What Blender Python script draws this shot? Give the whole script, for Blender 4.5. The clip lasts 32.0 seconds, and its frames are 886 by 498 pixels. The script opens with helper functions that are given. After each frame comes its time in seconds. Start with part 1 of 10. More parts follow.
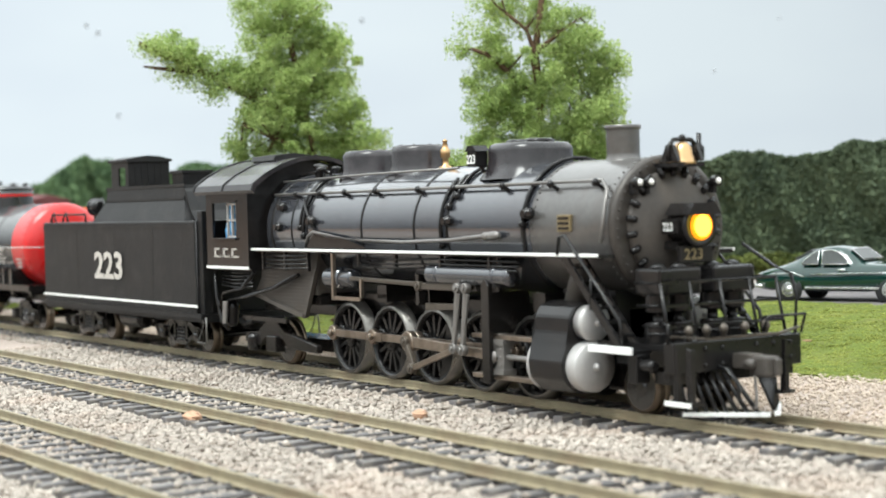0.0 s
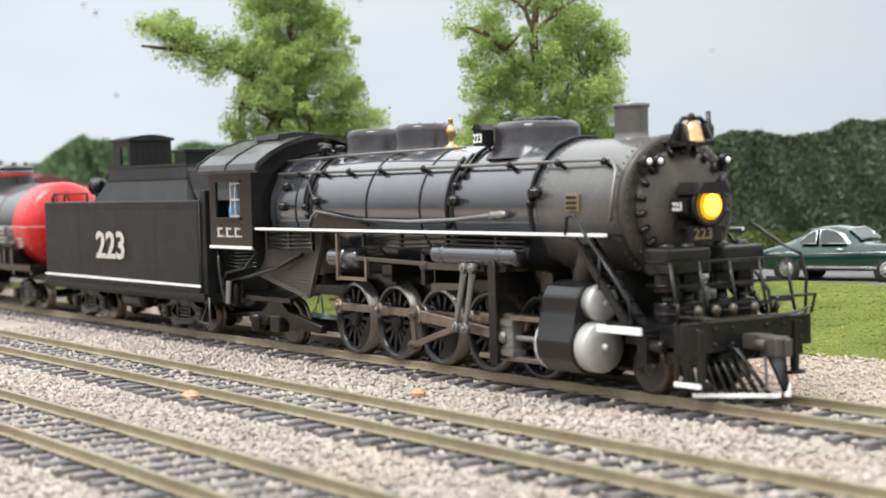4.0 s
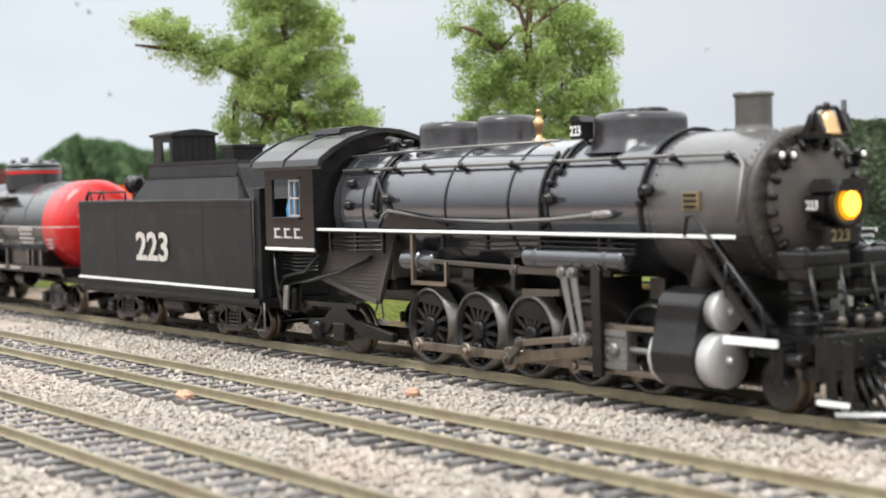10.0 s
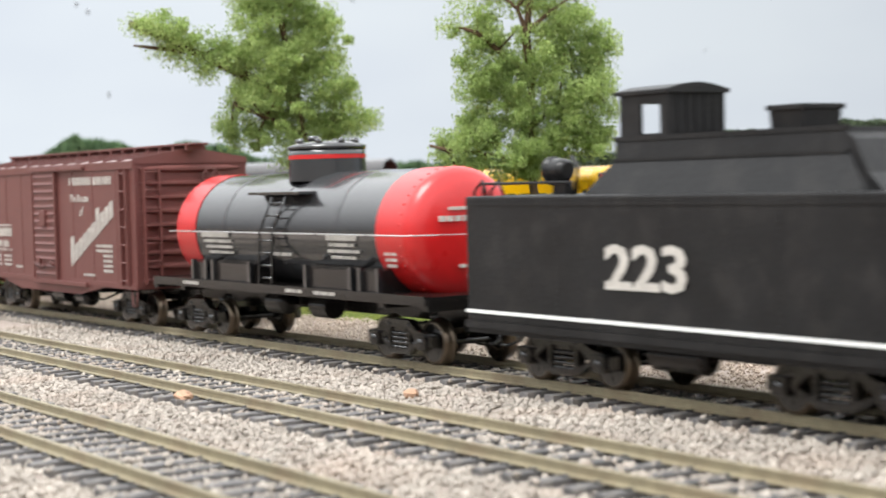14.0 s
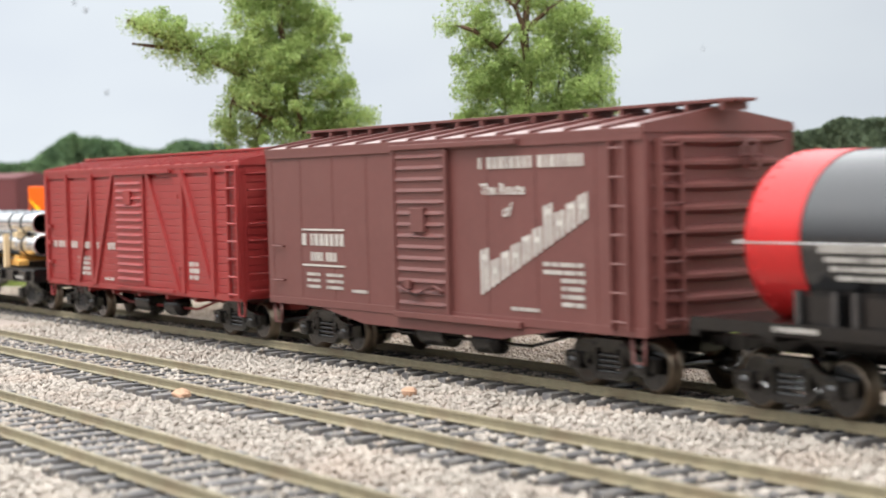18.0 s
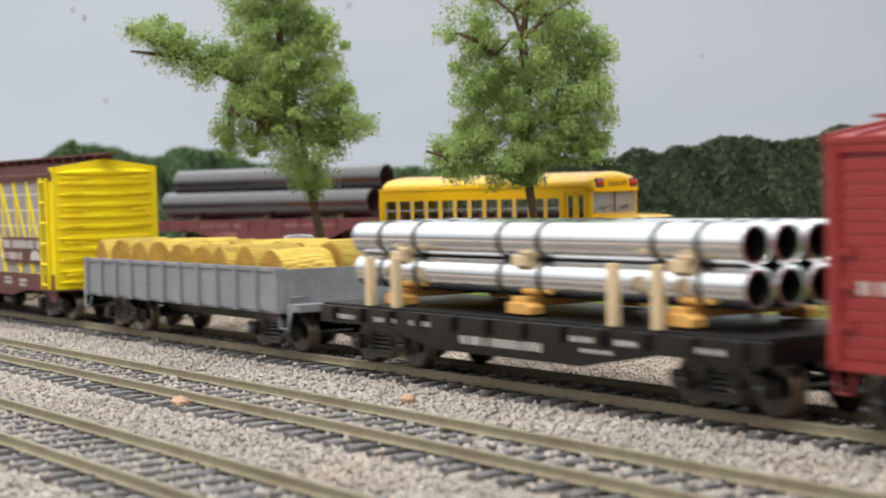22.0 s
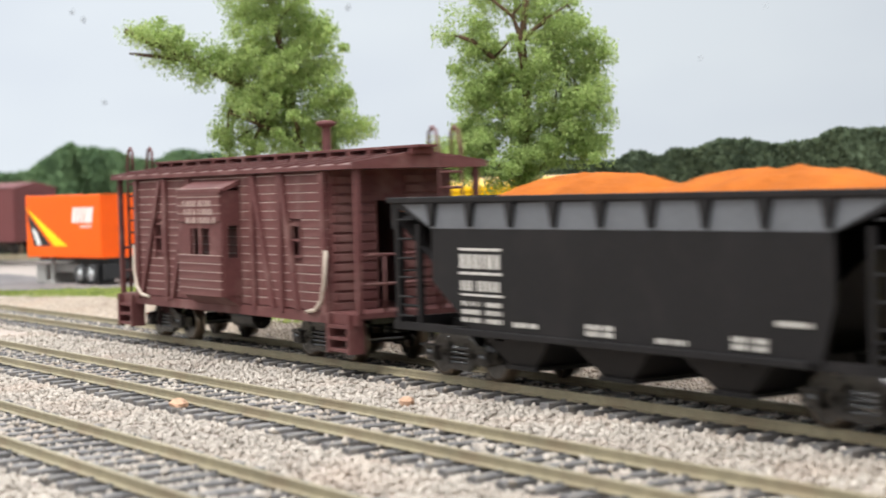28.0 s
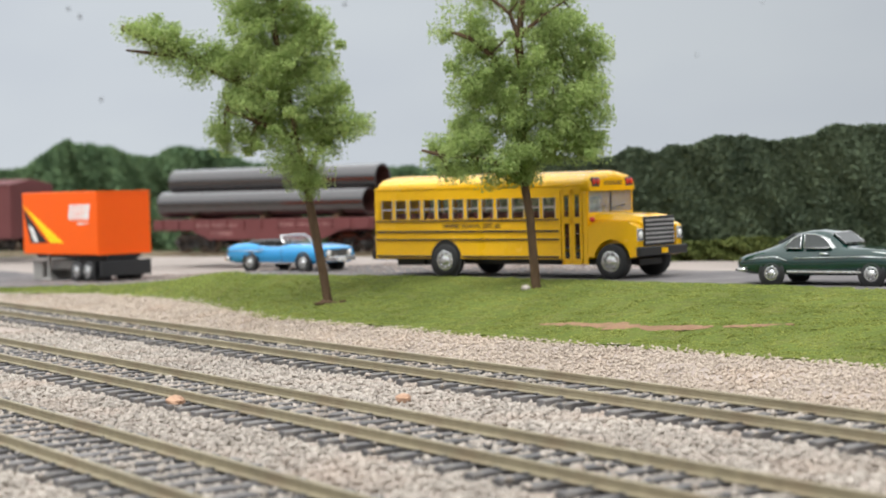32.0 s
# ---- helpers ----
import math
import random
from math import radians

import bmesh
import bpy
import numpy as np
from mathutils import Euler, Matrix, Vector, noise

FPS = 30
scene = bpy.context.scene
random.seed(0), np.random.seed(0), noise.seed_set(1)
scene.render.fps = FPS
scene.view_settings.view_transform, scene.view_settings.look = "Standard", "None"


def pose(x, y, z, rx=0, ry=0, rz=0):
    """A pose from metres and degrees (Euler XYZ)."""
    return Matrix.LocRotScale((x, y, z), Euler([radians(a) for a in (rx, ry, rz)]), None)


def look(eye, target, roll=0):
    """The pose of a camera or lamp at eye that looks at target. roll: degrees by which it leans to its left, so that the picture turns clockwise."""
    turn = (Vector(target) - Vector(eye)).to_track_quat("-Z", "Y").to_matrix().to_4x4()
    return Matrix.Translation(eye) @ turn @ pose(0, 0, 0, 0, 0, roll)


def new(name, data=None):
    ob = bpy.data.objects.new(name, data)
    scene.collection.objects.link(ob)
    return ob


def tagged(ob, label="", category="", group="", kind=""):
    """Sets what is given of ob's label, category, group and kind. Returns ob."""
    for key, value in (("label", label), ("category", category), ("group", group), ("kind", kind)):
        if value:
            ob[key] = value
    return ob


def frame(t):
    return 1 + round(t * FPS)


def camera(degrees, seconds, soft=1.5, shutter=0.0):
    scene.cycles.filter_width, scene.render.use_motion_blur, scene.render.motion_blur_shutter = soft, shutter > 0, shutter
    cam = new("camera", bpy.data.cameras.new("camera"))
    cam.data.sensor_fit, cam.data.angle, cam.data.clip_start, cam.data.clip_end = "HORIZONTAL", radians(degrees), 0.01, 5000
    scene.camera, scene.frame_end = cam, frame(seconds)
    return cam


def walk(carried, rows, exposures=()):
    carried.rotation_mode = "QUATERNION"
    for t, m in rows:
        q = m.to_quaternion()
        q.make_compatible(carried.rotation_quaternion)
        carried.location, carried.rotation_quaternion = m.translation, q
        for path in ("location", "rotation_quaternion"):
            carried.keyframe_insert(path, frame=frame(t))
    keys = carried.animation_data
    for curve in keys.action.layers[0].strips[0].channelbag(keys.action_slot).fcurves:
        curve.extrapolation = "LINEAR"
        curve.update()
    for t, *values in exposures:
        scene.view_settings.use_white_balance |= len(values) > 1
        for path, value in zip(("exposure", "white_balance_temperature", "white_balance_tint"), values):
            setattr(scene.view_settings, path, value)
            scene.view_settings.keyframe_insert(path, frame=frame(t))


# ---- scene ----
# A model railway in HO scale (1:87). Lengths below are in millimetres and are turned into metres by U.
# x runs along the track in the direction of travel, y away from the camera, z = 0 is the top of the rails.
U = 0.001

# ---------------------------------------------------------------- camera
EYE = (0.30912, -0.20540, 0.03907)
LOOK = [(0, 88.452, 57.409), (0.5, 88.276, 57.43), (1, 88.098, 57.431), (1.5, 88.002, 57.4), (2, 87.92, 57.399),
        (2.5, 87.866, 57.4), (3, 87.829, 57.409), (3.5, 87.787, 57.398), (5.5, 87.739, 57.267), (6, 87.682, 57.297),
        (6.5, 87.591, 57.304), (7, 87.582, 57.258), (7.5, 87.614, 57.254), (8, 87.618, 57.245), (8.5, 87.627, 57.253),
        (9, 87.708, 57.226), (9.5, 87.72, 57.172), (10, 87.736, 57.164), (10.5, 87.76, 57.163), (11, 87.764, 57.155),
        (11.5, 87.764, 57.143), (12, 87.768, 57.13), (12.5, 87.755, 57.11), (13, 87.75, 57.093), (13.5, 87.771, 57.121),
        (14, 87.755, 57.126), (14.5, 87.739, 57.118), (16.5, 87.667, 57.058), (17, 87.659, 57.071), (17.5, 87.655, 57.075),
        (18, 87.692, 57.062), (18.5, 87.699, 57.028), (19, 87.686, 57.02), (19.5, 87.699, 57.024), (20, 87.752, 56.994),
        (20.5, 87.854, 56.979), (21, 87.884, 56.982), (21.5, 87.905, 56.994), (22, 87.938, 57.01), (22.5, 87.967, 57.025),
        (23, 88.0, 57.012), (23.5, 88.04, 56.986), (24, 88.069, 56.956), (24.5, 88.065, 56.96), (25, 88.053, 56.969),
        (25.5, 88.065, 56.965), (27.5, 88.036, 56.945), (28, 88.011, 56.97), (28.5, 88.027, 56.953), (29, 88.036, 56.945),
        (29.5, 88.016, 56.987), (30, 88.004, 57.008), (30.5, 87.979, 56.996), (31, 87.964, 56.91), (31.5, 87.964, 56.893),
        (32, 87.905, 56.866)]
ROLL = -1.531
cam = camera(28.95, 32.0, soft=1.8, shutter=0.8)
walk(cam, [(t, Matrix.Translation(EYE) @ pose(0, 0, 0, rx, 0, rz) @ pose(0, 0, 0, 0, 0, ROLL)) for t, rx, rz in LOOK],
     exposures=[(0, 0.95, 6250, 3), (1, 0.92, 6350, 5), (3, 0.9, 6350, 7), (6, 0.9, 6350, 8), (20.9, 0.9, 6350, 8), (22, 0.4, 6350, 8),
                (24, 0.2, 6350, 8), (25, 0.28, 6350, 8), (28, 0.88, 6350, 8), (29, 0.88, 6350, 8), (32, 0.5, 6350, 8)])
# a small taking aperture, focused on the train
cam.data.dof.use_dof, cam.data.dof.focus_distance, cam.data.dof.aperture_fstop = True, 0.39, 38.0

# how far the train has run, in mm
RUN = [(0, -1.6), (0.5, -1.6), (1, -1.4), (1.5, -1.1), (2, -0.7), (2.5, -0.4), (3, 0.0), (3.5, 0.7), (5.5, 5.1), (6, 7.3),
       (6.5, 11.2), (7, 19.2), (7.5, 26.7), (8, 29.7), (8.5, 32.0), (9, 34.2), (9.5, 35.4), (10, 36.3), (10.5, 45.1),
       (11, 67.0), (11.5, 96.9), (12, 126.5), (12.5, 158.7), (13, 188.1), (13.5, 218.1), (14, 247.1), (14.5, 275.8),
       (16.5, 384.0), (17, 411.7), (17.5, 442.1), (18, 469.4), (18.5, 501.9), (19, 536.0), (19.5, 571.5), (20, 614.2),
       (20.5, 658.9), (21, 708.1), (21.5, 755.0), (22, 803.4), (22.5, 847.9), (23, 891.7), (23.5, 930.9), (24, 974.1),
       (24.5, 1016.9), (25, 1064.5), (25.5, 1104.1), (27.5, 1261.4), (28, 1303.7), (28.5, 1341.6), (29, 1381.1),
       (29.5, 1418.4), (30, 1461.7), (30.5, 1504.4), (31, 1551.6), (31.5, 1598.0), (32, 1645.0)]


def run(t):
    return float(np.interp(t, [a for a, _ in RUN], [b for _, b in RUN]))


# ---------------------------------------------------------------- light
world = bpy.data.worlds.new("world")
scene.world = world
world.use_nodes = True
# overcast dome: dim near the horizon, bright overhead
wn, wl = world.node_tree.nodes, world.node_tree.links
w_tc, w_sep, w_ramp = wn.new("ShaderNodeTexCoord"), wn.new("ShaderNodeSeparateXYZ"), wn.new("ShaderNodeMapRange")
wl.new(w_tc.outputs["Generated"], w_sep.inputs["Vector"])
wl.new(w_sep.outputs["Z"], w_ramp.inputs["Value"])
w_ramp.inputs["From Max"].default_value = 0.5
w_ramp.inputs["To Min"].default_value, w_ramp.inputs["To Max"].default_value = 0.08, 1.3
wl.new(w_ramp.outputs["Result"], wn["Background"].inputs["Strength"])
wn["Background"].inputs["Color"].default_value = (0.97, 0.97, 0.98, 1)
sun = new("sun", bpy.data.lights.new("sun", "SUN"))
sun.data.energy, sun.data.angle, sun.data.color = 1.8, radians(26), (1.0, 0.98, 0.95)
sun.matrix_world = look((0.1, -0.42, 0.9), (0, 0, 0))


# ---------------------------------------------------------------- materials
def nodes_of(name):
    m = bpy.data.materials.new(name)
    m.use_nodes = True
    return m, m.node_tree.nodes, m.node_tree.links, m.node_tree.nodes["Principled BSDF"]


def surface(name, col, rough=0.6, metal=0.0, var=0.15, fine=900.0, coarse=60.0, bump=0.15, spot=None, spot_amt=0.0, each=0.0,
            coat=0.0, spec=0.5, stretch=(1, 1, 1), island=0.0, depth=0.0003):
    """Paint, plastic or stone: two scales of tone variation, fine relief, and worn spots of a second colour."""
    m, n, l, b = nodes_of(name)
    tc = n.new("ShaderNodeTexCoord")
    mp = n.new("ShaderNodeMapping")
    mp.inputs["Scale"].default_value = stretch
    l.new(tc.outputs["Object"], mp.inputs["Vector"])
    n1, n2 = n.new("ShaderNodeTexNoise"), n.new("ShaderNodeTexNoise")
    n1.inputs["Scale"].default_value, n2.inputs["Scale"].default_value = fine, coarse
    n1.inputs["Detail"].default_value, n2.inputs["Detail"].default_value = 5, 3
    for k in (n1, n2):
        l.new(mp.outputs["Vector"], k.inputs["Vector"])
    add = n.new("ShaderNodeMath")
    add.operation = "ADD"
    l.new(n1.outputs["Fac"], add.inputs[0])
    l.new(n2.outputs["Fac"], add.inputs[1])
    rng = n.new("ShaderNodeMapRange")
    rng.inputs["From Min"].default_value, rng.inputs["From Max"].default_value = 0.6, 1.4
    rng.inputs["To Min"].default_value, rng.inputs["To Max"].default_value = 1 - var, 1 + var
    l.new(add.outputs[0], rng.inputs["Value"])
    fac = rng.outputs["Result"]
    for amount, node, out in ((each, "ShaderNodeObjectInfo", "Random"), (island, "ShaderNodeNewGeometry", "Random Per Island")):
        if amount:
            src = n.new(node)
            r2 = n.new("ShaderNodeMapRange")
            r2.inputs["To Min"].default_value, r2.inputs["To Max"].default_value = 1 - amount, 1 + amount
            l.new(src.outputs[out], r2.inputs["Value"])
            mul = n.new("ShaderNodeMath")
            mul.operation = "MULTIPLY"
            l.new(fac, mul.inputs[0])
            l.new(r2.outputs["Result"], mul.inputs[1])
            fac = mul.outputs[0]
    vm = n.new("ShaderNodeVectorMath")
    vm.operation = "SCALE"
    vm.inputs[0].default_value = col
    l.new(fac, vm.inputs["Scale"])
    out = vm.outputs["Vector"]
    if spot:
        n3 = n.new("ShaderNodeTexNoise")
        n3.inputs["Scale"].default_value, n3.inputs["Detail"].default_value = coarse * 2.3, 6
        l.new(mp.outputs["Vector"], n3.inputs["Vector"])
        r3 = n.new("ShaderNodeMapRange")
        r3.inputs["From Min"].default_value, r3.inputs["From Max"].default_value = 0.5, 0.68
        r3.inputs["To Max"].default_value = spot_amt
        l.new(n3.outputs["Fac"], r3.inputs["Value"])
        mx = n.new("ShaderNodeMix")
        mx.data_type = "RGBA"
        l.new(r3.outputs["Result"], mx.inputs["Factor"])
        l.new(out, mx.inputs[6])
        mx.inputs[7].default_value = (*spot, 1)
        out = mx.outputs[2]
    l.new(out, b.inputs["Base Color"])
    r4 = n.new("ShaderNodeMapRange")
    r4.inputs["To Min"].default_value, r4.inputs["To Max"].default_value = max(rough - 0.08, 0.02), min(rough + 0.08, 1)
    l.new(n2.outputs["Fac"], r4.inputs["Value"])
    l.new(r4.outputs["Result"], b.inputs["Roughness"])
    b.inputs["Metallic"].default_value = metal
    b.inputs["Coat Weight"].default_value = coat
    b.inputs["Specular IOR Level"].default_value = spec
    if bump:
        bp = n.new("ShaderNodeBump")
        bp.inputs["Strength"].default_value, bp.inputs["Distance"].default_value = bump, depth
        l.new(n1.outputs["Fac"], bp.inputs["Height"])
        l.new(bp.outputs["Normal"], b.inputs["Normal"])
    return m


def glow(name, col, strength, vary=None):
    """What gives off light; the painted sky board, no lamp itself, also uses it with soft cloud tones."""
    m, n, l, b = nodes_of(name)
    n.remove(b)
    e = n.new("ShaderNodeEmission")
    e.inputs["Color"].default_value, e.inputs["Strength"].default_value = (*col, 1), strength
    if vary:
        tc = n.new("ShaderNodeTexCoord")
        mp = n.new("ShaderNodeMapping")
        mp.inputs["Rotation"].default_value = (0, 0.5, 0)
        mp.inputs["Scale"].default_value = (1.0, 1.0, 2.6)
        l.new(tc.outputs["Object"], mp.inputs["Vector"])
        k = n.new("ShaderNodeTexNoise")
        k.inputs["Scale"].default_value, k.inputs["Detail"].default_value = 3.2, 3
        l.new(mp.outputs["Vector"], k.inputs["Vector"])
        ramp = n.new("ShaderNodeValToRGB")
        ramp.color_ramp.elements[0].position, ramp.color_ramp.elements[1].position = 0.35, 0.65
        ramp.color_ramp.elements[0].color, ramp.color_ramp.elements[1].color = (*vary, 1), (*col, 1)
        l.new(k.outputs["Fac"], ramp.inputs["Fac"])
        l.new(ramp.outputs["Color"], e.inputs["Color"])
        # the board's emission strength falls towards its right end
        sep, grad, mul = n.new("ShaderNodeSeparateXYZ"), n.new("ShaderNodeMapRange"), n.new("ShaderNodeMath")
        l.new(tc.outputs["Object"], sep.inputs["Vector"])
        l.new(sep.outputs["X"], grad.inputs["Value"])
        grad.inputs["From Min"].default_value, grad.inputs["From Max"].default_value = -0.95, -0.35
        grad.inputs["To Min"].default_value, grad.inputs["To Max"].default_value = 1.02, 0.73
        mul.operation, mul.inputs[1].default_value = "MULTIPLY", strength
        l.new(grad.outputs["Result"], mul.inputs[0])
        l.new(mul.outputs[0], e.inputs["Strength"])
    l.new(e.outputs["Emission"], n["Material Output"].inputs["Surface"])
    return m


def glass(name, tint=(0.97, 0.98, 0.98), rough=0.03, clear=1.0):
    m, n, l, b = nodes_of(name)
    b.inputs["Base Color"].default_value = (*tint, 1)
    b.inputs["Transmission Weight"].default_value = clear
    b.inputs["Roughness"].default_value = rough
    b.inputs["IOR"].default_value = 1.3
    return m


def leafy(name, a, b2, rough=0.7, thin=0.0):
    """Foliage: every clump has a tone of its own between two greens."""
    m, n, l, b = nodes_of(name)
    g = n.new("ShaderNodeNewGeometry")
    tc = n.new("ShaderNodeTexCoord")
    k = n.new("ShaderNodeTexNoise")
    k.inputs["Scale"].default_value = 45
    l.new(tc.outputs["Object"], k.inputs["Vector"])
    add = n.new("ShaderNodeMath")
    add.operation = "MULTIPLY_ADD"
    add.inputs[1].default_value, add.inputs[2].default_value = 0.55, -0.02
    l.new(g.outputs["Random Per Island"], add.inputs[0])
    add2 = n.new("ShaderNodeMath")
    add2.operation = "MULTIPLY_ADD"
    add2.inputs[1].default_value = 0.9
    l.new(k.outputs["Fac"], add2.inputs[0])
    l.new(add.outputs[0], add2.inputs[2])
    ramp = n.new("ShaderNodeValToRGB")
    ramp.color_ramp.elements[0].position, ramp.color_ramp.elements[1].position = 0.3, 1.0
    ramp.color_ramp.elements[0].color, ramp.color_ramp.elements[1].color = (*a, 1), (*b2, 1)
    l.new(add2.outputs[0], ramp.inputs["Fac"])
    l.new(ramp.outputs["Color"], b.inputs["Base Color"])
    b.inputs["Roughness"].default_value = rough
    b.inputs["Specular IOR Level"].default_value = 0.25
    if thin:
        # light that passes through thin leaves
        tr, mix = n.new("ShaderNodeBsdfTranslucent"), n.new("ShaderNodeMixShader")
        mix.inputs["Fac"].default_value = thin
        l.new(ramp.outputs["Color"], tr.inputs["Color"])
        l.new(b.outputs["BSDF"], mix.inputs[1])
        l.new(tr.outputs["BSDF"], mix.inputs[2])
        l.new(mix.outputs["Shader"], n["Material Output"].inputs["Surface"])
    return m


M_RAIL = surface("rail_metal", (0.265, 0.228, 0.15), 0.5, 0.2, var=0.25, fine=400, coarse=25, bump=0.05, spot=(0.2, 0.135, 0.085), spot_amt=0.5)
M_RAILTOP = surface("rail_head", (0.31, 0.275, 0.2), 0.38, 0.5, var=0.15, bump=0.03)
M_TIE = surface("tie_plastic", (0.095, 0.09, 0.09), 0.6, var=0.4, fine=700, coarse=120, bump=0.4, each=0.35, spot=(0.26, 0.235, 0.21), spot_amt=0.55)
M_BALLAST = surface("ballast_bed", (0.35, 0.295, 0.258), 0.9, var=0.3, fine=900, coarse=40, bump=0.6, depth=0.0006, spec=0.12)
M_STONE = surface("ballast_stone", (0.37, 0.33, 0.288), 0.85, var=0.2, fine=1500, coarse=18, bump=0.3, island=0.22, spot=(0.4, 0.295, 0.23), spot_amt=0.35, spec=0.12)
M_SHOULDER = surface("shoulder_stone", (0.435, 0.365, 0.3), 0.85, var=0.2, fine=1500, coarse=18, bump=0.3, island=0.14, spot=(0.44, 0.33, 0.25), spot_amt=0.35, spec=0.12)
M_GRASS = surface("turf", (0.1, 0.128, 0.027), 0.95, var=0.4, fine=1100, coarse=45, bump=0.8, depth=0.0009, spot=(0.15, 0.15, 0.045), spot_amt=0.6, spec=0.12)
M_TUFT = leafy("turf_tuft", (0.13, 0.17, 0.03), (0.3, 0.325, 0.08), 0.9, 0.3)
M_DIRT = surface("bare_soil", (0.24, 0.145, 0.09), 0.95, var=0.3, fine=900, coarse=60, bump=0.6, spec=0.12)
M_ROAD = surface("asphalt_road", (0.135, 0.126, 0.127), 0.85, var=0.25, fine=1100, coarse=30, bump=0.4, spot=(0.26, 0.24, 0.23), spot_amt=0.5, spec=0.12)
M_LOT = surface("grey_gravel_lot", (0.31, 0.27, 0.245), 0.9, var=0.25, fine=900, coarse=35, bump=0.5, spec=0.12)
M_LOTSTONE = surface("lot_stone", (0.3, 0.25, 0.225), 0.9, var=0.25, fine=1200, coarse=40, bump=0.3, island=0.35, spec=0.12)
# emission stands in for the light that falls on the board
M_SKY = glow("sky_board", (0.75, 0.785, 0.825), 0.59, vary=(0.69, 0.725, 0.785))
M_LOCO = surface("loco_black", (0.0115, 0.011, 0.0112), 0.2, 0.0, spec=0.3, var=0.3, fine=700, coarse=50, bump=0.06, spot=(0.024, 0.02, 0.018), spot_amt=0.35)
M_BOILER = surface("boiler_jacket", (0.06, 0.064, 0.074), 0.2, 0.38, spec=1.0, coat=0.7, var=0.18, fine=900, coarse=40, bump=0.03, spot=(0.04, 0.034, 0.036), spot_amt=0.4)
M_DOME = surface("dome_black", (0.02, 0.018, 0.02), 0.24, 0.0, spec=0.5, var=0.4, fine=500, coarse=90, bump=0.04, spot=(0.05, 0.042, 0.045), spot_amt=0.5)
M_GRAPHITE = surface("graphite_shell", (0.12, 0.116, 0.112), 0.32, 0.45, coat=0.25, var=0.18, fine=900, coarse=60, bump=0.05, spot=(0.09, 0.078, 0.068), spot_amt=0.45)
M_SMOKE = surface("graphite_smokebox", (0.07, 0.062, 0.055), 0.5, 0.2, var=0.2, fine=900, coarse=60, bump=0.06, spot=(0.1, 0.08, 0.062), spot_amt=0.4)
M_TENDER = surface("tender_black", (0.0092, 0.009, 0.0094), 0.45, 0.0, spec=0.3, var=0.5, fine=1100, coarse=90, bump=0.3, spot=(0.026, 0.024, 0.023), spot_amt=0.55)
M_UNDER = surface("underframe_black", (0.0105, 0.0095, 0.009), 0.2, 0.0, spec=0.4, var=0.3, bump=0.12, spot=(0.022, 0.017, 0.014), spot_amt=0.35)
M_RINGDARK = surface("smokebox_ring", (0.045, 0.039, 0.034), 0.42, 0.2, var=0.3, fine=900, coarse=60, bump=0.06, spot=(0.08, 0.065, 0.05), spot_amt=0.4)
M_ROD = surface("rod_steel", (0.3, 0.25, 0.205), 0.3, 0.85, var=0.25, fine=900, coarse=90, bump=0.06, spot=(0.1, 0.075, 0.055), spot_amt=0.5)
M_TYRE = surface("wheel_tread", (0.15, 0.12, 0.09), 0.28, 0.9, var=0.2, bump=0.03, spot=(0.08, 0.055, 0.035), spot_amt=0.5)
M_CAST = surface("glossy_cast_truck", (0.0105, 0.0095, 0.009), 0.13, 0.0, spec=0.9, var=0.3, bump=0.05, spot=(0.02, 0.015, 0.012), spot_amt=0.3)
M_SILVER = surface("silver_paint", (0.46, 0.45, 0.44), 0.42, 0.3, var=0.08, fine=1200, coarse=70, bump=0.04, spot=(0.35, 0.33, 0.31), spot_amt=0.4)
M_WHITE = surface("white_paint", (0.78, 0.78, 0.76), 0.55, var=0.06, bump=0.03)
M_CREAM = surface("worn_white_lettering", (0.48, 0.45, 0.41), 0.7, var=0.2, fine=1800, coarse=300, bump=0.0)
M_BRASS = surface("brass", (0.5, 0.33, 0.17), 0.3, 1.0, var=0.2, bump=0.02, spot=(0.3, 0.17, 0.08), spot_amt=0.4)
M_LAMP = glow("headlight_glow", (1.0, 0.62, 0.05), 2.4)
M_LAMPRING = glow("headlight_rim_glow", (1.0, 0.24, 0.008), 1.3)
M_TANROCK = surface("tan_rock", (0.42, 0.26, 0.17), 0.9, var=0.2, bump=0.4)
M_LAMPWHITE = surface("marker_lens", (0.85, 0.85, 0.82), 0.2, var=0.05, bump=0)
M_RED = surface("red_tank_paint", (0.5, 0.013, 0.014), 0.3, var=0.08, fine=700, coarse=60, bump=0.03, coat=0.2)
M_TANK = surface("black_tank_paint", (0.015, 0.0155, 0.017), 0.24, 0.06, spec=0.8, coat=0.5, var=0.18, bump=0.03, spot=(0.022, 0.02, 0.019), spot_amt=0.3)
M_BROWN = surface("boxcar_brown", (0.128, 0.043, 0.037), 0.5, var=0.1, fine=900, coarse=50, bump=0.05, spot=(0.155, 0.06, 0.05), spot_amt=0.3)
M_OXIDE = surface("boxcar_red", (0.25, 0.023, 0.022), 0.42, var=0.12, fine=900, coarse=50, bump=0.05, spot=(0.3, 0.06, 0.05), spot_amt=0.3)
M_YELLOW = surface("yellow_paint", (0.85, 0.66, 0.012), 0.42, var=0.07, bump=0.03, spec=0.25)
M_WOODGREY = surface("weathered_board", (0.27, 0.245, 0.225), 0.75, var=0.25, fine=700, coarse=90, bump=0.15, stretch=(0.3, 1, 1), each=0.08, spec=0.12)
M_STOCKBROWN = surface("stock_car_brown", (0.1, 0.03, 0.025), 0.55, var=0.15, bump=0.05)
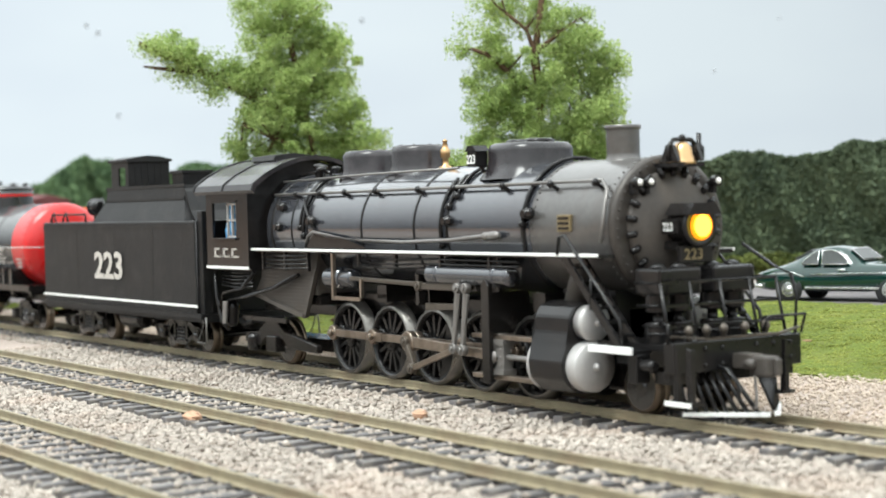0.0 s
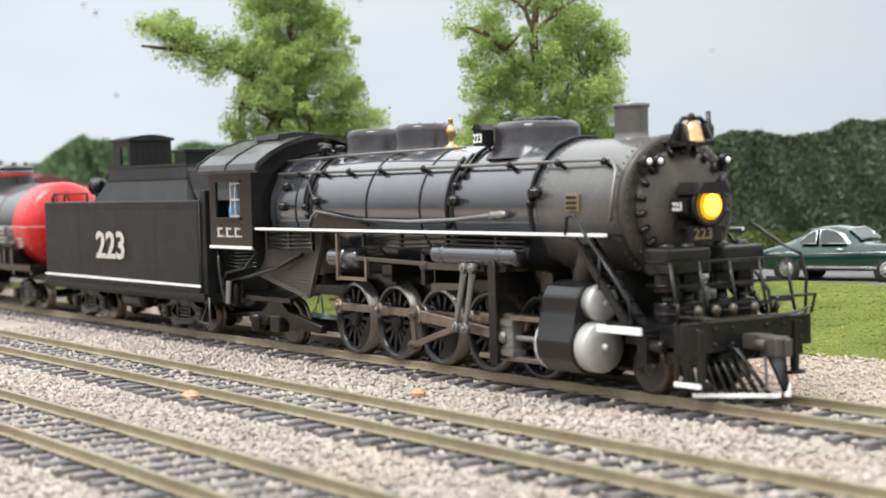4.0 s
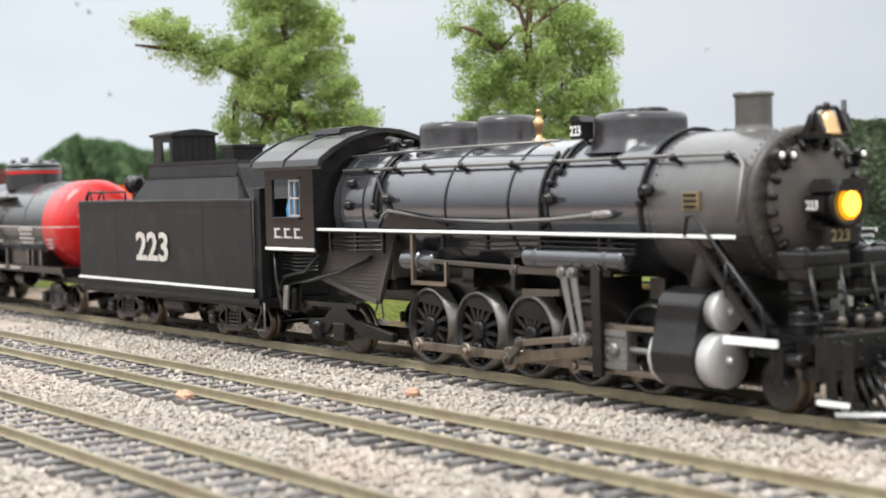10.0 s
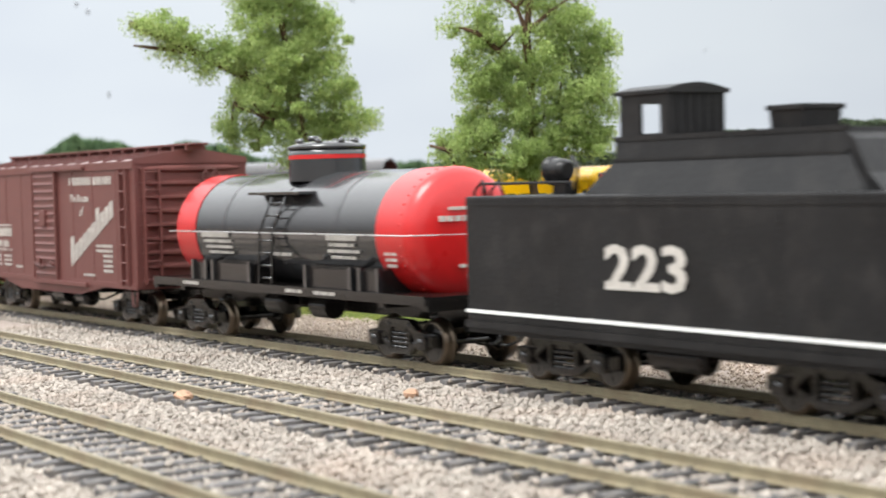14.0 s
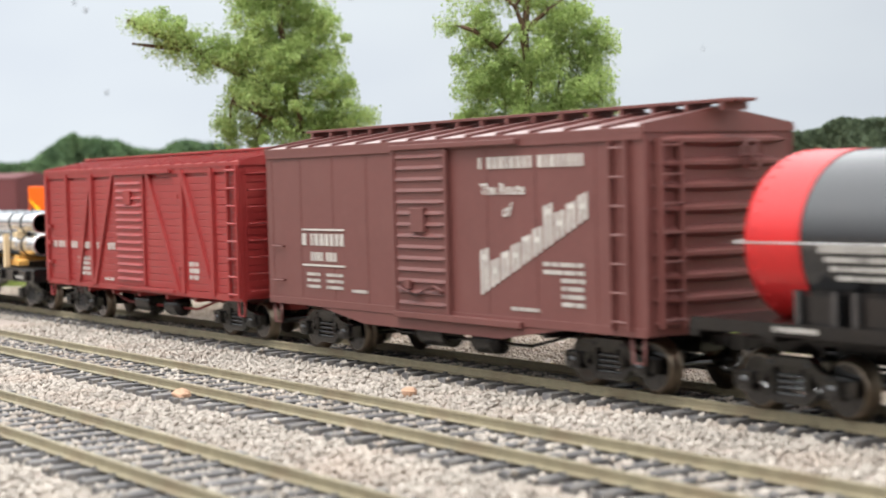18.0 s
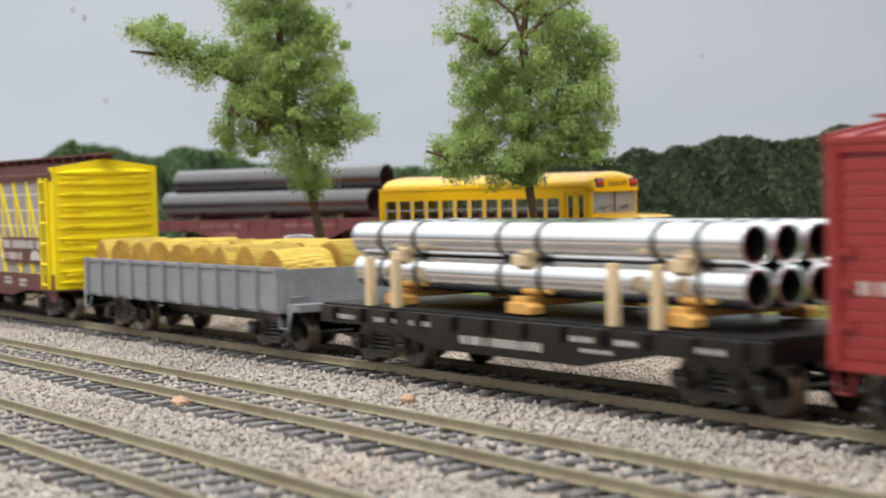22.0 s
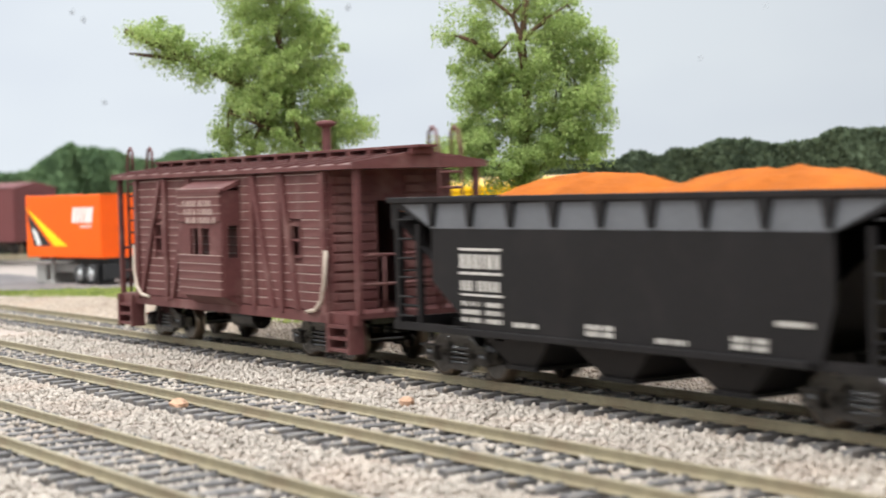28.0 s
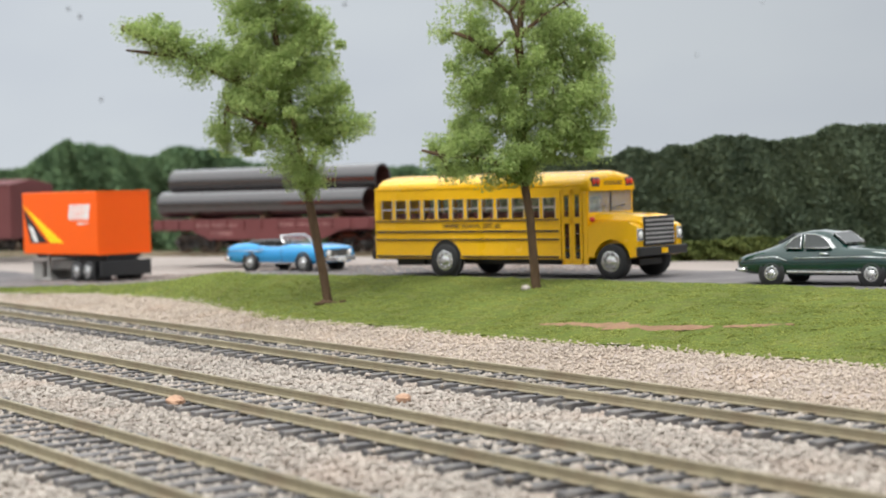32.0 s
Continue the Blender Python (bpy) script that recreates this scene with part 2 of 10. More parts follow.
M_GREY = surface("gondola_grey", (0.215, 0.215, 0.225), 0.6, var=0.22, fine=900, coarse=60, bump=0.1, spot=(0.3, 0.295, 0.29), spot_amt=0.4)
M_HOPPER = surface("hopper_black", (0.0085, 0.0075, 0.0078), 0.55, var=0.25, fine=900, coarse=50, bump=0.08, spot=(0.018, 0.015, 0.015), spot_amt=0.4, spec=0.22)
M_CABOOSE = surface("caboose_brown", (0.105, 0.038, 0.036), 0.62, var=0.25, fine=900, coarse=60, bump=0.12, spot=(0.21, 0.12, 0.105), spot_amt=0.5, spec=0.25)
M_CABOOSE_EDGE = surface("caboose_worn_seam", (0.33, 0.24, 0.21), 0.8, var=0.3, bump=0.0)
M_CABROOF = surface("caboose_worn_roof", (0.22, 0.14, 0.125), 0.8, var=0.3, bump=0.05, spot=(0.12, 0.05, 0.045), spot_amt=0.6)
M_RUSTWOOD = surface("pale_stake_wood", (0.62, 0.47, 0.28), 0.7, var=0.15, fine=500, coarse=80, bump=0.1, stretch=(1, 1, 0.2))
M_BLOCK = surface("timber_block", (0.62, 0.33, 0.08), 0.7, var=0.2, bump=0.1)
M_HAY = surface("straw", (0.55, 0.385, 0.085), 0.95, var=0.35, fine=1300, coarse=160, bump=1.0, depth=0.0014, each=0.3, stretch=(1, 0.35, 1), spot=(0.4, 0.25, 0.05), spot_amt=0.5, spec=0.12)
M_HAYEND = surface("straw_end", (0.4, 0.23, 0.045), 0.95, var=0.3, fine=1600, coarse=200, bump=0.9, depth=0.0006, spec=0.12)
M_CHROME = surface("polished_pipe", (0.84, 0.84, 0.84), 0.17, 1.0, var=0.03, bump=0.02, fine=300)
M_STRAP = surface("black_strap", (0.012, 0.012, 0.012), 0.5, var=0.1, bump=0)
M_ORE = surface("orange_gravel_load", (0.36, 0.1, 0.014), 0.95, var=0.35, fine=1500, coarse=120, bump=0.9, depth=0.0006, spec=0.12)
M_ORANGE = surface("trailer_orange", (0.87, 0.115, 0.005), 0.42, var=0.05, bump=0.03, spec=0.25)
M_BUS = surface("school_bus_yellow", (0.83, 0.46, 0.004), 0.26, var=0.06, bump=0.02, coat=0.5, spec=0.3)
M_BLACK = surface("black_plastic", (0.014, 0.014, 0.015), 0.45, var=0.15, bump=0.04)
M_RUBBER = surface("tyre_rubber", (0.018, 0.018, 0.019), 0.75, var=0.15, bump=0.1)
M_HUB = surface("hub_chrome", (0.62, 0.62, 0.62), 0.25, 0.8, var=0.08, bump=0.03)
M_SEAT = surface("seat_maroon", (0.17, 0.04, 0.035), 0.6, var=0.15, bump=0.05)
M_GLASS = glass("window_glass")
# whitish tint and reduced transmission stand in for sky reflected in the windscreen
M_SHEENGLASS = glass("milky_plastic", (0.9, 0.92, 0.93), 0.08, 0.88)
M_GLASSD = glass("tinted_window", (0.55, 0.6, 0.6))
M_BLUE = surface("convertible_blue", (0.03, 0.29, 0.62), 0.22, 0.1, var=0.05, bump=0.01, coat=0.6)
M_GREEN = surface("coupe_green", (0.0045, 0.03, 0.024), 0.1, 0.0, var=0.06, bump=0.01, coat=0.8)
M_REDLENS = surface("red_lens", (0.55, 0.035, 0.015), 0.25, var=0.05, bump=0)
M_PIPE = surface("dark_pipe", (0.026, 0.022, 0.0215), 0.1, 0.2, spec=1.0, coat=1.0, var=0.25, fine=400, coarse=50, bump=0.02, spot=(0.03, 0.02, 0.018), spot_amt=0.4)
M_PIPEIN = surface("rusty_pipe_bore", (0.06, 0.016, 0.011), 0.8, var=0.25, bump=0.1)
M_MAROON = surface("flatcar_maroon", (0.13, 0.035, 0.035), 0.55, var=0.15, bump=0.06)
M_BARK = surface("bark", (0.1, 0.065, 0.04), 0.9, var=0.35, fine=700, coarse=120, bump=0.8, stretch=(1, 1, 0.35), depth=0.0006, spec=0.12)
M_LEAF = leafy("tree_leaf", (0.235, 0.33, 0.105), (0.45, 0.55, 0.205), 0.7, 0.5)
M_HEDGE = leafy("hedge_leaf", (0.065, 0.092, 0.06), (0.15, 0.19, 0.11), 0.9, 0.3)
M_FARLEAF = leafy("far_wood_leaf", (0.08, 0.14, 0.075), (0.16, 0.24, 0.115), 0.9, 0.3)
M_BLUEFIG = surface("blue_shirt_figure", (0.05, 0.25, 0.5), 0.6, var=0.1, bump=0.02)


# ---------------------------------------------------------------- mesh helpers, all in mm
def box(bm, x0, x1, y0, y1, z0, z1, bev=0.0, mi=0):
    v = [bm.verts.new((x, y, z)) for x in (x0, x1) for y in (y0, y1) for z in (z0, z1)]
    f = [bm.faces.new([v[i] for i in q]) for q in ((0, 1, 3, 2), (4, 6, 7, 5), (0, 4, 5, 1), (2, 3, 7, 6), (0, 2, 6, 4), (1, 5, 7, 3))]
    for q in f:
        q.material_index = mi
    if bev:
        bmesh.ops.bevel(bm, geom=list({e for q in f for e in q.edges}), offset=bev, segments=2, affect="EDGES", profile=0.5)
    return f


def ring(bm, c, a, b, r, n, start=0.0):
    return [bm.verts.new(c + a * (r * math.cos(start + 2 * math.pi * i / n)) + b * (r * math.sin(start + 2 * math.pi * i / n))) for i in range(n)]


def skin(bm, r0, r1, mi=0, smooth=True):
    n = len(r0)
    for i in range(n):
        f = bm.faces.new((r0[i], r0[(i + 1) % n], r1[(i + 1) % n], r1[i]))
        f.smooth, f.material_index = smooth, mi


def frame_of(d):
    d = d.normalized()
    a = d.cross(Vector((0, 0, 1)) if abs(d.z) < 0.9 else Vector((1, 0, 0))).normalized()
    return d, a, d.cross(a)


def lathe(bm, base, axis, profile, n=20, mi=0, caps=True, smooth=True):
    """A turned body: profile rows are (radius, distance along the axis)."""
    # short support rings keep the shading of long straight walls even
    firm = [profile[0]]
    for (r0, h0), (r1, h1) in zip(profile, profile[1:]):
        if abs(h1 - h0) > 4 * max(abs(r1 - r0), 0.5):
            firm += [(r0 + (r1 - r0) * q, h0 + (h1 - h0) * q) for q in (0.15 / abs(h1 - h0), 1 - 0.15 / abs(h1 - h0))]
        firm.append((r1, h1))
    profile = firm
    base, (d, a, b) = Vector(base), frame_of(Vector(axis))
    last = first = None
    for r, h in profile:
        now = ring(bm, base + d * h, a, b, max(r, 0.001), n)
        if last:
            skin(bm, last, now, mi, smooth)
        first, last = first or now, now
    if caps:
        for q in (first, last):
            f = bm.faces.new(q)
            f.material_index = mi


def cyl(bm, p0, p1, r0, r1=None, n=14, mi=0, caps=True):
    p0, p1 = Vector(p0), Vector(p1)
    lathe(bm, p0, p1 - p0, [(r0, 0), (r0 if r1 is None else r1, (p1 - p0).length)], n, mi, caps)


def tube(bm, pts, r, n=6, mi=0):
    pts = [Vector(p) for p in pts]
    last = first = None
    for i, p in enumerate(pts):
        d = pts[min(i + 1, len(pts) - 1)] - pts[max(i - 1, 0)]
        _, a, b = frame_of(d)
        now = ring(bm, p, a, b, r, n)
        if last:
            k = min(range(n), key=lambda j: (now[j].co - last[0].co).length)
            now2 = now[k:] + now[:k]
            skin(bm, last, now2, mi)
            now = now2
        first, last = first or now, now
    for q in (first, last):
        bm.faces.new(q).material_index = mi


def prism(bm, pts, axis, a, b, mi=0, bev=0.0, smooth=False):
    """A flat outline pushed along an axis: (x, z) along y, (y, z) along x, (x, y) along z."""
    put = {"y": lambda p, s: (p[0], s, p[1]), "x": lambda p, s: (s, p[0], p[1]), "z": lambda p, s: (p[0], p[1], s)}[axis]
    v0, v1 = [bm.verts.new(put(p, a)) for p in pts], [bm.verts.new(put(p, b)) for p in pts]
    f = [bm.faces.new(v0), bm.faces.new(list(reversed(v1)))]
    n = len(pts)
    for i in range(n):
        q = bm.faces.new((v0[i], v0[(i + 1) % n], v1[(i + 1) % n], v1[i]))
        q.smooth = smooth
        f.append(q)
    for q in f:
        q.material_index = mi
    if bev:
        bmesh.ops.bevel(bm, geom=list({e for q in f for e in q.edges}), offset=bev, segments=1, affect="EDGES")


def ball(bm, c, r, n=10, mi=0, squash=(1, 1, 1)):
    rows = []
    for j in range(1, n // 2):
        th = math.pi * j / (n // 2)
        rows.append([bm.verts.new((c[0] + r * squash[0] * math.sin(th) * math.cos(2 * math.pi * i / n),
                                   c[1] + r * squash[1] * math.sin(th) * math.sin(2 * math.pi * i / n),
                                   c[2] + r * squash[2] * math.cos(th))) for i in range(n)])
    for q, w in zip(rows, rows[1:]):
        skin(bm, q, w, mi)
    for q, z in ((rows[0], r), (rows[-1], -r)):
        tip = bm.verts.new((c[0], c[1], c[2] + z * squash[2]))
        for i in range(n):
            f = bm.faces.new((q[i], q[(i + 1) % n], tip))
            f.smooth, f.material_index = True, mi


def finish(name, bm, mats):
    bmesh.ops.recalc_face_normals(bm, faces=bm.faces[:])
    for v in bm.verts:
        v.co *= U
    me = bpy.data.meshes.new(name)
    bm.to_mesh(me)
    bm.free()
    for m in (mats if isinstance(mats, (list, tuple)) else [mats]):
        me.materials.append(m)
    return me


def part(name, bm, mats, parent=None, label="", at=None):
    """Links a bmesh as one mesh object under a thing or a part; at: its origin in mm."""
    ob = new(name, finish(name, bm, mats))
    if parent:
        ob.parent = parent
    if at:
        ob.location = Vector(at) * U
    if label:
        ob["label"] = label
    return ob


def pieces(name, piece, bm, mats, parent, label=""):
    """Like part(), but every loose piece is a mesh of its own: the largest takes the name, the rest are pieces under it."""
    left, isles = set(bm.verts), []
    while left:
        isle, todo = [], [next(iter(left))]
        left.discard(todo[0])
        while todo:
            v = todo.pop()
            isle.append(v)
            for e in v.link_edges:
                q = e.other_vert(v)
                if q in left:
                    left.discard(q)
                    todo.append(q)
        isles.append(isle)
    def bulk(isle):
        size = [max(v.co[i] for v in isle) - min(v.co[i] for v in isle) for i in range(3)]
        return (round(size[0] * size[1] + size[1] * size[2] + size[2] * size[0], 3), round(sum(v.co.x * 3 + v.co.y * 2 + v.co.z for v in isle) / len(isle), 3))
    top = None
    for isle in sorted(isles, key=bulk, reverse=True):
        one, made, done = B(), {}, set()
        for v in isle:
            made[v] = one.verts.new(v.co)
        for v in isle:
            for f in v.link_faces:
                if f not in done:
                    done.add(f)
                    g = one.faces.new([made[q] for q in f.verts])
                    g.smooth, g.material_index = f.smooth, f.material_index
        ob = part(piece if top else name, one, mats, top or parent, "" if top else label)
        top = top or ob
    bm.free()
    return top


def thing(name, label, category, at=(0, 0, 0), turn=0.0, group="", kind=""):
    ob = new(name)
    ob.empty_display_size = 0.01
    ob.matrix_basis = Matrix.Translation(Vector(at) * U) @ Matrix.Rotation(turn, 4, "Z")
    return tagged(ob, label, category, group, kind)


def B():
    return bmesh.new()


TEXTS = {}


def letters(bm, text, origin, right, up, height, mi=0, squeeze=1.0, lift=0.12, shear=0.0):
    """Lettering in Blender's own font, a thin raised layer: origin is the lower left corner."""
    key = (text, shear)
    if key not in TEXTS:
        cu = bpy.data.curves.new("lettering", "FONT")
        cu.body, cu.size, cu.shear, cu.resolution_u, cu.offset = text, 1.0, shear, 2, 0.022
        ob = new("lettering", cu)
        me = bpy.data.meshes.new_from_object(ob.evaluated_get(bpy.context.evaluated_depsgraph_get()))
        TEXTS[key] = ([v.co.copy() for v in me.vertices], [tuple(p.vertices) for p in me.polygons])
        bpy.data.objects.remove(ob)
        bpy.data.curves.remove(cu)
        bpy.data.meshes.remove(me)
    vs, fs = TEXTS[key]
    origin, right, up = Vector(origin), Vector(right).normalized(), Vector(up).normalized()
    out = right.cross(up)
    k = height / 0.69
    made = [bm.verts.new(origin + right * (v.x * k * squeeze) + up * (v.y * k) + out * lift) for v in vs]
    for f in fs:
        q = bm.faces.new([made[i] for i in f])
        q.material_index = mi
    return max(v.x for v in vs) * k * squeeze


def bars(bm, rows, y, mi=0, t=0.12):
    """Plain bars where small writing stands: rows are (x0, x1, z0, z1) on a face that looks towards -y."""
    for x0, x1, z0, z1 in rows:
        box(bm, x0, x1, y - t, y + 0.1, z0, z1, mi=mi)


def words(bm, x0, x1, z0, z1, y, seed, mi=0):
    """One line of unreadable writing: short bars with gaps like letters."""
    r = random.Random(seed)
    h, x = z1 - z0, x0
    while x < x1 - 0.3 * h:
        w = h * r.uniform(0.3, 0.62)
        bars(bm, [(x, min(x + w, x1), z0, z1)], y, mi)
        x += w + h * (0.36 if r.random() < 0.82 else 0.9)


def quick_mesh(name, verts, faces, mats):
    """A large mesh from arrays, verts in mm, all faces with the same count of corners."""
    verts, faces = np.asarray(verts, np.float32) * U, np.asarray(faces, np.int32)
    me = bpy.data.meshes.new(name)
    me.vertices.add(len(verts))
    me.vertices.foreach_set("co", verts.ravel())
    k = faces.shape[1]
    me.loops.add(faces.size)
    me.loops.foreach_set("vertex_index", faces.ravel())
    me.polygons.add(len(faces))
    me.polygons.foreach_set("loop_start", np.arange(0, faces.size, k, dtype=np.int32))
    me.polygons.foreach_set("loop_total", np.full(len(faces), k, np.int32))
    me.update(calc_edges=True)
    for m in mats:
        me.materials.append(m)
    return me


def scatter(name, places, sizes, shapes, faces, mats, seed, flat=1.0):
    """Many small solids in one mesh: each place gets one of the shapes, turned and scaled at random."""
    r = np.random.default_rng(seed)
    n, (ns, nv, _) = len(places), shapes.shape
    q = r.normal(size=(n, 4))
    q /= np.linalg.norm(q, axis=1)[:, None]
    w, x, y, z = q.T
    rot = np.stack([1 - 2 * (y * y + z * z), 2 * (x * y - z * w), 2 * (x * z + y * w), 2 * (x * y + z * w), 1 - 2 * (x * x + z * z),
                    2 * (y * z - x * w), 2 * (x * z - y * w), 2 * (y * z + x * w), 1 - 2 * (x * x + y * y)], 1).reshape(n, 3, 3)
    v = np.einsum("nij,nkj->nki", rot, shapes[r.integers(0, ns, n)]) * np.asarray(sizes)[:, None, None]
    v[:, :, 2] *= flat
    v += np.asarray(places)[:, None, :]
    f = (faces[None] + (np.arange(n) * nv)[:, None, None]).reshape(-1, faces.shape[1])
    return quick_mesh(name, v.reshape(-1, 3), f, mats)


def stone_shapes(count, seed):
    """Angular stones: cut octahedra with uneven corners."""
    r = np.random.default_rng(seed)
    base = np.array([(1, 0, 0), (-1, 0, 0), (0, 1, 0), (0, -1, 0), (0, 0, 1), (0, 0, -1)], float)
    f = np.array([(0, 2, 4), (2, 1, 4), (1, 3, 4), (3, 0, 4), (2, 0, 5), (1, 2, 5), (3, 1, 5), (0, 3, 5)])
    return base[None] * r.uniform(0.6, 1.25, (count, 6, 1)) + r.normal(0, 0.16, (count, 6, 3)), f




# ---------------------------------------------------------------- lie of the land
def step(a, b, x):
    t = np.clip((np.asarray(x, float) - a) / (b - a), 0, 1)
    return t * t * (3 - 2 * t)


def turf_edge(x):
    x = np.asarray(x, float)
    return np.interp(x, [-420, -390, -364, -335, -300, -265, -230, -190, -157, -115, -43, -7, 36, 300], [23, 26, 38, 51, 56, 58, 51, 44, 39, 43, 46, 52, 57, 76]) + 0.9 * np.sin(x * 0.13 + 1)


def road_edge(x):
    return np.interp(x, [-430, -392, -370, -348, -320, -281, -252, -236, -191, -159, -111, -47, 4, 110, 420], [29, 33, 70, 80, 84, 82, 74, 72, 92, 103, 113, 125, 131, 150, 205]) + 0.8 * np.sin(np.asarray(x, float) * 0.11)


def road_level(x):
    return 1.0 + 8.0 * step(-378, -258, x)


def land(x, y):
    """Height of the ground: ballast shelf, gravel shoulder, grass bank, road."""
    e, r = turf_edge(x), road_edge(x)
    shoulder = -3.05 + 2.85 * step(13, 40, y) * step(0, 1, (y - 13) / np.maximum(e - 13, 1))
    bank = -0.2 + (road_level(x) + 0.2) * step(0, 1, (y - e) / np.maximum(r - e, 1)) ** 0.8
    return np.where(y < e, shoulder, np.where(y < r, bank, road_level(x)))


def sheet(name, xs, lo, hi, rows, lift, mats, rough=0.0, seed=0):
    """A strip of ground between two lines that run along x, following the lie of the land."""
    r = np.random.default_rng(seed)
    xs = np.asarray(xs, float)
    v = np.linspace(0, 1, rows)
    X = np.repeat(xs[:, None], rows, 1)
    Y = lo(xs)[:, None] * (1 - v) + hi(xs)[:, None] * v
    Z = land(X, Y) + lift + r.normal(0, 1, X.shape) * rough
    n = len(xs)
    i = np.arange(n - 1)[:, None] * rows + np.arange(rows - 1)[None]
    f = np.stack([i, i + rows, i + rows + 1, i + 1], -1).reshape(-1, 4)
    me = quick_mesh(name, np.stack([X, Y, Z], -1).reshape(-1, 3), f, mats)
    me.shade_smooth()
    return new(name, me)


line = lambda k: (lambda x: np.full_like(np.asarray(x, float), k))
gx = np.concatenate([-np.geomspace(9000, 760, 14), np.arange(-740, 300, 20), np.geomspace(320, 9000, 14)])
bm = B()
v = [bm.verts.new(p) for p in ((-9000, -9000, -8), (9000, -9000, -8), (9000, 9000, -8), (-9000, 9000, -8))]
bm.faces.new(v)
tagged(part("ground", bm, M_DIRT), "plain brown baseboard under the layout", "ground", kind="structure")
fx = np.arange(-900, 420, 4)
tagged(sheet("ballast_bed", fx, line(-420), lambda x: turf_edge(x) + 4, 120, 0.0, [M_BALLAST], 0.15, 1), "pale beige crushed stone ballast bed", "ballast", kind="structure")
tagged(sheet("grass_bank", np.arange(-900, 420, 2.5), lambda x: turf_edge(x) - 1.5, lambda x: road_edge(x) + 2, 60, 0.35, [M_GRASS], 0.22, 2), "bright green turf bank sloping up to the road", "grass", kind="structure")
tagged(sheet("road", np.concatenate([np.arange(-2400, -900, 60), np.arange(-900, 420, 8), np.arange(420, 2400, 60)]), road_edge, lambda x: road_edge(x) + 62, 24, 0.15, [M_ROAD], 0.03, 3), "worn grey asphalt road above the grass bank", "road", kind="structure")
tagged(sheet("gravel_lot", np.concatenate([np.arange(-2400, -900, 60), np.arange(-900, 420, 8), np.arange(420, 2400, 60)]), lambda x: road_edge(x) + 60, lambda x: road_edge(x) + 900, 60, -0.2, [M_LOT], 0.1, 4), "grey gravel ground behind the road", "gravel", kind="structure")

# the painted sky board behind the layout, an upright curve
bm = B()
pa = []
for k in range(49):
    a = radians(75 + 93 * k / 48)
    c = (300 + 1350 * math.cos(a), -200 + 1350 * math.sin(a))
    pa.append((bm.verts.new((*c, -40)), bm.verts.new((*c, 340))))
for (a, b), (c, d) in zip(pa, pa[1:]):
    bm.faces.new((a, c, d, b)).smooth = True
tagged(part("sky_backdrop", bm, M_SKY), "pale cloudy blue-grey painted sky board", "backdrop", kind="structure")


# ---------------------------------------------------------------- track
TRACKS = [(0.0, 0.0), (-55.5, 0.0), (-104.0, 0.0)]
TIE_PITCH = 7.06
TIE_START = {0.0: -558.8, -55.5: -415.6, -104.0: -260.0}


def rail(y, z):
    bm = B()
    for x0, x1 in ((-1700, -700), (-700, 400)):
        prism(bm, [(-0.95, -1.8), (0.95, -1.8), (0.95, -1.6), (0.28, -1.4), (0.28, -0.65), (0.4, -0.5), (0.4, -0.05), (0.34, 0), (-0.34, 0), (-0.4, -0.05), (-0.4, -0.5), (-0.28, -0.65), (-0.28, -1.4), (-0.95, -1.6)],
              "x", x0, x1)
    for f in bm.faces:
        if f.calc_center_median().z > -0.03 and abs(f.normal.z) > 0.5:
            f.material_index = 1
    return bm


tie_bm = B()
box(tie_bm, -1.4, 1.4, -14.6, 14.6, -1.5, 0.0, bev=0.15)
for sx in (-1, 1):
    for sy in (-8.25, 8.25):
        for k in (-1.45, 1.45):
            box(tie_bm, -0.55, 0.55, sy + k - 0.35, sy + k + 0.35, -0.1, 0.3)
TIE_MESH = finish("tie", tie_bm, M_TIE)
rt = random.Random(5)
for ty, tz in TRACKS:
    trk = thing("railway_track", "olive-brown steel rails on dark grey plastic ties in ballast", "track", (0, ty, tz), group="parallel tracks", kind="structure")
    for sy in (-8.25, 8.25):
        part("rail", rail(sy, 0), [M_RAIL, M_RAILTOP], trk, at=(0, sy, 0))
    n0 = (TIE_START[ty], 240)
    k = n0[0]
    while k < n0[1]:
        tie = new("tie", TIE_MESH)
        tie.parent = trk
        tie.matrix_basis = Matrix.Translation((k * U, rt.uniform(-0.5, 0.5) * U, (-1.8 + rt.uniform(-0.1, 0.05)) * U)) @ Matrix.Rotation(rt.uniform(-0.02, 0.02), 4, "Z")
        k += TIE_PITCH
    far = B()
    while n0[0] > -1690:
        n0 = (n0[0] - TIE_PITCH, 0)
        box(far, n0[0] - 1.3, n0[0] + 1.3, -14.8, 14.8, -3.2, -1.8)
    tagged(part("far_ties", far, M_TIE, trk), kind="stuff")


# ---------------------------------------------------------------- rolling stock
TRAIN = []
WHEELS = []  # wheelset, radius, first and last second in view


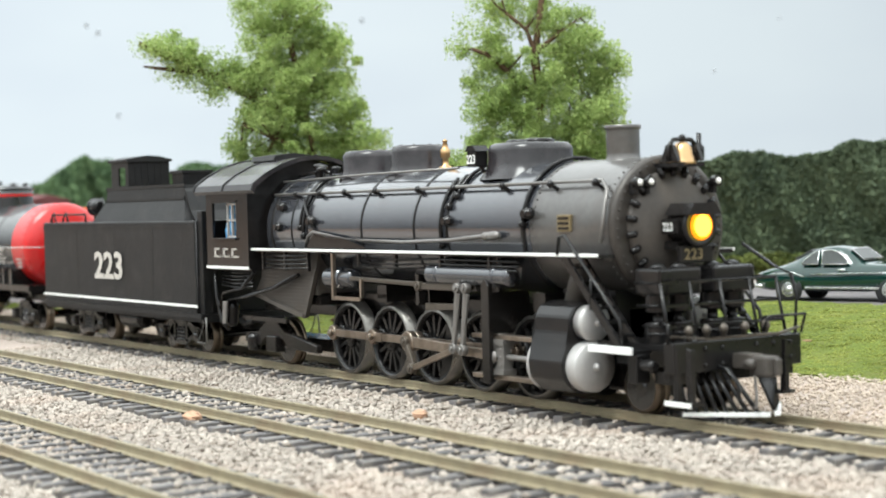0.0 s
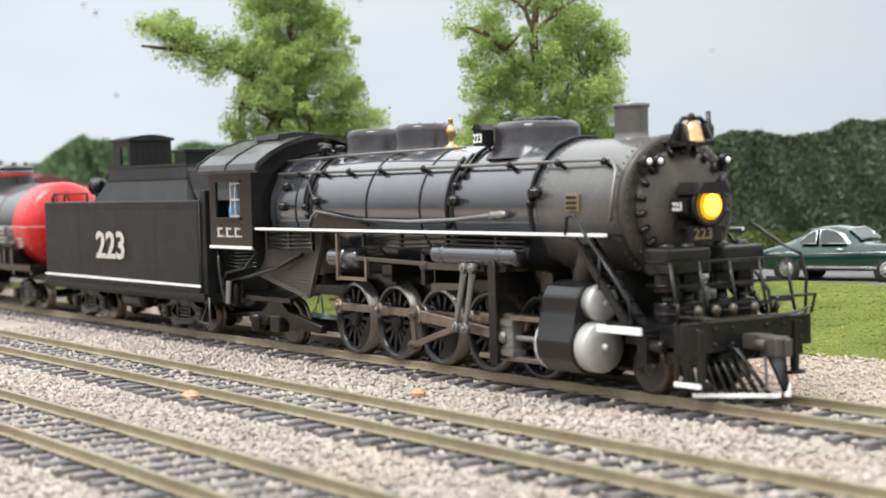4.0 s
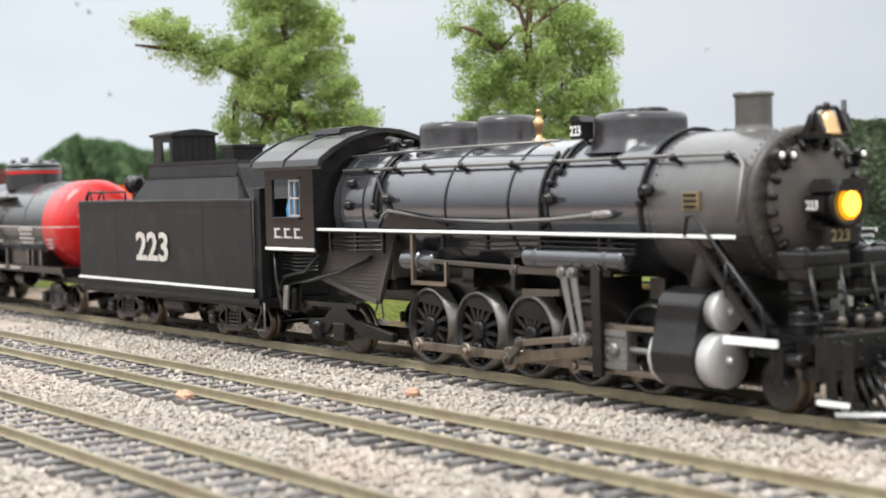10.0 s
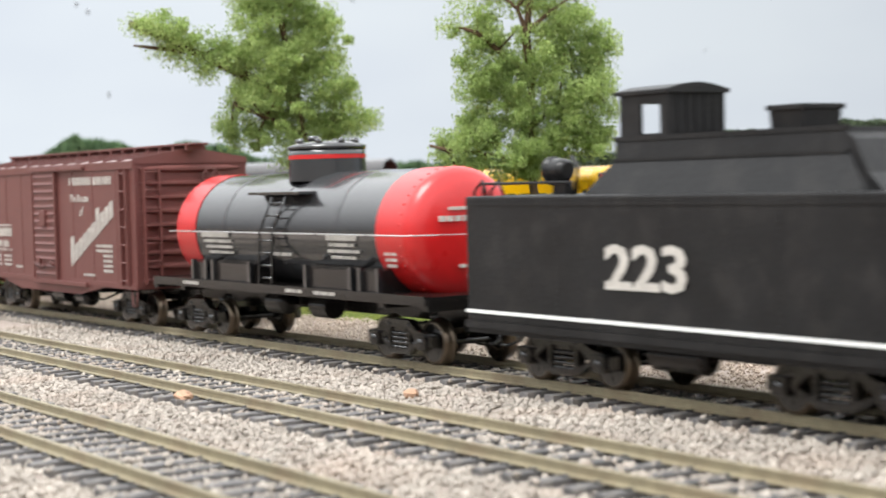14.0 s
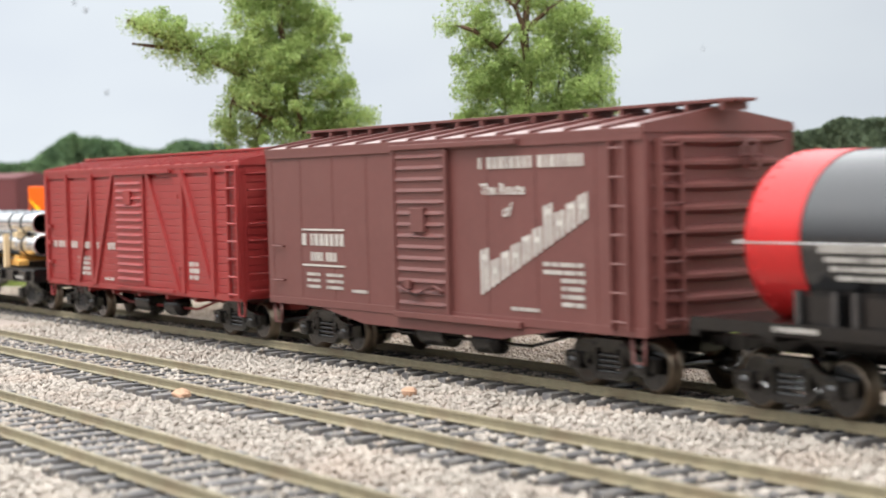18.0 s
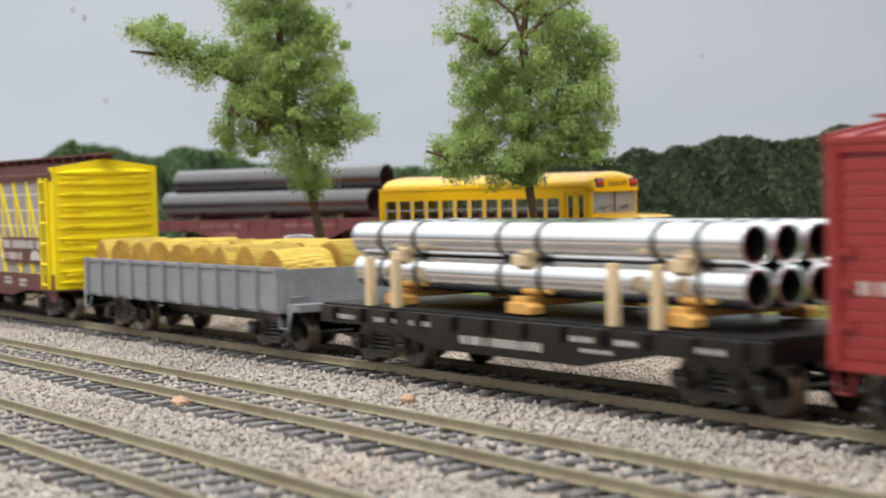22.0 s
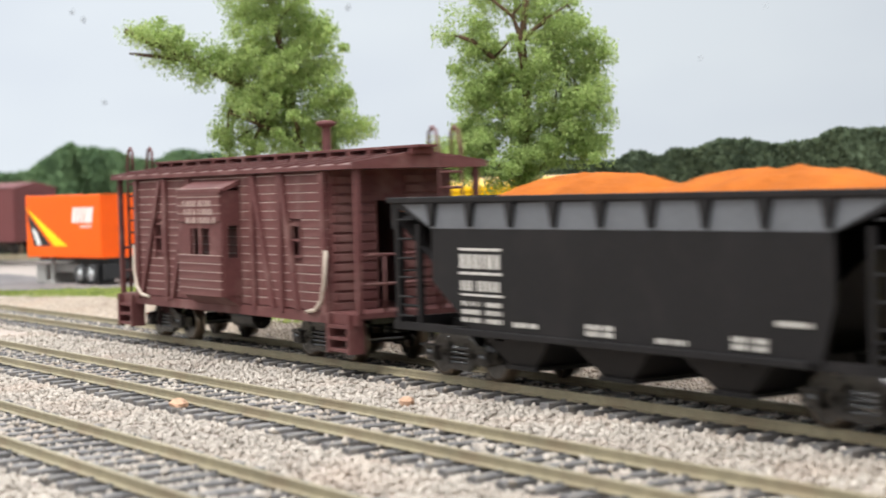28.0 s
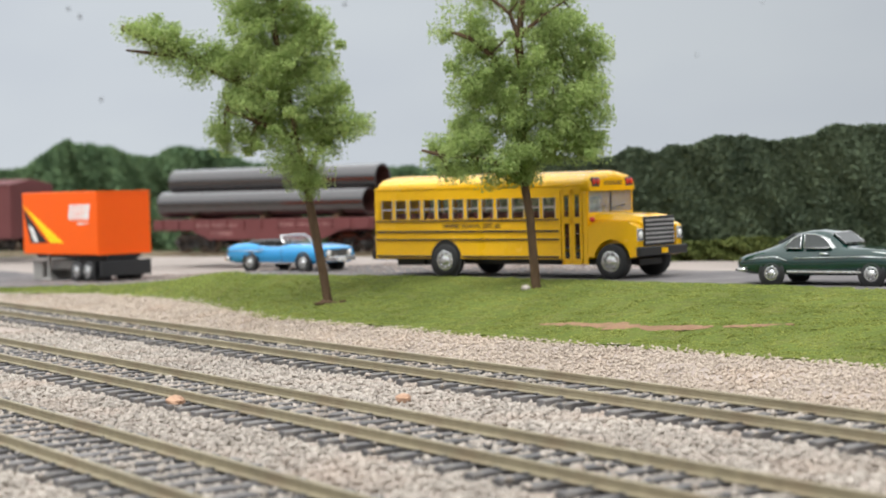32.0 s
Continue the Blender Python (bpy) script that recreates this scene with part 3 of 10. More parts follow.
def wheelset_mesh(r):
    bm = B()
    cyl(bm, (0, -8, 0), (0, 8, 0), 0.9, n=10, mi=0)
    for s in (-1, 1):
        lathe(bm, (0, s * 7.1, 0), (0, s, 0), [(r * 0.5, 0), (r + 0.5, 0), (r + 0.55, 0.3), (r + 0.02, 0.65)], 24, 1, caps=False)
        lathe(bm, (0, s * 7.75, 0), (0, s, 0), [(r + 0.02, 0), (r - 0.1, 1.75), (r * 0.86, 1.8)], 24, 1, caps=False)
        lathe(bm, (0, s * 9.5, 0), (0, s, 0), [(r * 0.86, 0.05), (r * 0.8, -0.45), (r * 0.42, -0.5), (r * 0.36, 0.2), (r * 0.2, 0.45)], 24, 0)
        lathe(bm, (0, s * 7.12, 0), (0, -s, 0), [(r * 0.5, 0), (r * 0.3, 0.5)], 16, 0)
        for k in range(3):
            a = 2 * math.pi * k / 3
            box(bm, r * 0.55 * math.cos(a) - 0.35, r * 0.55 * math.cos(a) + 0.35, s * 9.35 - 0.3, s * 9.35 + 0.3, r * 0.55 * math.sin(a) - 0.35, r * 0.55 * math.sin(a) + 0.35)
    return finish("wheelset", bm, [M_CAST, M_TYRE])


WHEEL33 = wheelset_mesh(4.8)
WHEEL42 = wheelset_mesh(5.6)


def truck_mesh(wb):
    """A cast freight truck: two side frames with journal boxes and springs, bolster and brake beams."""
    bm = B()
    h = wb / 2
    for s in (-1, 1):
        y0, y1 = s * 10.3, s * 12.2
        prism(bm, [(-h - 3.4, 4.0), (-h - 3.4, 6.6), (-h + 2.8, 7.3), (-4.2, 9.6), (4.2, 9.6), (h - 2.8, 7.3), (h + 3.4, 6.6), (h + 3.4, 4.0), (h - 2.9, 4.6), (h - 4.2, 6.0),
                   (4.4, 7.9), (-4.4, 7.9), (-h + 4.2, 6.0), (-h + 2.9, 4.6)], "y", y0, y1, bev=0.15)
        prism(bm, [(-h + 2.8, 4.4), (-3.6, 2.0), (3.6, 2.0), (h - 2.8, 4.4), (h - 3.6, 5.2), (3.1, 3.1), (-3.1, 3.1), (-h + 3.6, 5.2)], "y", y0, y1, bev=0.15)
        for k in (-1, 1):
            box(bm, k * 4.0 - 0.6, k * 4.0 + 0.6, y0, y1, 2.8, 8.2)
            box(bm, k * h - 1.7, k * h + 1.7, s * 10.6, s * 13.0, 3.4, 6.5, bev=0.3)
            box(bm, k * h - 1.9, k * h + 1.9, s * 12.6, s * 13.15, 6.1, 6.6)
            ball(bm, (k * h, s * 12.9, 4.9), 1.25, 10, squash=(1, 0.5, 1))
            ball(bm, (k * 4.0, s * 12.1, 8.4), 0.55, 8)
        for k in (-2.0, 0, 2.0):
            for q in range(4):
                cyl(bm, (k, s * 11.4, 3.1 + q * 1.0), (k, s * 11.4, 3.75 + q * 1.0), 0.95, n=8)
    box(bm, -2.4, 2.4, -12.0, 12.0, 6.8, 8.6, bev=0.2)
    cyl(bm, (0, 0, 8.4), (0, 0, 10.4), 3.5, n=16)
    for k in (-1, 1):
        box(bm, k * (h - 6.4) - 0.5, k * (h - 6.4) + 0.5, -8.6, 8.6, 3.8, 5.0)
        for s in (-1, 1):
            box(bm, k * (h - 5.4) - 0.6, k * (h - 5.4) + 0.5, s * 8.3 - 0.9, s * 8.3 + 0.9, 2.8, 6.4)
    return finish("truck", bm, M_CAST)


TRUCK = truck_mesh(19.3)


def truck(car, x, seen, mesh=None, wb=19.3, wheel=None, r=4.8):
    tr = new("truck", mesh or TRUCK)
    tr.parent = car
    tr.location = (x * U, 0, 0)
    for k in (-1, 1):
        w = new("wheelset", wheel or WHEEL33)
        w.parent = tr
        w.location = (k * wb / 2 * U, 0, r * U)
        WHEELS.append((w, r, *seen))


def coupler(car, x, s):
    """A knuckle coupler that reaches out from the end of a car, with its uncoupling pin."""
    bm = B()
    box(bm, x - 1 if s > 0 else x, x + s * 4.2 if s > 0 else x + 1, -1.4, 1.4, 8.6, 10.6, bev=0.15) if s > 0 else box(bm, x - 4.2, x + 1, -1.4, 1.4, 8.6, 10.6, bev=0.15)
    prism(bm, [(x + s * 3.6, -1.6), (x + s * 6.2, -2.4), (x + s * 7.0, -1.5), (x + s * 5.6, -0.2), (x + s * 6.6, 1.0), (x + s * 5.4, 2.0), (x + s * 3.6, 1.6)], "z", 8.3, 10.9)
    tube(bm, [(x + s * 5.2, -1.2, 8.4), (x + s * 5.2, -1.2, 5.8), (x + s * 5.9, -3.2, 5.0), (x + s * 6.6, -4.6, 5.2)], 0.3)
    part("coupler", bm, M_UNDER, car)


def ladder(bm, x, y, z0, z1, w=4.4, rungs=7, axis="x", r=0.22, out=-0.9, stiles=True):
    """Rungs with stand-off ends, and two stiles where the car has them."""
    for k in range(rungs):
        z = z0 + (z1 - z0) * k / (rungs - 1)
        if axis == "x":
            tube(bm, [(x - w / 2, y, z), (x - w / 2, y + out, z), (x + w / 2, y + out, z), (x + w / 2, y, z)], r, n=5)
        else:
            tube(bm, [(x, y - w / 2, z), (x + out, y - w / 2, z), (x + out, y + w / 2, z), (x, y + w / 2, z)], r, n=5)
    if stiles:
        for k in (-1, 1):
            if axis == "x":
                box(bm, x + k * w / 2 - 0.3, x + k * w / 2 + 0.3, y + out - 0.2, y + 0.1, z0 - 1.5, z1 + 1.2)
            else:
                box(bm, min(x, x + out) - 0.1, max(x, x + out) + 0.1, y + k * w / 2 - 0.3, y + k * w / 2 + 0.3, z0 - 1.5, z1 + 1.2)


def underframe(car, half, mat, z=11.0, tank=True, width=16.0):
    bm = B()
    box(bm, -half + 3, half - 3, -2.6, 2.6, z - 3.6, z + 0.2)
    for k in (-0.55, -0.28, 0.0, 0.28, 0.55):
        box(bm, half * k - 0.8, half * k + 0.8, -width, width, z - 2.0, z + 0.1)
    for s in (-1, 1):
        tube(bm, [(-half * 0.6, s * 9, z - 1.2), (-half * 0.35, s * 9, z - 5.0), (half * 0.35, s * 9, z - 5.0), (half * 0.6, s * 9, z - 1.2)], 0.35)
    part("underframe", bm, mat, car)
    bm = B()
    cyl(bm, (-14, -8.5, z - 4.2), (-4, -8.5, z - 4.2), 3.0, n=16)
    cyl(bm, (-14.6, -8.5, z - 4.2), (-3.4, -8.5, z - 4.2), 2.0, n=12)
    part("brake_cylinder", bm, M_UNDER, car)
    bm = B()
    lathe(bm, (6, -9, z - 4.6), (1, 0, 0), [(1.2, 0), (2.8, 1.2), (2.8, 8), (1.2, 9.2)], 16)
    tube(bm, [(-4, -8.5, z - 3.5), (1, -7, z - 2.0), (6.5, -9, z - 4.0)], 0.3)
    part("air_reservoir", bm, M_UNDER, car)


def running_board(car, half, z, mat, w=2.9):
    bm = B()
    for k in (-1.9, 0, 1.9):
        box(bm, -half, half, k - 0.85, k + 0.85, z - 0.6, z, bev=0.08)
    x = -half + 3
    while x < half:
        box(bm, x - 0.5, x + 0.5, -w, w, z - 2.0, z - 0.62)
        x += 9.2
    part("running_board", bm, mat, car)


def brake_wheel(car, x, y, z, mat, s=1):
    bm = B()
    lathe(bm, (x, y, z), (s, 0, 0), [(2.6, 0), (2.9, 0.25), (2.6, 0.5), (2.3, 0.25), (2.6, 0)], 20, caps=False)
    for k in range(3):
        a = math.pi * k / 3
        tube(bm, [(x + 0.25 * s, y - 2.5 * math.cos(a), z - 2.5 * math.sin(a)), (x + 0.25 * s, y + 2.5 * math.cos(a), z + 2.5 * math.sin(a))], 0.22, n=5)
    tube(bm, [(x, y, z), (x - 2.2 * s, y, z)], 0.4)
    part("brake_wheel", bm, mat, car)


def car_end(car, x, s, mat, z0, z1, peak, ribs, w=17.3):
    """A pressed steel end with horizontal ribs, thicker in the middle."""
    bm = B()
    prism(bm, [(-w, z0), (w, z0), (w, z1), (0, peak), (-w, z1)], "x", x - s * 0.6, x)
    for y in (-w, w):
        box(bm, min(x - s * 2.5, x + s * 0.25), max(x - s * 2.5, x + s * 0.25), min(y, y * 0.965), max(y, y * 0.965), z0, z1)
    end = part("car_end", bm, mat, car)
    rib, v = B(), []
    for y, r in ((-w + 1.5, 0.1), (-w + 5.5, 0.8), (0, 1.15), (w - 5.5, 0.8), (w - 1.5, 0.1)):
        v.append([rib.verts.new((x + s * d, y, q)) for d, q in ((-0.05, -1.15 * r), (1.5 * (0.3 + 0.7 * min(r, 1)), -0.35 * r), (1.5 * (0.3 + 0.7 * min(r, 1)), 0.3 * r), (-0.05, 1.15 * r))])
    for a, b in zip(v, v[1:]):
        for i in range(3):
            rib.faces.new((a[i], a[i + 1], b[i + 1], b[i]))
    rib = finish("end_rib", rib, mat)
    for k in range(ribs):
        p = new("end_rib", rib)
        p.parent = end
        p.location = (0, 0, (z0 + 2.2 + (z1 - z0 - 4.0) * k / (ribs - 1)) * U)


def peaked_roof(car, half, w, eave, peak, mat, ribs, worn=None):
    bm = B()
    prism(bm, [(-w, eave - 0.9), (w, eave - 0.9), (w, eave), (0, peak), (-w, eave)], "x", -half, half)
    roof = part("roof", bm, mat, car)
    n = int(2 * half / ribs)
    rib = B()
    prism(rib, [(-w * 0.99, eave), (0, peak - 0.05), (w * 0.99, eave), (w * 0.99, eave + 0.6), (0, peak + 0.6), (-w * 0.99, eave + 0.6)], "x", -0.55, 0.55)
    rib = finish("roof_rib", rib, mat)
    pans = []
    for s in (-1, 1):
        pan = B()
        prism(pan, [(s * w * 0.98, eave + 0.02), (s * w * 0.72, eave + (peak - eave) * 0.27), (s * w * 0.72, eave + (peak - eave) * 0.27 + 0.12), (s * w * 0.98, eave + 0.14)], "x", 1.5, 2 * half / n - 2.2)
        pans.append(finish("roof_panel", pan, worn or mat))
    for k in range(n + 1):
        for me in (rib, *pans) if worn and k < n else (rib,):
            p = new(me.name, me)
            p.parent = roof
            p.location = ((-half + 0.6 + k * (2 * half - 1.2) / n) * U, 0, 0)


def louvres(door, s, y, heights, x0, x1, mat):
    """Pressed horizontal ribs on a steel door, each with a sloping upper face and a sharp lower lip."""
    bm = B()
    v = []
    for x, f in ((x0, 0.15), (x0 + 0.9, 1.0), (x1 - 0.9, 1.0), (x1, 0.15)):
        v.append([bm.verts.new((x, s * (y + q * f), z * f)) for q, z in ((-0.05, -0.42), (0.4, -0.4), (0.55, -0.25), (0.45, 0.0), (-0.05, 0.6))])
    for a, b in zip(v, v[1:]):
        skin(bm, a, b, smooth=False)
    me = finish("door_rib", bm, mat)
    for z in heights:
        p = new("door_rib", me)
        p.parent = door
        p.location = (0, 0, z * U)


# ---- brown steel boxcar
def steel_boxcar():
    car = thing("boxcar", "brown steel boxcar with white lettering and closed ribbed door", "railway car", (-457, 0, 0))
    H = 70.0
    bm = B()
    box(bm, -H + 0.6, H - 0.6, -17.2, 17.2, 11.0, 46.2)
    body = part("body", bm, M_BROWN, car)
    for s in (-1, 1):
        bm = B()
        box(bm, -H, H, s * 17.2 - 0.3, s * 17.2 + 0.3, 11.0, 12.6, bev=0.06)
        part("side_sill", bm, M_BROWN, car)
        bm = B()
        box(bm, -H, H, s * 17.3 - 0.35, s * 17.3 + 0.35, 45.0, 46.6, bev=0.08)
        part("eave_strip", bm, M_BROWN, car)
        bm = B()
        prism(bm, [(-H + 4, 11), (-H + 24, 11), (-26, 8.2), (26, 8.2), (H - 24, 11), (H - 4, 11)], "y", s * 17.0 - 0.3, s * 17.0 + 0.3)
        part("fishbelly_sill", bm, M_BROWN, car)
    # lapped side sheets with a row of rivets along each seam
    seam = {}
    for s in (-1, 1):
        bm = B()
        box(bm, -0.5, 0.5, s * 17.2 - 0.1, s * 17.2 + 0.1, 12.6, 45)
        for k in range(22):
            ball(bm, (0, s * 17.3, 13.4 + k * 1.47), 0.17, 4)
        seam[s] = finish("side_seam", bm, M_BROWN)
    for x in (-54, -39, -24, 22, 38, 56):
        for s in (-1, 1):
            p = new("side_seam", seam[s])
            p.parent = body
            p.location = (x * U, 0, 0)
    peaked_roof(car, H + 0.4, 17.7, 47.2, 50.2, M_BROWN, 10.2, M_WORNROOF)
    running_board(car, 76.6, 51.9, M_BROWN)
    for s in (-1, 1):
        car_end(car, s * H, s, M_BROWN, 11.2, 46.6, 49.8, 9)
        bm = B()
        box(bm, -11.2, 9.4, s * 17.4 - 0.6, s * 17.4 + 0.6, 12.0, 45.2)
        door = part("door", bm, M_BROWN, car)
        louvres(door, s, 17.95, [13.8 + k * 2.32 for k in range(14)], -10.3, 8.5, M_BROWN)
        for x in (-10.9, 9.1):
            bm = B()
            box(bm, x - 0.5, x + 0.5, s * 17.9 - 0.5, s * 17.9 + 0.5, 12.0, 45.2)
            part("door_stile", bm, M_BROWN, door)
        bm = B()
        box(bm, -3.5, 1.5, s * 18.3 - 0.6, s * 18.3 + 0.6, 28.5, 33.5, bev=0.15)
        part("placard_board", bm, M_BROWN, door)
        bm = B()
        tube(bm, [(-9, s * 18.6, 17), (-2, s * 18.9, 15.5), (5, s * 18.9, 17.5), (8, s * 18.6, 16.5)], 0.4)
        box(bm, -6.5, -4.5, s * 18.4 - 0.4, s * 18.4 + 0.4, 16.8, 18.6)
        part("door_latch", bm, M_BROWN, door)
        for y, h, z0, z1 in ((18.0, 0.7, 45.4, 46.5), (17.9, 0.6, 10.6, 11.9)):
            bm = B()
            box(bm, -11.6, 34, s * y - h, s * y + h, z0, z1, bev=0.15)
            part("door_track", bm, M_BROWN, car)
        bm = B()
        ladder(bm, s * -63.6 if s > 0 else 63.8, s * 17.3, 13.5, 43.8, 4.6, 7, out=s * 1.0)
        pieces("ladder", "rung", bm, M_BROWN, car)
        bm = B()
        for z in (16.5, 24.5):
            x = -64.5 * (1 if s < 0 else -1)
            tube(bm, [(x - 2.3, s * 17.2, z), (x - 2.3, s * 18.1, z), (x + 2.3, s * 18.1, z), (x + 2.3, s * 17.2, z)], 0.22, n=5)
        part("grab_iron", bm, M_BROWN, car)
        bm = B()
        for x in (-67, 67):
            tube(bm, [(x - 1.8, s * 16.8, 11), (x - 1.5, s * 16.8, 6.4), (x + 1.5, s * 16.8, 6.4), (x + 1.8, s * 16.8, 11)], 0.35, n=5)
        part("sill_step", bm, M_BROWN, car)
        bm = B()
        ladder(bm, s * 70.3, -12.5, 14, 44, 4.6, 7, axis="y", out=s * 1.4)
        pieces("end_ladder", "rung", bm, M_BROWN, car)
    brake_wheel(car, 72.5, 5, 42, M_BROWN)
    y = -17.34
    bm = B()
    words(bm, 20.1, 53.7, 40.9, 43.2, y, 1)
    letters(bm, "The Route", (20.4, y, 36.0), (1, 0, 0), (0, 0, 1), 2.1, squeeze=1.13)
    letters(bm, "of", (27.6, y, 31.6), (1, 0, 0.12), (0, 0, 1), 2.4, shear=0.3)
    for k in range(10):
        x, z = 20.0 + k * 3.5, 16.4 + k * 1.55
        h = 8.6 if k == 0 else (8.0 if k == 6 else 5.2)
        for q in range(2):
            prism(bm, [(x + q * 1.65, z + q * 0.7), (x + q * 1.65 + 0.95, z + q * 0.7 + 0.35), (x + q * 1.65 + 0.95, z + h + q * 0.4 + 0.35), (x + q * 1.65, z + h + q * 0.4)], "y", y - 0.12, y + 0.1)
        prism(bm, [(x, z + h * (0.45 if k % 2 else 0.75)), (x + 2.6, z + h * (0.45 if k % 2 else 0.75) + 1.1), (x + 2.6, z + h * (0.45 if k % 2 else 0.75) + 2.0), (x, z + h * (0.45 if k % 2 else 0.75) + 0.9)], "y", y - 0.12, y + 0.1)
    for k in range(6):
        words(bm, 40.6 + (5.5 if k > 1 else 0), 53.0, 22.6 - k * 1.45, 23.4 - k * 1.45, y, 10 + k)
    words(bm, 30, 39, 13.9, 14.6, y, 33)
    bars(bm, [(-53.1, -33.8, 28.3, 28.7), (-53.1, -33.8, 20.2, 20.6)], y)
    words(bm, -53.0, -33.9, 24.9, 27.6, y, 2)
    words(bm, -49.0, -37.5, 21.4, 23.4, y, 3)
    for k in range(3):
        words(bm, -51, -45, 18.0 - k * 1.4, 18.7 - k * 1.4, y, 4 + k)
        words(bm, -42, -34.6, 18.0 - k * 1.4, 18.7 - k * 1.4, y, 7 + k)
    words(bm, -30.6, -24, 14.8, 15.5, y, 9)
    part("lettering", bm, M_CREAM, car, "white painted lettering, partly worn")
    underframe(car, H, M_UNDER)
    for s in (-1, 1):
        truck(car, s * 52.5, (12.4, 21.2))
        coupler(car, s * (H - 0.5), s)
    TRAIN.append(car)


# ---- red outside-braced boxcar
def braced_boxcar():
    car = thing("wooden_boxcar", "bright oxide red boxcar with outside bracing and horizontal boards", "railway car", (-610, 0, 0))
    H = 68.2
    plank = B()
    box(plank, -H + 0.8, H - 0.8, -0.3, 0.3, -0.91, 0.91, bev=0.16)
    PL = finish("plank", plank, M_OXIDE)
    bm = B()
    box(bm, -H + 0.6, H - 0.6, -16.6, 16.6, 10.8, 44.0)
    for s in (-1, 1):
        box(bm, -H, H, s * 16.9 - 0.5, s * 16.9 + 0.5, 10.2, 11.8)
        box(bm, -H, H, s * 16.9 - 0.5, s * 16.9 + 0.5, 42.6, 44.4)
    pieces("body", "side_rail", bm, M_OXIDE, car)
    for s in (-1, 1):
        z = 12.8
        while z < 42.4:
            p = new("plank", PL)
            p.parent = car
            p.location = (0, s * 16.75 * U, z * U)
            z += 1.86
        for xa, xb in ((-50.0, -50.0), (-29.8, -29.8), (34.0, 34.0), (52.0, 52.0), (-67, -67), (67, 67)):
            bm = B()
            box(bm, xa - 1.0, xa + 1.0, s * 17.3 - 0.55, s * 17.3 + 0.55, 11.0, 43.6)
            box(bm, xa - 1.4, xa + 1.4, s * 17.1 - 0.3, s * 17.1 + 0.3, 11.0, 43.6)
            part("post", bm, M_OXIDE, car)
        for xt, xb in ((-30.5, -41.4), (-13.2, -28.4), (11.2, 30.5), (34.0, 51.6)):
            bm = B()
            prism(bm, [(xt - 1.0, 43.4), (xt + 1.0, 43.4), (xb + 1.0, 11.2), (xb - 1.0, 11.2)], "y", s * 17.3 - 0.5, s * 17.3 + 0.5)
            part("brace", bm, M_OXIDE, car)
        bm = B()
        box(bm, -11.6, 8.8, s * 17.2 - 0.5, s * 17.2 + 0.5, 12.0, 42.6)
        door = part("door", bm, M_OXIDE, car)
        louvres(door, s, 17.65, [13.6 + k * 2.06 for k in range(14)], -10.8, 8.0, M_OXIDE)
        bm = B()
        box(bm, -3.8, 1.2, s * 18.1 - 0.3, s * 18.1 + 0.3, 34.5, 38.5, bev=0.1)
        part("placard_board", bm, M_OXIDE, door)
        for y, h, z0, z1 in ((17.9, 0.5, 42.8, 43.8), (17.6, 0.4, 10.8, 11.8)):
            bm = B()
            box(bm, -12, 28, s * y - h, s * y + h, z0, z1, bev=0.1)
            part("door_track", bm, M_OXIDE, car)
        bm = B()
        for k in range(8):
            zz = 12 + k * 4.4
            x = 65.2 * (1 if s < 0 else -1)
            tube(bm, [(x - 2.5, s * 17.2, zz), (x - 2.5, s * 18.4, zz), (x + 2.5, s * 18.4, zz), (x + 2.5, s * 17.2, zz)], 0.3, n=5)
        pieces("ladder", "rung", bm, M_OXIDE, car)
        for q in (-2.6, 2.6):
            bm = B()
            box(bm, x + q - 0.4, x + q + 0.4, s * 18.0 - 0.5, s * 18.0 + 0.5, 11.0, 44.0)
            part("ladder_stile", bm, M_OXIDE, car)
        bm = B()
        for zz, x in ((36.5, 31.5), (17.5, 31.5), (28, -64), (17, -64), (23, -64)):
            box(bm, x - 1.1, x + 1.1, s * 17.6 - 0.5, s * 17.6 + 0.5, zz - 0.5, zz + 0.5)
        for x in (-66, 66):
            tube(bm, [(x - 1.8, s * 16.6, 11), (x - 1.5, s * 16.6, 6.6), (x + 1.5, s * 16.6, 6.6), (x + 1.8, s * 16.6, 11)], 0.35, n=5)
        part("grab_iron", bm, M_OXIDE, car)
        bm = B()
        prism(bm, [(-16.6, 10.8), (16.6, 10.8), (16.6, 44), (0, 47), (-16.6, 44)], "x", s * H - 0.7, s * H)
        zz = 12.8
        while zz < 43:
            box(bm, s * H - 0.3, s * H + 0.35, -16, 16, zz - 0.8, zz + 0.8)
            zz += 1.86
        for y in (-9, 9):
            box(bm, s * H - 0.9, s * H + 0.9, y - 1, y + 1, 11, 45)
        pieces("car_end", "end_board", bm, M_OXIDE, car)
        bm = B()
        ladder(bm, s * H, -13, 13, 42, 4.4, 8, axis="y", out=s * 1.4, stiles=False)
        pieces("end_ladder", "rung", bm, M_OXIDE, car)
    peaked_roof(car, H + 0.5, 17.6, 44.9, 47.8, M_OXIDE, 6.8, M_OXIDEWORN)
    running_board(car, 72.5, 48.7, M_OXIDE)
    brake_wheel(car, 70.6, 4, 40, M_OXIDE)
    y = -17.1
    bm = B()
    for x0, x1, sd in ((-62.3, -52, 1), (-47.5, -42.5, 2), (-38, -31.5, 3), (-27, -22, 4), (-18.5, -12.8, 5)):
        words(bm, x0, x1, 21.6, 23.6, y, sd + 40)
    for k in range(4):
        words(bm, -42, -32.5, 18.2 - k * 1.5, 19.2 - k * 1.5, y, 50 + k)
    words(bm, -21.8, -15, 12.7, 13.4, y, 55)
    for k in range(3):
        words(bm, 37, 43, 18.2 - k * 1.7, 19.4 - k * 1.7, y, 56 + k)
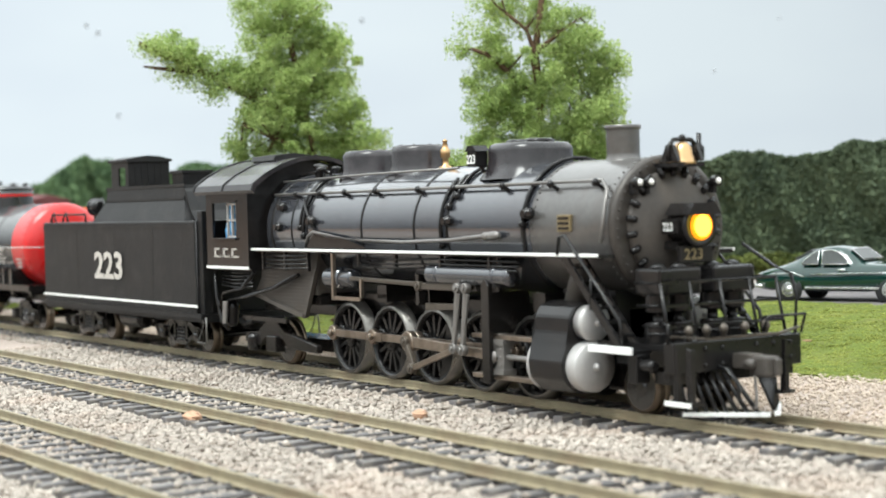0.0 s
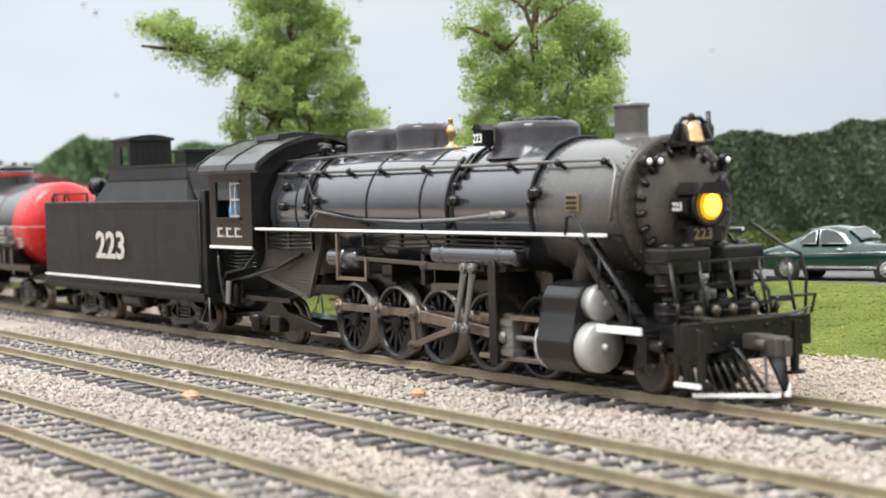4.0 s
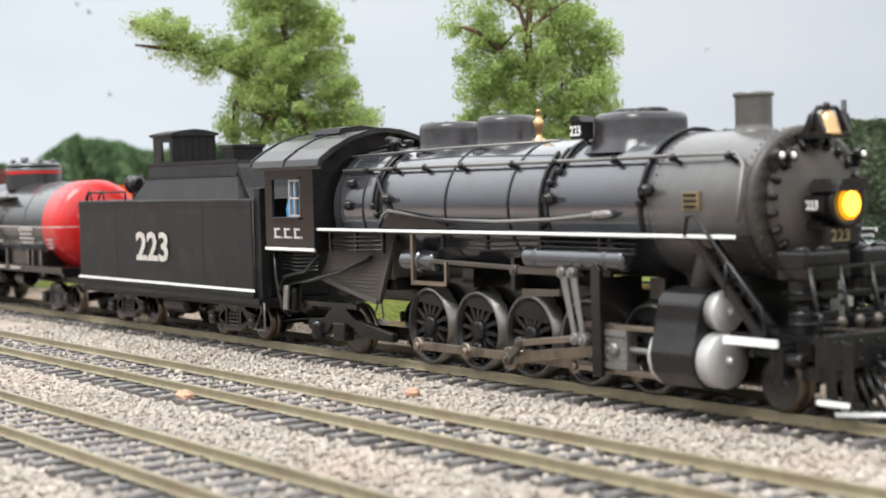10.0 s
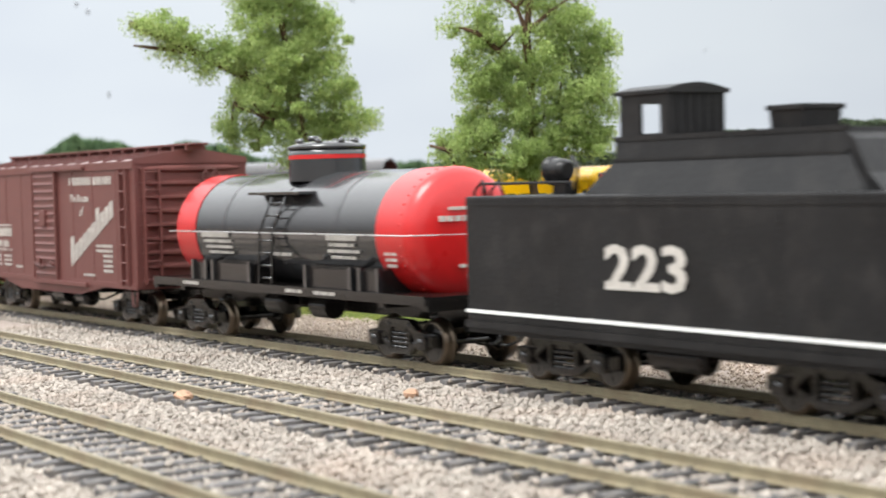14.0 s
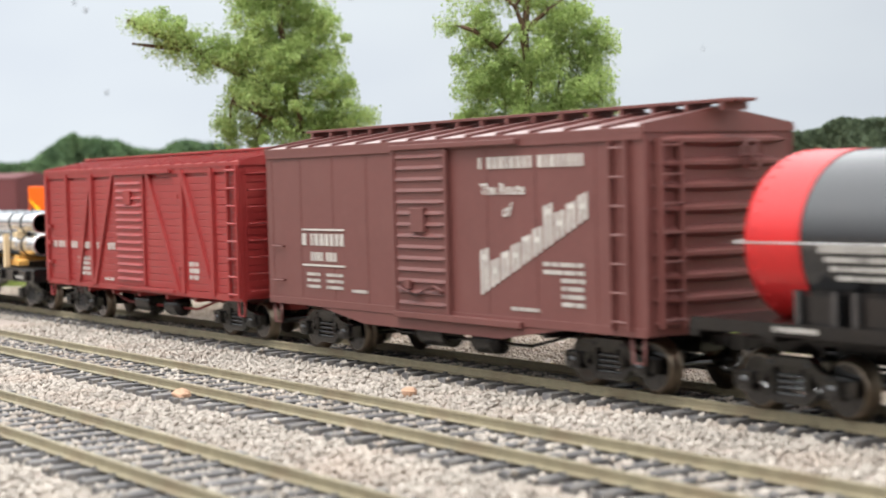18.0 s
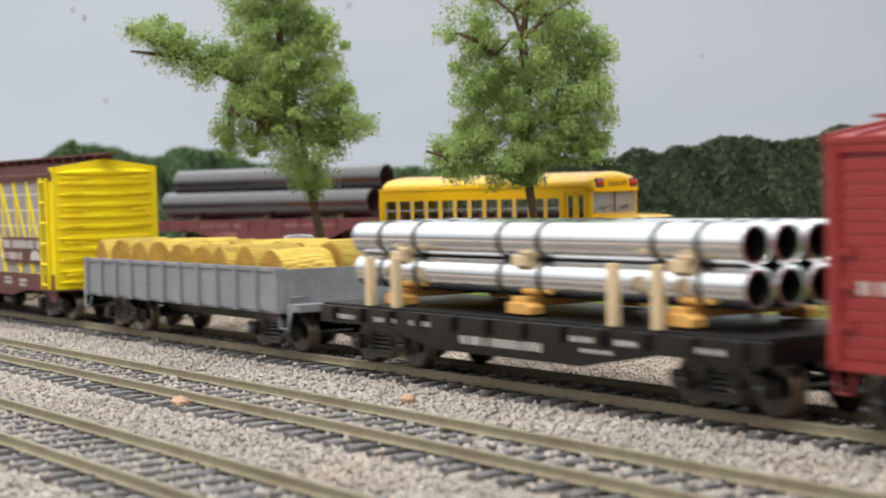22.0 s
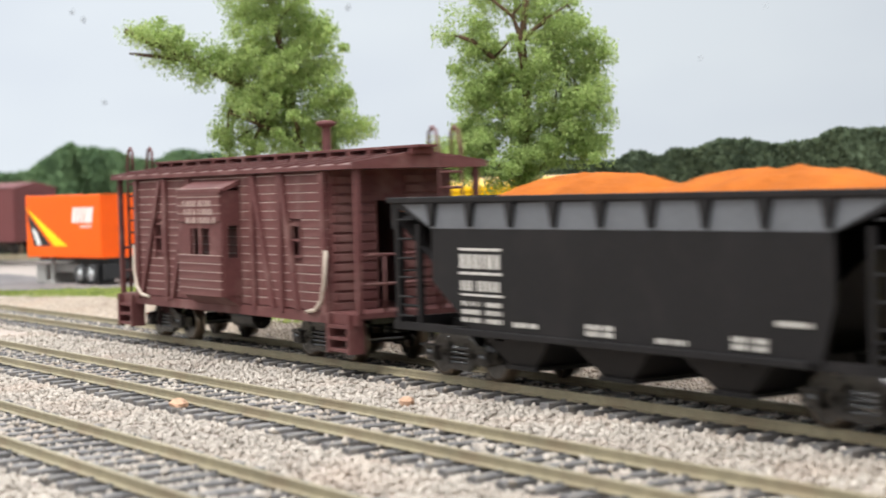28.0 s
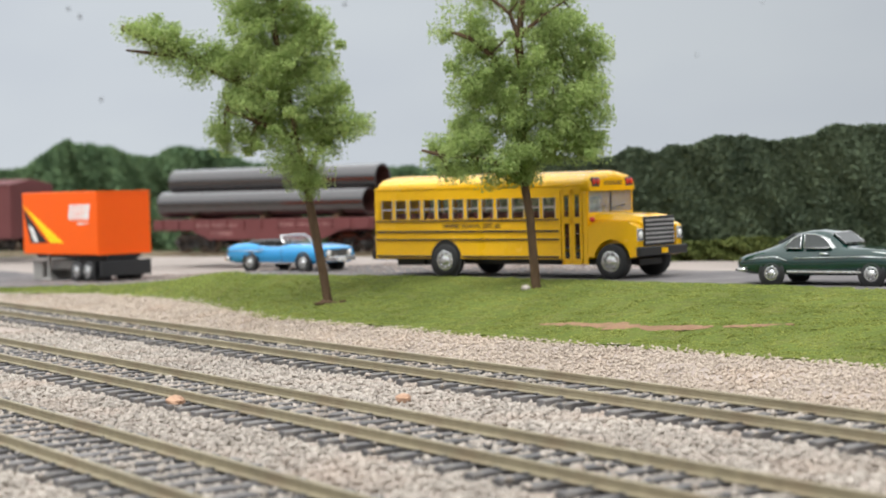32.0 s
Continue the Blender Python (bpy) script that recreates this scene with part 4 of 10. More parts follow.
    part("lettering", bm, M_CREAM, car, "small white painted lettering")
    underframe(car, H, M_OXIDE, 10.8)
    for s in (-1, 1):
        truck(car, s * 53.5, (15.6, 23.0))
        coupler(car, s * (H - 0.5), s)
    TRAIN.append(car)


# ---- tank car
def tank_car():
    car = thing("tank_car", "black railway tank car with bright red ends", "tank car", (-307, 0, 0))
    R, zc = 14.4, 27.8
    bm = B()
    lathe(bm, (-46.5, 0, zc), (1, 0, 0), [(R, 0), (R, 93.5)], 48, 0, caps=False)
    part("tank_shell", bm, M_TANK, car)
    for x in (-30, -1, 28):
        bm = B()
        lathe(bm, (x, 0, zc), (1, 0, 0), [(R, 0), (R + 0.15, 0.2), (R + 0.15, 1.2), (R, 1.4)], 48, 0, caps=False)
        part("tank_band", bm, M_TANK, car)
    for s in (-1, 1):
        bm = B()
        x = s * 46.8 + (0.2 if s > 0 else 0)
        lathe(bm, (x, 0, zc), (s, 0, 0), [(R + 0.2, -0.4), (R + 0.2, 11.0), (R - 0.2, 12.2), (R - 1.4, 13.5), (R - 4, 14.6), (R - 8, 15.3), (0.2, 15.7)], 48)
        for k in range(40):
            a = 2 * math.pi * k / 40
            ball(bm, (x + s * 9.6, (R + 0.2) * math.cos(a), zc + (R + 0.2) * math.sin(a)), 0.32, 6)
        part("tank_end", bm, M_RED, car, "bright red riveted tank end")
    bm = B()
    lathe(bm, (0, 0, 40.0), (0, 0, 1), [(9.6, 0), (9.4, 6.2), (9.4, 7.8)], 32, 0)
    lathe(bm, (0, 0, 45.4), (0, 0, 1), [(9.52, 0), (9.52, 1.0)], 32, 1, caps=False)
    dome = part("dome", bm, [M_TANK, M_RED], car, "black dome with a red band")
    bm = B()
    lathe(bm, (0, 0, 47.8), (0, 0, 1), [(9.6, 0), (9.6, 0.8), (7.2, 1.7), (3, 2.1)], 32)
    for k in range(8):
        a = 2 * math.pi * k / 8
        ball(bm, (7.2 * math.cos(a), 7.2 * math.sin(a), 49.6), 1.0, 8)
    cyl(bm, (-3, -2, 49.6), (-3, -2, 51.2), 1.4, n=12)
    part("dome_lid", bm, M_TANK, dome)
    bm = B()
    prism(bm, [(-69.5, 13.3), (69.5, 13.3), (69.5, 15.4), (-69.5, 15.4)], "y", -16.8, -15.6)
    prism(bm, [(-69.5, 13.3), (69.5, 13.3), (69.5, 15.4), (-69.5, 15.4)], "y", 15.6, 16.8)
    box(bm, -69.5, 69.5, -16, 16, 14.6, 15.2)
    box(bm, -68, 68, -3, 3, 8.8, 14.6)
    for x in (-69, 69, -51.5, 51.5):
        box(bm, x - 1.2, x + 1.2, -16.4, 16.4, 12.2, 14.8)
    pieces("underframe", "frame_member", bm, M_UNDER, car)
    for x0, x1 in ((-46, -37), (-34, -12), (16, 38), (41, 50)):
        bm = B()
        pts = [(-15.2, 15.2), (-15.2, 19.8), (-12.6, 20.6), (0, 14.9 - 0.8), (12.6, 20.6), (15.2, 19.8), (15.2, 15.2)]
        prism(bm, pts[:3] + [(-9, 16.6), (-4, 15.2)], "x", x0, x1)
        prism(bm, [(-p[0], p[1]) for p in pts[:3] + [(-9, 16.6), (-4, 15.2)]], "x", x0, x1)
        for x in (x0 + 0.6, x1 - 0.6):
            box(bm, x - 0.6, x + 0.6, -16.2, -15.0, 15.2, 20.6, mi=1)
        part("saddle", bm, [M_UNDER, M_TANK], car)
    bm = B()
    for s in (-1, 1):
        pts = [(-63.5, s * 11.5), (-60, s * (R + 1.3))] + [(x, s * (R + 1.5)) for x in (-45, -15, 15, 45, 60)] + [(63.5, s * 11.5)]
        tube(bm, [(x, yy, zc) for x, yy in pts], 0.2)
    for s in (-1, 1):
        tube(bm, [(s * 63.5, -11.5, zc), (s * 64.8, 0, zc), (s * 63.5, 11.5, zc)], 0.2)
    part("handrail", bm, M_SILVER, car, "thin bright metal handrail round the tank")
    for x in (-45, -22, 22, 45):
        for s in (-1, 1):
            bm = B()
            cyl(bm, (x, s * (R - 0.1), zc), (x, s * (R + 1.7), zc), 0.28, n=8)
            part("rail_post", bm, M_UNDER, car)
    bm = B()
    box(bm, -13, 13.5, -15.4, -10.6, 37.0, 37.7, bev=0.1)
    for x in (-8, -3, 3, 8):
        tube(bm, [(x, -14.6, 37.2), (x * 0.9, -8.6, 36.2)], 0.3)
    part("platform", bm, M_TANK, car)
    bm = B()
    for x in (-6.0, 0.8):
        tube(bm, [(x + 5, -14.6, 37.2), (x, -16.1, 28), (x, -16.6, 15.2)], 0.36)
    for k in range(7):
        z = 17 + k * 3
        y, x = (-16.5, -6.0) if z < 28 else (-16.1 + (z - 28) * 0.16, -6 + (z - 28) * 0.54)
        tube(bm, [(x, y, z), (x + 6.8, y, z)], 0.28)
    pieces("ladder", "rung", bm, M_TANK, car)
    bm = B()
    y = -14.75
    for k in range(4):
        h = (1.3, 0.8, 0.75, 0.7)[k]
        words(bm, -42 + k * 1.0, -25, 26.4 - k * 1.4, 26.4 - k * 1.4 + h, y + 0.12 * k + 0.05 * k * k, 60 + k)
        words(bm, 25 + (k % 2), 39 - (k % 2) * 2, 26.4 - k * 1.4, 26.4 - k * 1.4 + h, y + 0.12 * k + 0.05 * k * k, 70 + k)
    words(bm, -3, 6, 22.3, 23.1, -13.9, 75)
    for x0, x1 in ((-50, -40), (8, 16), (22, 32)):
        words(bm, x0, x1, 14.0, 14.8, -16.85, int(x0) + 200)
    for y0, y1, z, h in ((-5.5, 0.5, 33.0, 0.7), (-8, 4, 30.6, 1.2), (-3, 8, 20.6, 0.7), (-1, 9, 18.4, 0.7)):
        for q in range(6):
            box(bm, 62.2, 62.9, y0 + q * (y1 - y0) / 6, y0 + (q + 0.66) * (y1 - y0) / 6, z, z + h)
    for k in range(3):
        words(bm, 49.5, 54.5 - k * 0.6, 23.4 - k * 1.3, 24.1 - k * 1.3, -14.02 + 0.3 * k + 0.05 * k * k, 90 + k)
    part("lettering", bm, M_CREAM, car, "small white painted lettering")
    for s in (-1, 1):
        truck(car, s * 51.5, (8.5, 20.0))
        coupler(car, s * 69, s)
    bm = B()
    lathe(bm, (-16, -8, 10.4), (1, 0, 0), [(1.2, 0), (3.0, 1.2), (3.0, 9), (1.2, 10)], 16)
    cyl(bm, (8, -8, 10.2), (16, -8, 10.2), 2.8, n=16)
    part("brake_gear", bm, M_UNDER, car)
    TRAIN.append(car)


# ---- flat car with a load of bright pipes
def pipe_flat():
    car = thing("flat_car", "black flat car with fishbelly sides and pale wooden stakes", "flat car", (-763, 0, 0))
    H = 72.0
    bm = B()
    for s in (-1, 1):
        prism(bm, [(-H, 9.6), (-H, 13.4), (H, 13.4), (H, 9.6), (46, 9.6), (24, 6.2), (-24, 6.2), (-46, 9.6)], "y", s * 17.2 - 0.4, s * 17.2 + 0.4, bev=0.1)
    box(bm, -H, -H + 1, -17, 17, 9.6, 13.4)
    box(bm, H - 1, H, -17, 17, 9.6, 13.4)
    box(bm, -H + 4, H - 4, -3, 3, 7.8, 12.6)
    part("side_sill", bm, M_UNDER, car)
    pb = B()
    box(pb, -1.55, 1.55, -17.0, 17.0, -0.5, 0.0, bev=0.08)
    PL = finish("plank", pb, M_TENDER)
    x = -H + 1.6
    while x < H - 1:
        p = new("plank", PL)
        p.parent = car
        p.location = (x * U, 0, 13.9 * U)
        x += 3.25
    sp = B()
    box(sp, -1.1, 1.1, -0.6, 0.6, 10.2, 13.2, bev=0.12)
    sp = finish("stake_pocket", sp, M_UNDER)
    for s in (-1, 1):
        for k in range(12):
            p = new("stake_pocket", sp)
            p.parent = car
            p.location = ((-66 + k * 12) * U, s * 18.0 * U, 0)
    for x in (-50.6, -40.0, 33, 45):
        for s in (-1, 1):
            bm = B()
            box(bm, x - 0.95, x + 0.95, s * 17.0 - 0.85, s * 17.0 + 0.85, 13.9, 24.4 + (0.6 if x > 0 else 0), bev=0.1)
            part("stake", bm, M_RUSTWOOD, car, "pale wooden stake")
    bm = B()
    y = -17.62
    words(bm, -15, 12, 8.0, 9.6, y, 80)
    for x in (-60, -44, -30, 25, 38, 58):
        words(bm, x - 4, x + 4, 10.6, 11.6, y, 90 + int(x))
    words(bm, 24, 33, 8.8, 9.5, y, 99)
    part("lettering", bm, M_CREAM, car, "white painted lettering")
    for s in (-1, 1):
        truck(car, s * 55, (17.0, 24.6))
        coupler(car, s * (H - 0.5), s)
    TRAIN.append(car)
    load = thing("pipe_load", "shiny silver pipes strapped in two layers on flat car", "pipe load", (-756, 0, 14.4))
    for row, (z, ys) in enumerate(((6.8, (-10.8, -3.6, 3.6, 10.8)), (14.0, (-10.8, -3.6, 3.6, 10.8)))):
        for yy in ys:
            bm = B()
            lathe(bm, (-69 - 0.6 * row, yy, z), (1, 0, 0), [(2.9, 0.0), (3.58, 0), (3.58, 125), (2.9, 125)], 32, 0, caps=False)
            # the bore is coloured black for the shade inside the open pipe
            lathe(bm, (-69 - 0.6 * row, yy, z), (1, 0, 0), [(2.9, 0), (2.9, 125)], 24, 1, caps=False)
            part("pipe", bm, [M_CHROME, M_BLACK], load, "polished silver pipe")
    bm = B()
    lathe(bm, (-0.7, 0, 0), (1, 0, 0), [(3.5, 0), (3.72, 0.05), (3.72, 1.35), (3.5, 1.4)], 24, caps=False)
    strap = finish("strap", bm, M_STRAP)
    for x in (-58, -44, -13, 0, 33.5, 45):
        for z in (6.8, 14.0):
            for yy in (-10.8, -3.6, 3.6, 10.8):
                p = new("strap", strap)
                p.parent = load
                p.location = (x * U, yy * U, z * U)
    for x in (-51, -6, 40):
        for z0, z1, mat in ((0.0, 3.3, M_BLOCK), (9.2, 11.2, M_RUSTWOOD)):
            bm = B()
            box(bm, x - 2.2, x + 2.2, -14.6, 14.6, z0 if z0 else 1.4, z1, bev=0.15)
            bearer = part("bearer", bm, mat, load, "pale timber bearer across the car")
            if z0 == 0:
                for yy in (-13.4, 13.4):
                    bm = B()
                    prism(bm, [(x - 3.4, 0.0), (x + 4.2, 0.0), (x + 4.2, 1.5), (x + 2.4, 2.2), (x - 3.4, 2.2)], "y", yy - 1.8, yy + 1.8, bev=0.12)
                    part("wedge_block", bm, M_BLOCK, bearer, "orange-brown timber wedge")
    TRAIN.append(load)


# ---- gondola with straw bales
def bale_gondola():
    car = thing("gondola", "plain grey low-sided gondola with ribbed sides", "gondola", (-917, 0, 0))
    H = 62.5
    bm = B()
    box(bm, -H, H, -16.6, 16.6, 10.0, 11.6)
    part("floor", bm, M_GREY, car)
    for s in (-1, 1):
        bm = B()
        box(bm, -H, H, s * 16.6 - 0.5, s * 16.6 + 0.5, 10.6, 20.2)
        # two rows of rivets along the side sheet
        for k in range(56):
            for z in (11.9, 19.4):
                ball(bm, (-H + 1.4 + k * 2.2, s * 17.12, z), 0.17, 4)
        wall = part("side_wall", bm, M_GREY, car)
        bm = B()
        box(bm, -H, H, s * 16.7 - 0.75, s * 16.7 + 0.75, 20.0, 21.0, bev=0.12)
        part("top_rail", bm, M_GREY, wall)
        bm = B()
        box(bm, s * H - 0.6, s * H + 0.6, -16.0, 16.0, 10.6, 20.6)
        part("end_wall", bm, M_GREY, car)
    rb = B()
    box(rb, -0.85, 0.85, -0.75, 0.75, 10.2, 21.2, bev=0.15)
    box(rb, -1.3, 1.3, -0.95, 0.35, 10.2, 11.6, bev=0.1)
    RB = finish("side_post", rb, M_GREY)
    for s in (-1, 1):
        for k in range(12):
            p = new("side_post", RB)
            p.parent = car
            p.matrix_basis = Matrix.Translation(((-60.5 + k * 11.0) * U, s * 17.3 * U, 0)) @ Matrix.Rotation(0 if s < 0 else math.pi, 4, "Z")
        bm = B()
        box(bm, min(s * H, s * (H + 5.5)), max(s * H, s * (H + 5.5)), -16, 16, 10.6, 12.4, bev=0.15)
        part("end_platform", bm, M_GREY, car)
        bm = B()
        for q in (-1, 1):
            tube(bm, [(s * 60, q * 16.4, 11), (s * 60.3, q * 16.8, 6.6), (s * 64.5, q * 16.8, 6.6), (s * 65, q * 16.4, 11)], 0.4, n=5)
            tube(bm, [(s * 62.8, q * 15, 14), (s * 64, q * 15, 14), (s * 64, q * 11, 14), (s * 62.8, q * 11, 14)], 0.25, n=5)
        part("sill_step", bm, M_GREY, car)
    bm = B()
    prism(bm, [(-44, 10), (44, 10), (26, 6.4), (-26, 6.4)], "y", -6, -5)
    prism(bm, [(-44, 10), (44, 10), (26, 6.4), (-26, 6.4)], "y", 5, 6)
    box(bm, -H, H, -2.6, 2.6, 7.6, 10)
    part("underframe", bm, M_UNDER, car)
    for s in (-1, 1):
        truck(car, s * 47, (18.6, 26.5))
        coupler(car, s * (H + 5), s)
    TRAIN.append(car)
    r = random.Random(11)
    bale = B()
    lathe(bale, (0, -7.3, 0), (0, 1, 0), [(6.2, 0), (6.6, 0.5), (6.7, 7.3), (6.6, 14.1), (6.2, 14.6)], 24, 0, caps=False)
    for yy in (-7.3, 7.3):
        rr = ring(bale, Vector((0, yy, 0)), Vector((1, 0, 0)), Vector((0, 0, 1)), 6.2, 24)
        bale.faces.new(rr).material_index = 1
    for v in bale.verts:
        v.co += Vector((r.uniform(-0.18, 0.18), r.uniform(-0.15, 0.15), r.uniform(-0.18, 0.18)))
    BALE = finish("straw_bale", bale, [M_HAY, M_HAYEND])
    for k in range(9):
        for row in (-1, 1):
            ob = tagged(new("straw_bale", BALE), "round golden straw bale lying in the gondola", "straw bale", "bales in the gondola")
            ob.matrix_basis = Matrix.Translation(((-917 - 54 + k * 13.4 + r.uniform(-0.4, 0.4)) * U, row * 7.9 * U, (18.8 + r.uniform(0, 1.7) - (0.6 if k == 8 else 0)) * U)) @ Matrix.Rotation(r.uniform(-0.2, 0.2), 4, "Z") @ Matrix.Rotation(r.uniform(0, 6), 4, "Y")
            TRAIN.append(ob)
    bm = B()
    box(bm, -62, 62, -16, 16, 11.6, 14.6)
    for k in range(14):
        box(bm, -61 + k * 8.8, -53.4 + k * 8.8, -15.5, 15.5, 14.4, 15.0 + r.uniform(0, 0.5))
    ob = tagged(part("straw_litter", bm, M_HAY, at=(-917, 0, 0)), "layer of loose straw under the bales", "straw", kind="stuff")
    TRAIN.append(ob)


# ---- yellow and grey stock car
def stock_car():
    car = thing("stock_car", "stock car with grey slats, yellow braces, ends and door", "railway car", (-1077, 0, 0))
    H = 72.0
    bm = B()
    box(bm, -H + 0.6, H - 0.6, -16.85, 16.85, 14.0, 45.0)
    part("lining", bm, M_LINING, car, "pale inner boards")
    pl = B()
    box(pl, -H + 0.8, H - 0.8, -0.3, 0.3, -2.24, 2.24, bev=0.06)
    PL = finish("slat", pl, M_WOODGREY)
    for s in (-1, 1):
        for k in range(6):
            p = new("slat", PL)
            p.parent = car
            p.location = (0, s * 16.7 * U, (17.6 + k * 5.05) * U)
    bm = B()
    for s in (-1, 1):
        box(bm, -H, H, s * 16.8 - 0.7, s * 16.8 + 0.7, 9.6, 15.0, bev=0.1)
        prism(bm, [(-H + 26, 9.8), (H - 26, 9.8), (H - 40, 7.6), (-H + 40, 7.6)], "y", s * 16.8 - 0.4, s * 16.8 + 0.4)
        box(bm, -H, H, s * 17.0 - 0.5, s * 17.0 + 0.5, 44.2, 46.2)
    box(bm, -H, H, -16.5, 16.5, 9.8, 14.2)
    pieces("side_sill", "sill_board", bm, M_STOCKBROWN, car, "dark brown side sill")
    for s in (-1, 1):
        for k, (xt, xb) in enumerate(((-71.0, -71.0), (-58.8, -56.2), (-48.5, -55.8), (-36.5, -43.5), (-48.0, -44.0), (-25.0, -32.0), (-36.0, -32.5), (-17.8, -22.5), (10.8, 26.2), (23.4, 41.0), (24.2, 27.0), (36.0, 52.5), (36.6, 41.6), (48.4, 63.0), (49.0, 53.0), (60.5, 63.6))):
            bm = B()
            sx = 1 if s < 0 else -1
            prism(bm, [(sx * xt - 0.36, 44.4), (sx * xt + 0.36, 44.4), (sx * xb + 0.36, 15.0), (sx * xb - 0.36, 15.0)], "y", s * 17.15 - 0.35, s * 17.15 + 0.35)
            part("brace", bm, M_YELLOW, car, "yellow side brace")
        bm = B()
        x0, x1 = (-17.2, 9.4)
        box(bm, x0, x1, s * 17.4 - 0.6, s * 17.4 + 0.6, 11.6, 44.6, bev=0.15)
        for x in (x0 + 0.5, x1 - 0.5, 8.2):
            box(bm, x - 0.5, x + 0.5, s * 18.0 - 0.3, s * 18.0 + 0.3, 11.8, 44.4)
        door = pieces("door", "door_stiffener", bm, M_YELLOW, car, "yellow plug door")
        bm = B()
        box(bm, -13, -4.5, s * 18.25 - 0.3, s * 18.25 + 0.3, 33.5, 34.5, bev=0.1)
        box(bm, 0, 6, s * 18.25 - 0.3, s * 18.25 + 0.3, 33.6, 34.4, bev=0.1)
        box(bm, 2.6, 4.0, s * 18.3 - 0.35, s * 18.3 + 0.35, 28, 31.5, bev=0.1)
        part("door_hardware", bm, M_YELLOW, door)
        if s < 0:
            bm = B()
            y = -18.02
            words(bm, -14.5, 1.0, 37.8, 40.6, y, 110)
            words(bm, -11, 0, 35.6, 36.4, y, 111)
            for k in range(2):
                words(bm, -3.5, 4.5, 22.6 - k * 1.4, 23.6 - k * 1.4, y, 112 + k)
            for k in range(3):
                words(bm, -1.5, 5.5, 18.0 - k * 1.4, 18.9 - k * 1.4, y, 115 + k)
            part("lettering", bm, M_DOORTXT, door, "small faded dark lettering")
        bm = B()
        xs = (26.4, 62.8) if s < 0 else (-62.8, -26.4)
        box(bm, xs[0], xs[1], s * 17.5 - 0.4, s * 17.5 + 0.4, 18.4, 26.6, bev=0.1)
        brd = part("sign_board", bm, M_STOCKBROWN, car, "dark brown board with white lettering")
        if s < 0:
            bm = B()
            words(bm, 27.5, 62, 23.0, 25.6, -17.95, 120)
            words(bm, 27.5, 44, 19.4, 21.6, -17.95, 121)
            prism(bm, [(52.6, 19.4), (61, 19.4), (60.6, 21.2), (58.6, 22.3), (55, 22.3), (53, 21.2)], "y", -18.05, -17.8)
            part("lettering", bm, M_CREAM, brd)
            bm = B()
            for x0, x1, z0 in ((-60, -54, 12.6), (-60, -54, 11.2), (-50, -43, 12.6), (-50, -43, 11.2), (26, 33, 12.6), (26, 33, 11.2), (40, 47, 12.2), (40, 47, 10.8), (-22, -16, 13.4)):
                words(bm, x0, x1, z0, z0 + 0.9, -17.55, int(x0 * 7 + z0 * 3) + 900)
            bars(bm, [(-12, 6, 10.6, 11.1)], -17.55)
            part("sill_lettering", bm, M_CREAM, car, "white sill lettering")
        bm = B()
        x = 66.2 * (1 if s < 0 else -1)
        ladder(bm, x, s * 17.2, 12, 44, 5.4, 6, r=0.34, out=s * 1.2)
        pieces("ladder", "rung", bm, M_YELLOW, car, "yellow side ladder")
        car_end(car, s * (H + 0.2), s, M_YELLOW, 10.4, 48.4, 50.9, 11)
        bm = B()
        for yy in (-11, 11):
            for k in range(7):
                z = 15 + k * 5
                tube(bm, [(s * H, yy - 3, z), (s * (H + 1.8), yy - 3, z), (s * (H + 1.8), yy + 3, z), (s * H, yy + 3, z)], 0.32, n=5)
        pieces("end_ladder", "rung", bm, M_YELLOW, car)
        bm = B()
        for q in (-1, 1):
            prism(bm, [(s * 62.5, 10.5), (s * 71.8, 10.5), (s * 70.5, 6.5), (s * 66, 6.5)], "y", q * 16.4 - 0.3, q * 16.4 + 0.3)
        part("sill_step", bm, M_STOCKBROWN, car)
    peaked_roof(car, H - 0.4, 17.8, 46.4, 50.4, M_STOCKBROWN, 6.2)
    running_board(car, 79, 52.6, M_STOCKBROWN)
    underframe(car, H, M_UNDER, 10.0)
    for s in (-1, 1):
        truck(car, s * 55, (20.6, 28.8))
        coupler(car, s * (H - 0.5), s)
    TRAIN.append(car)


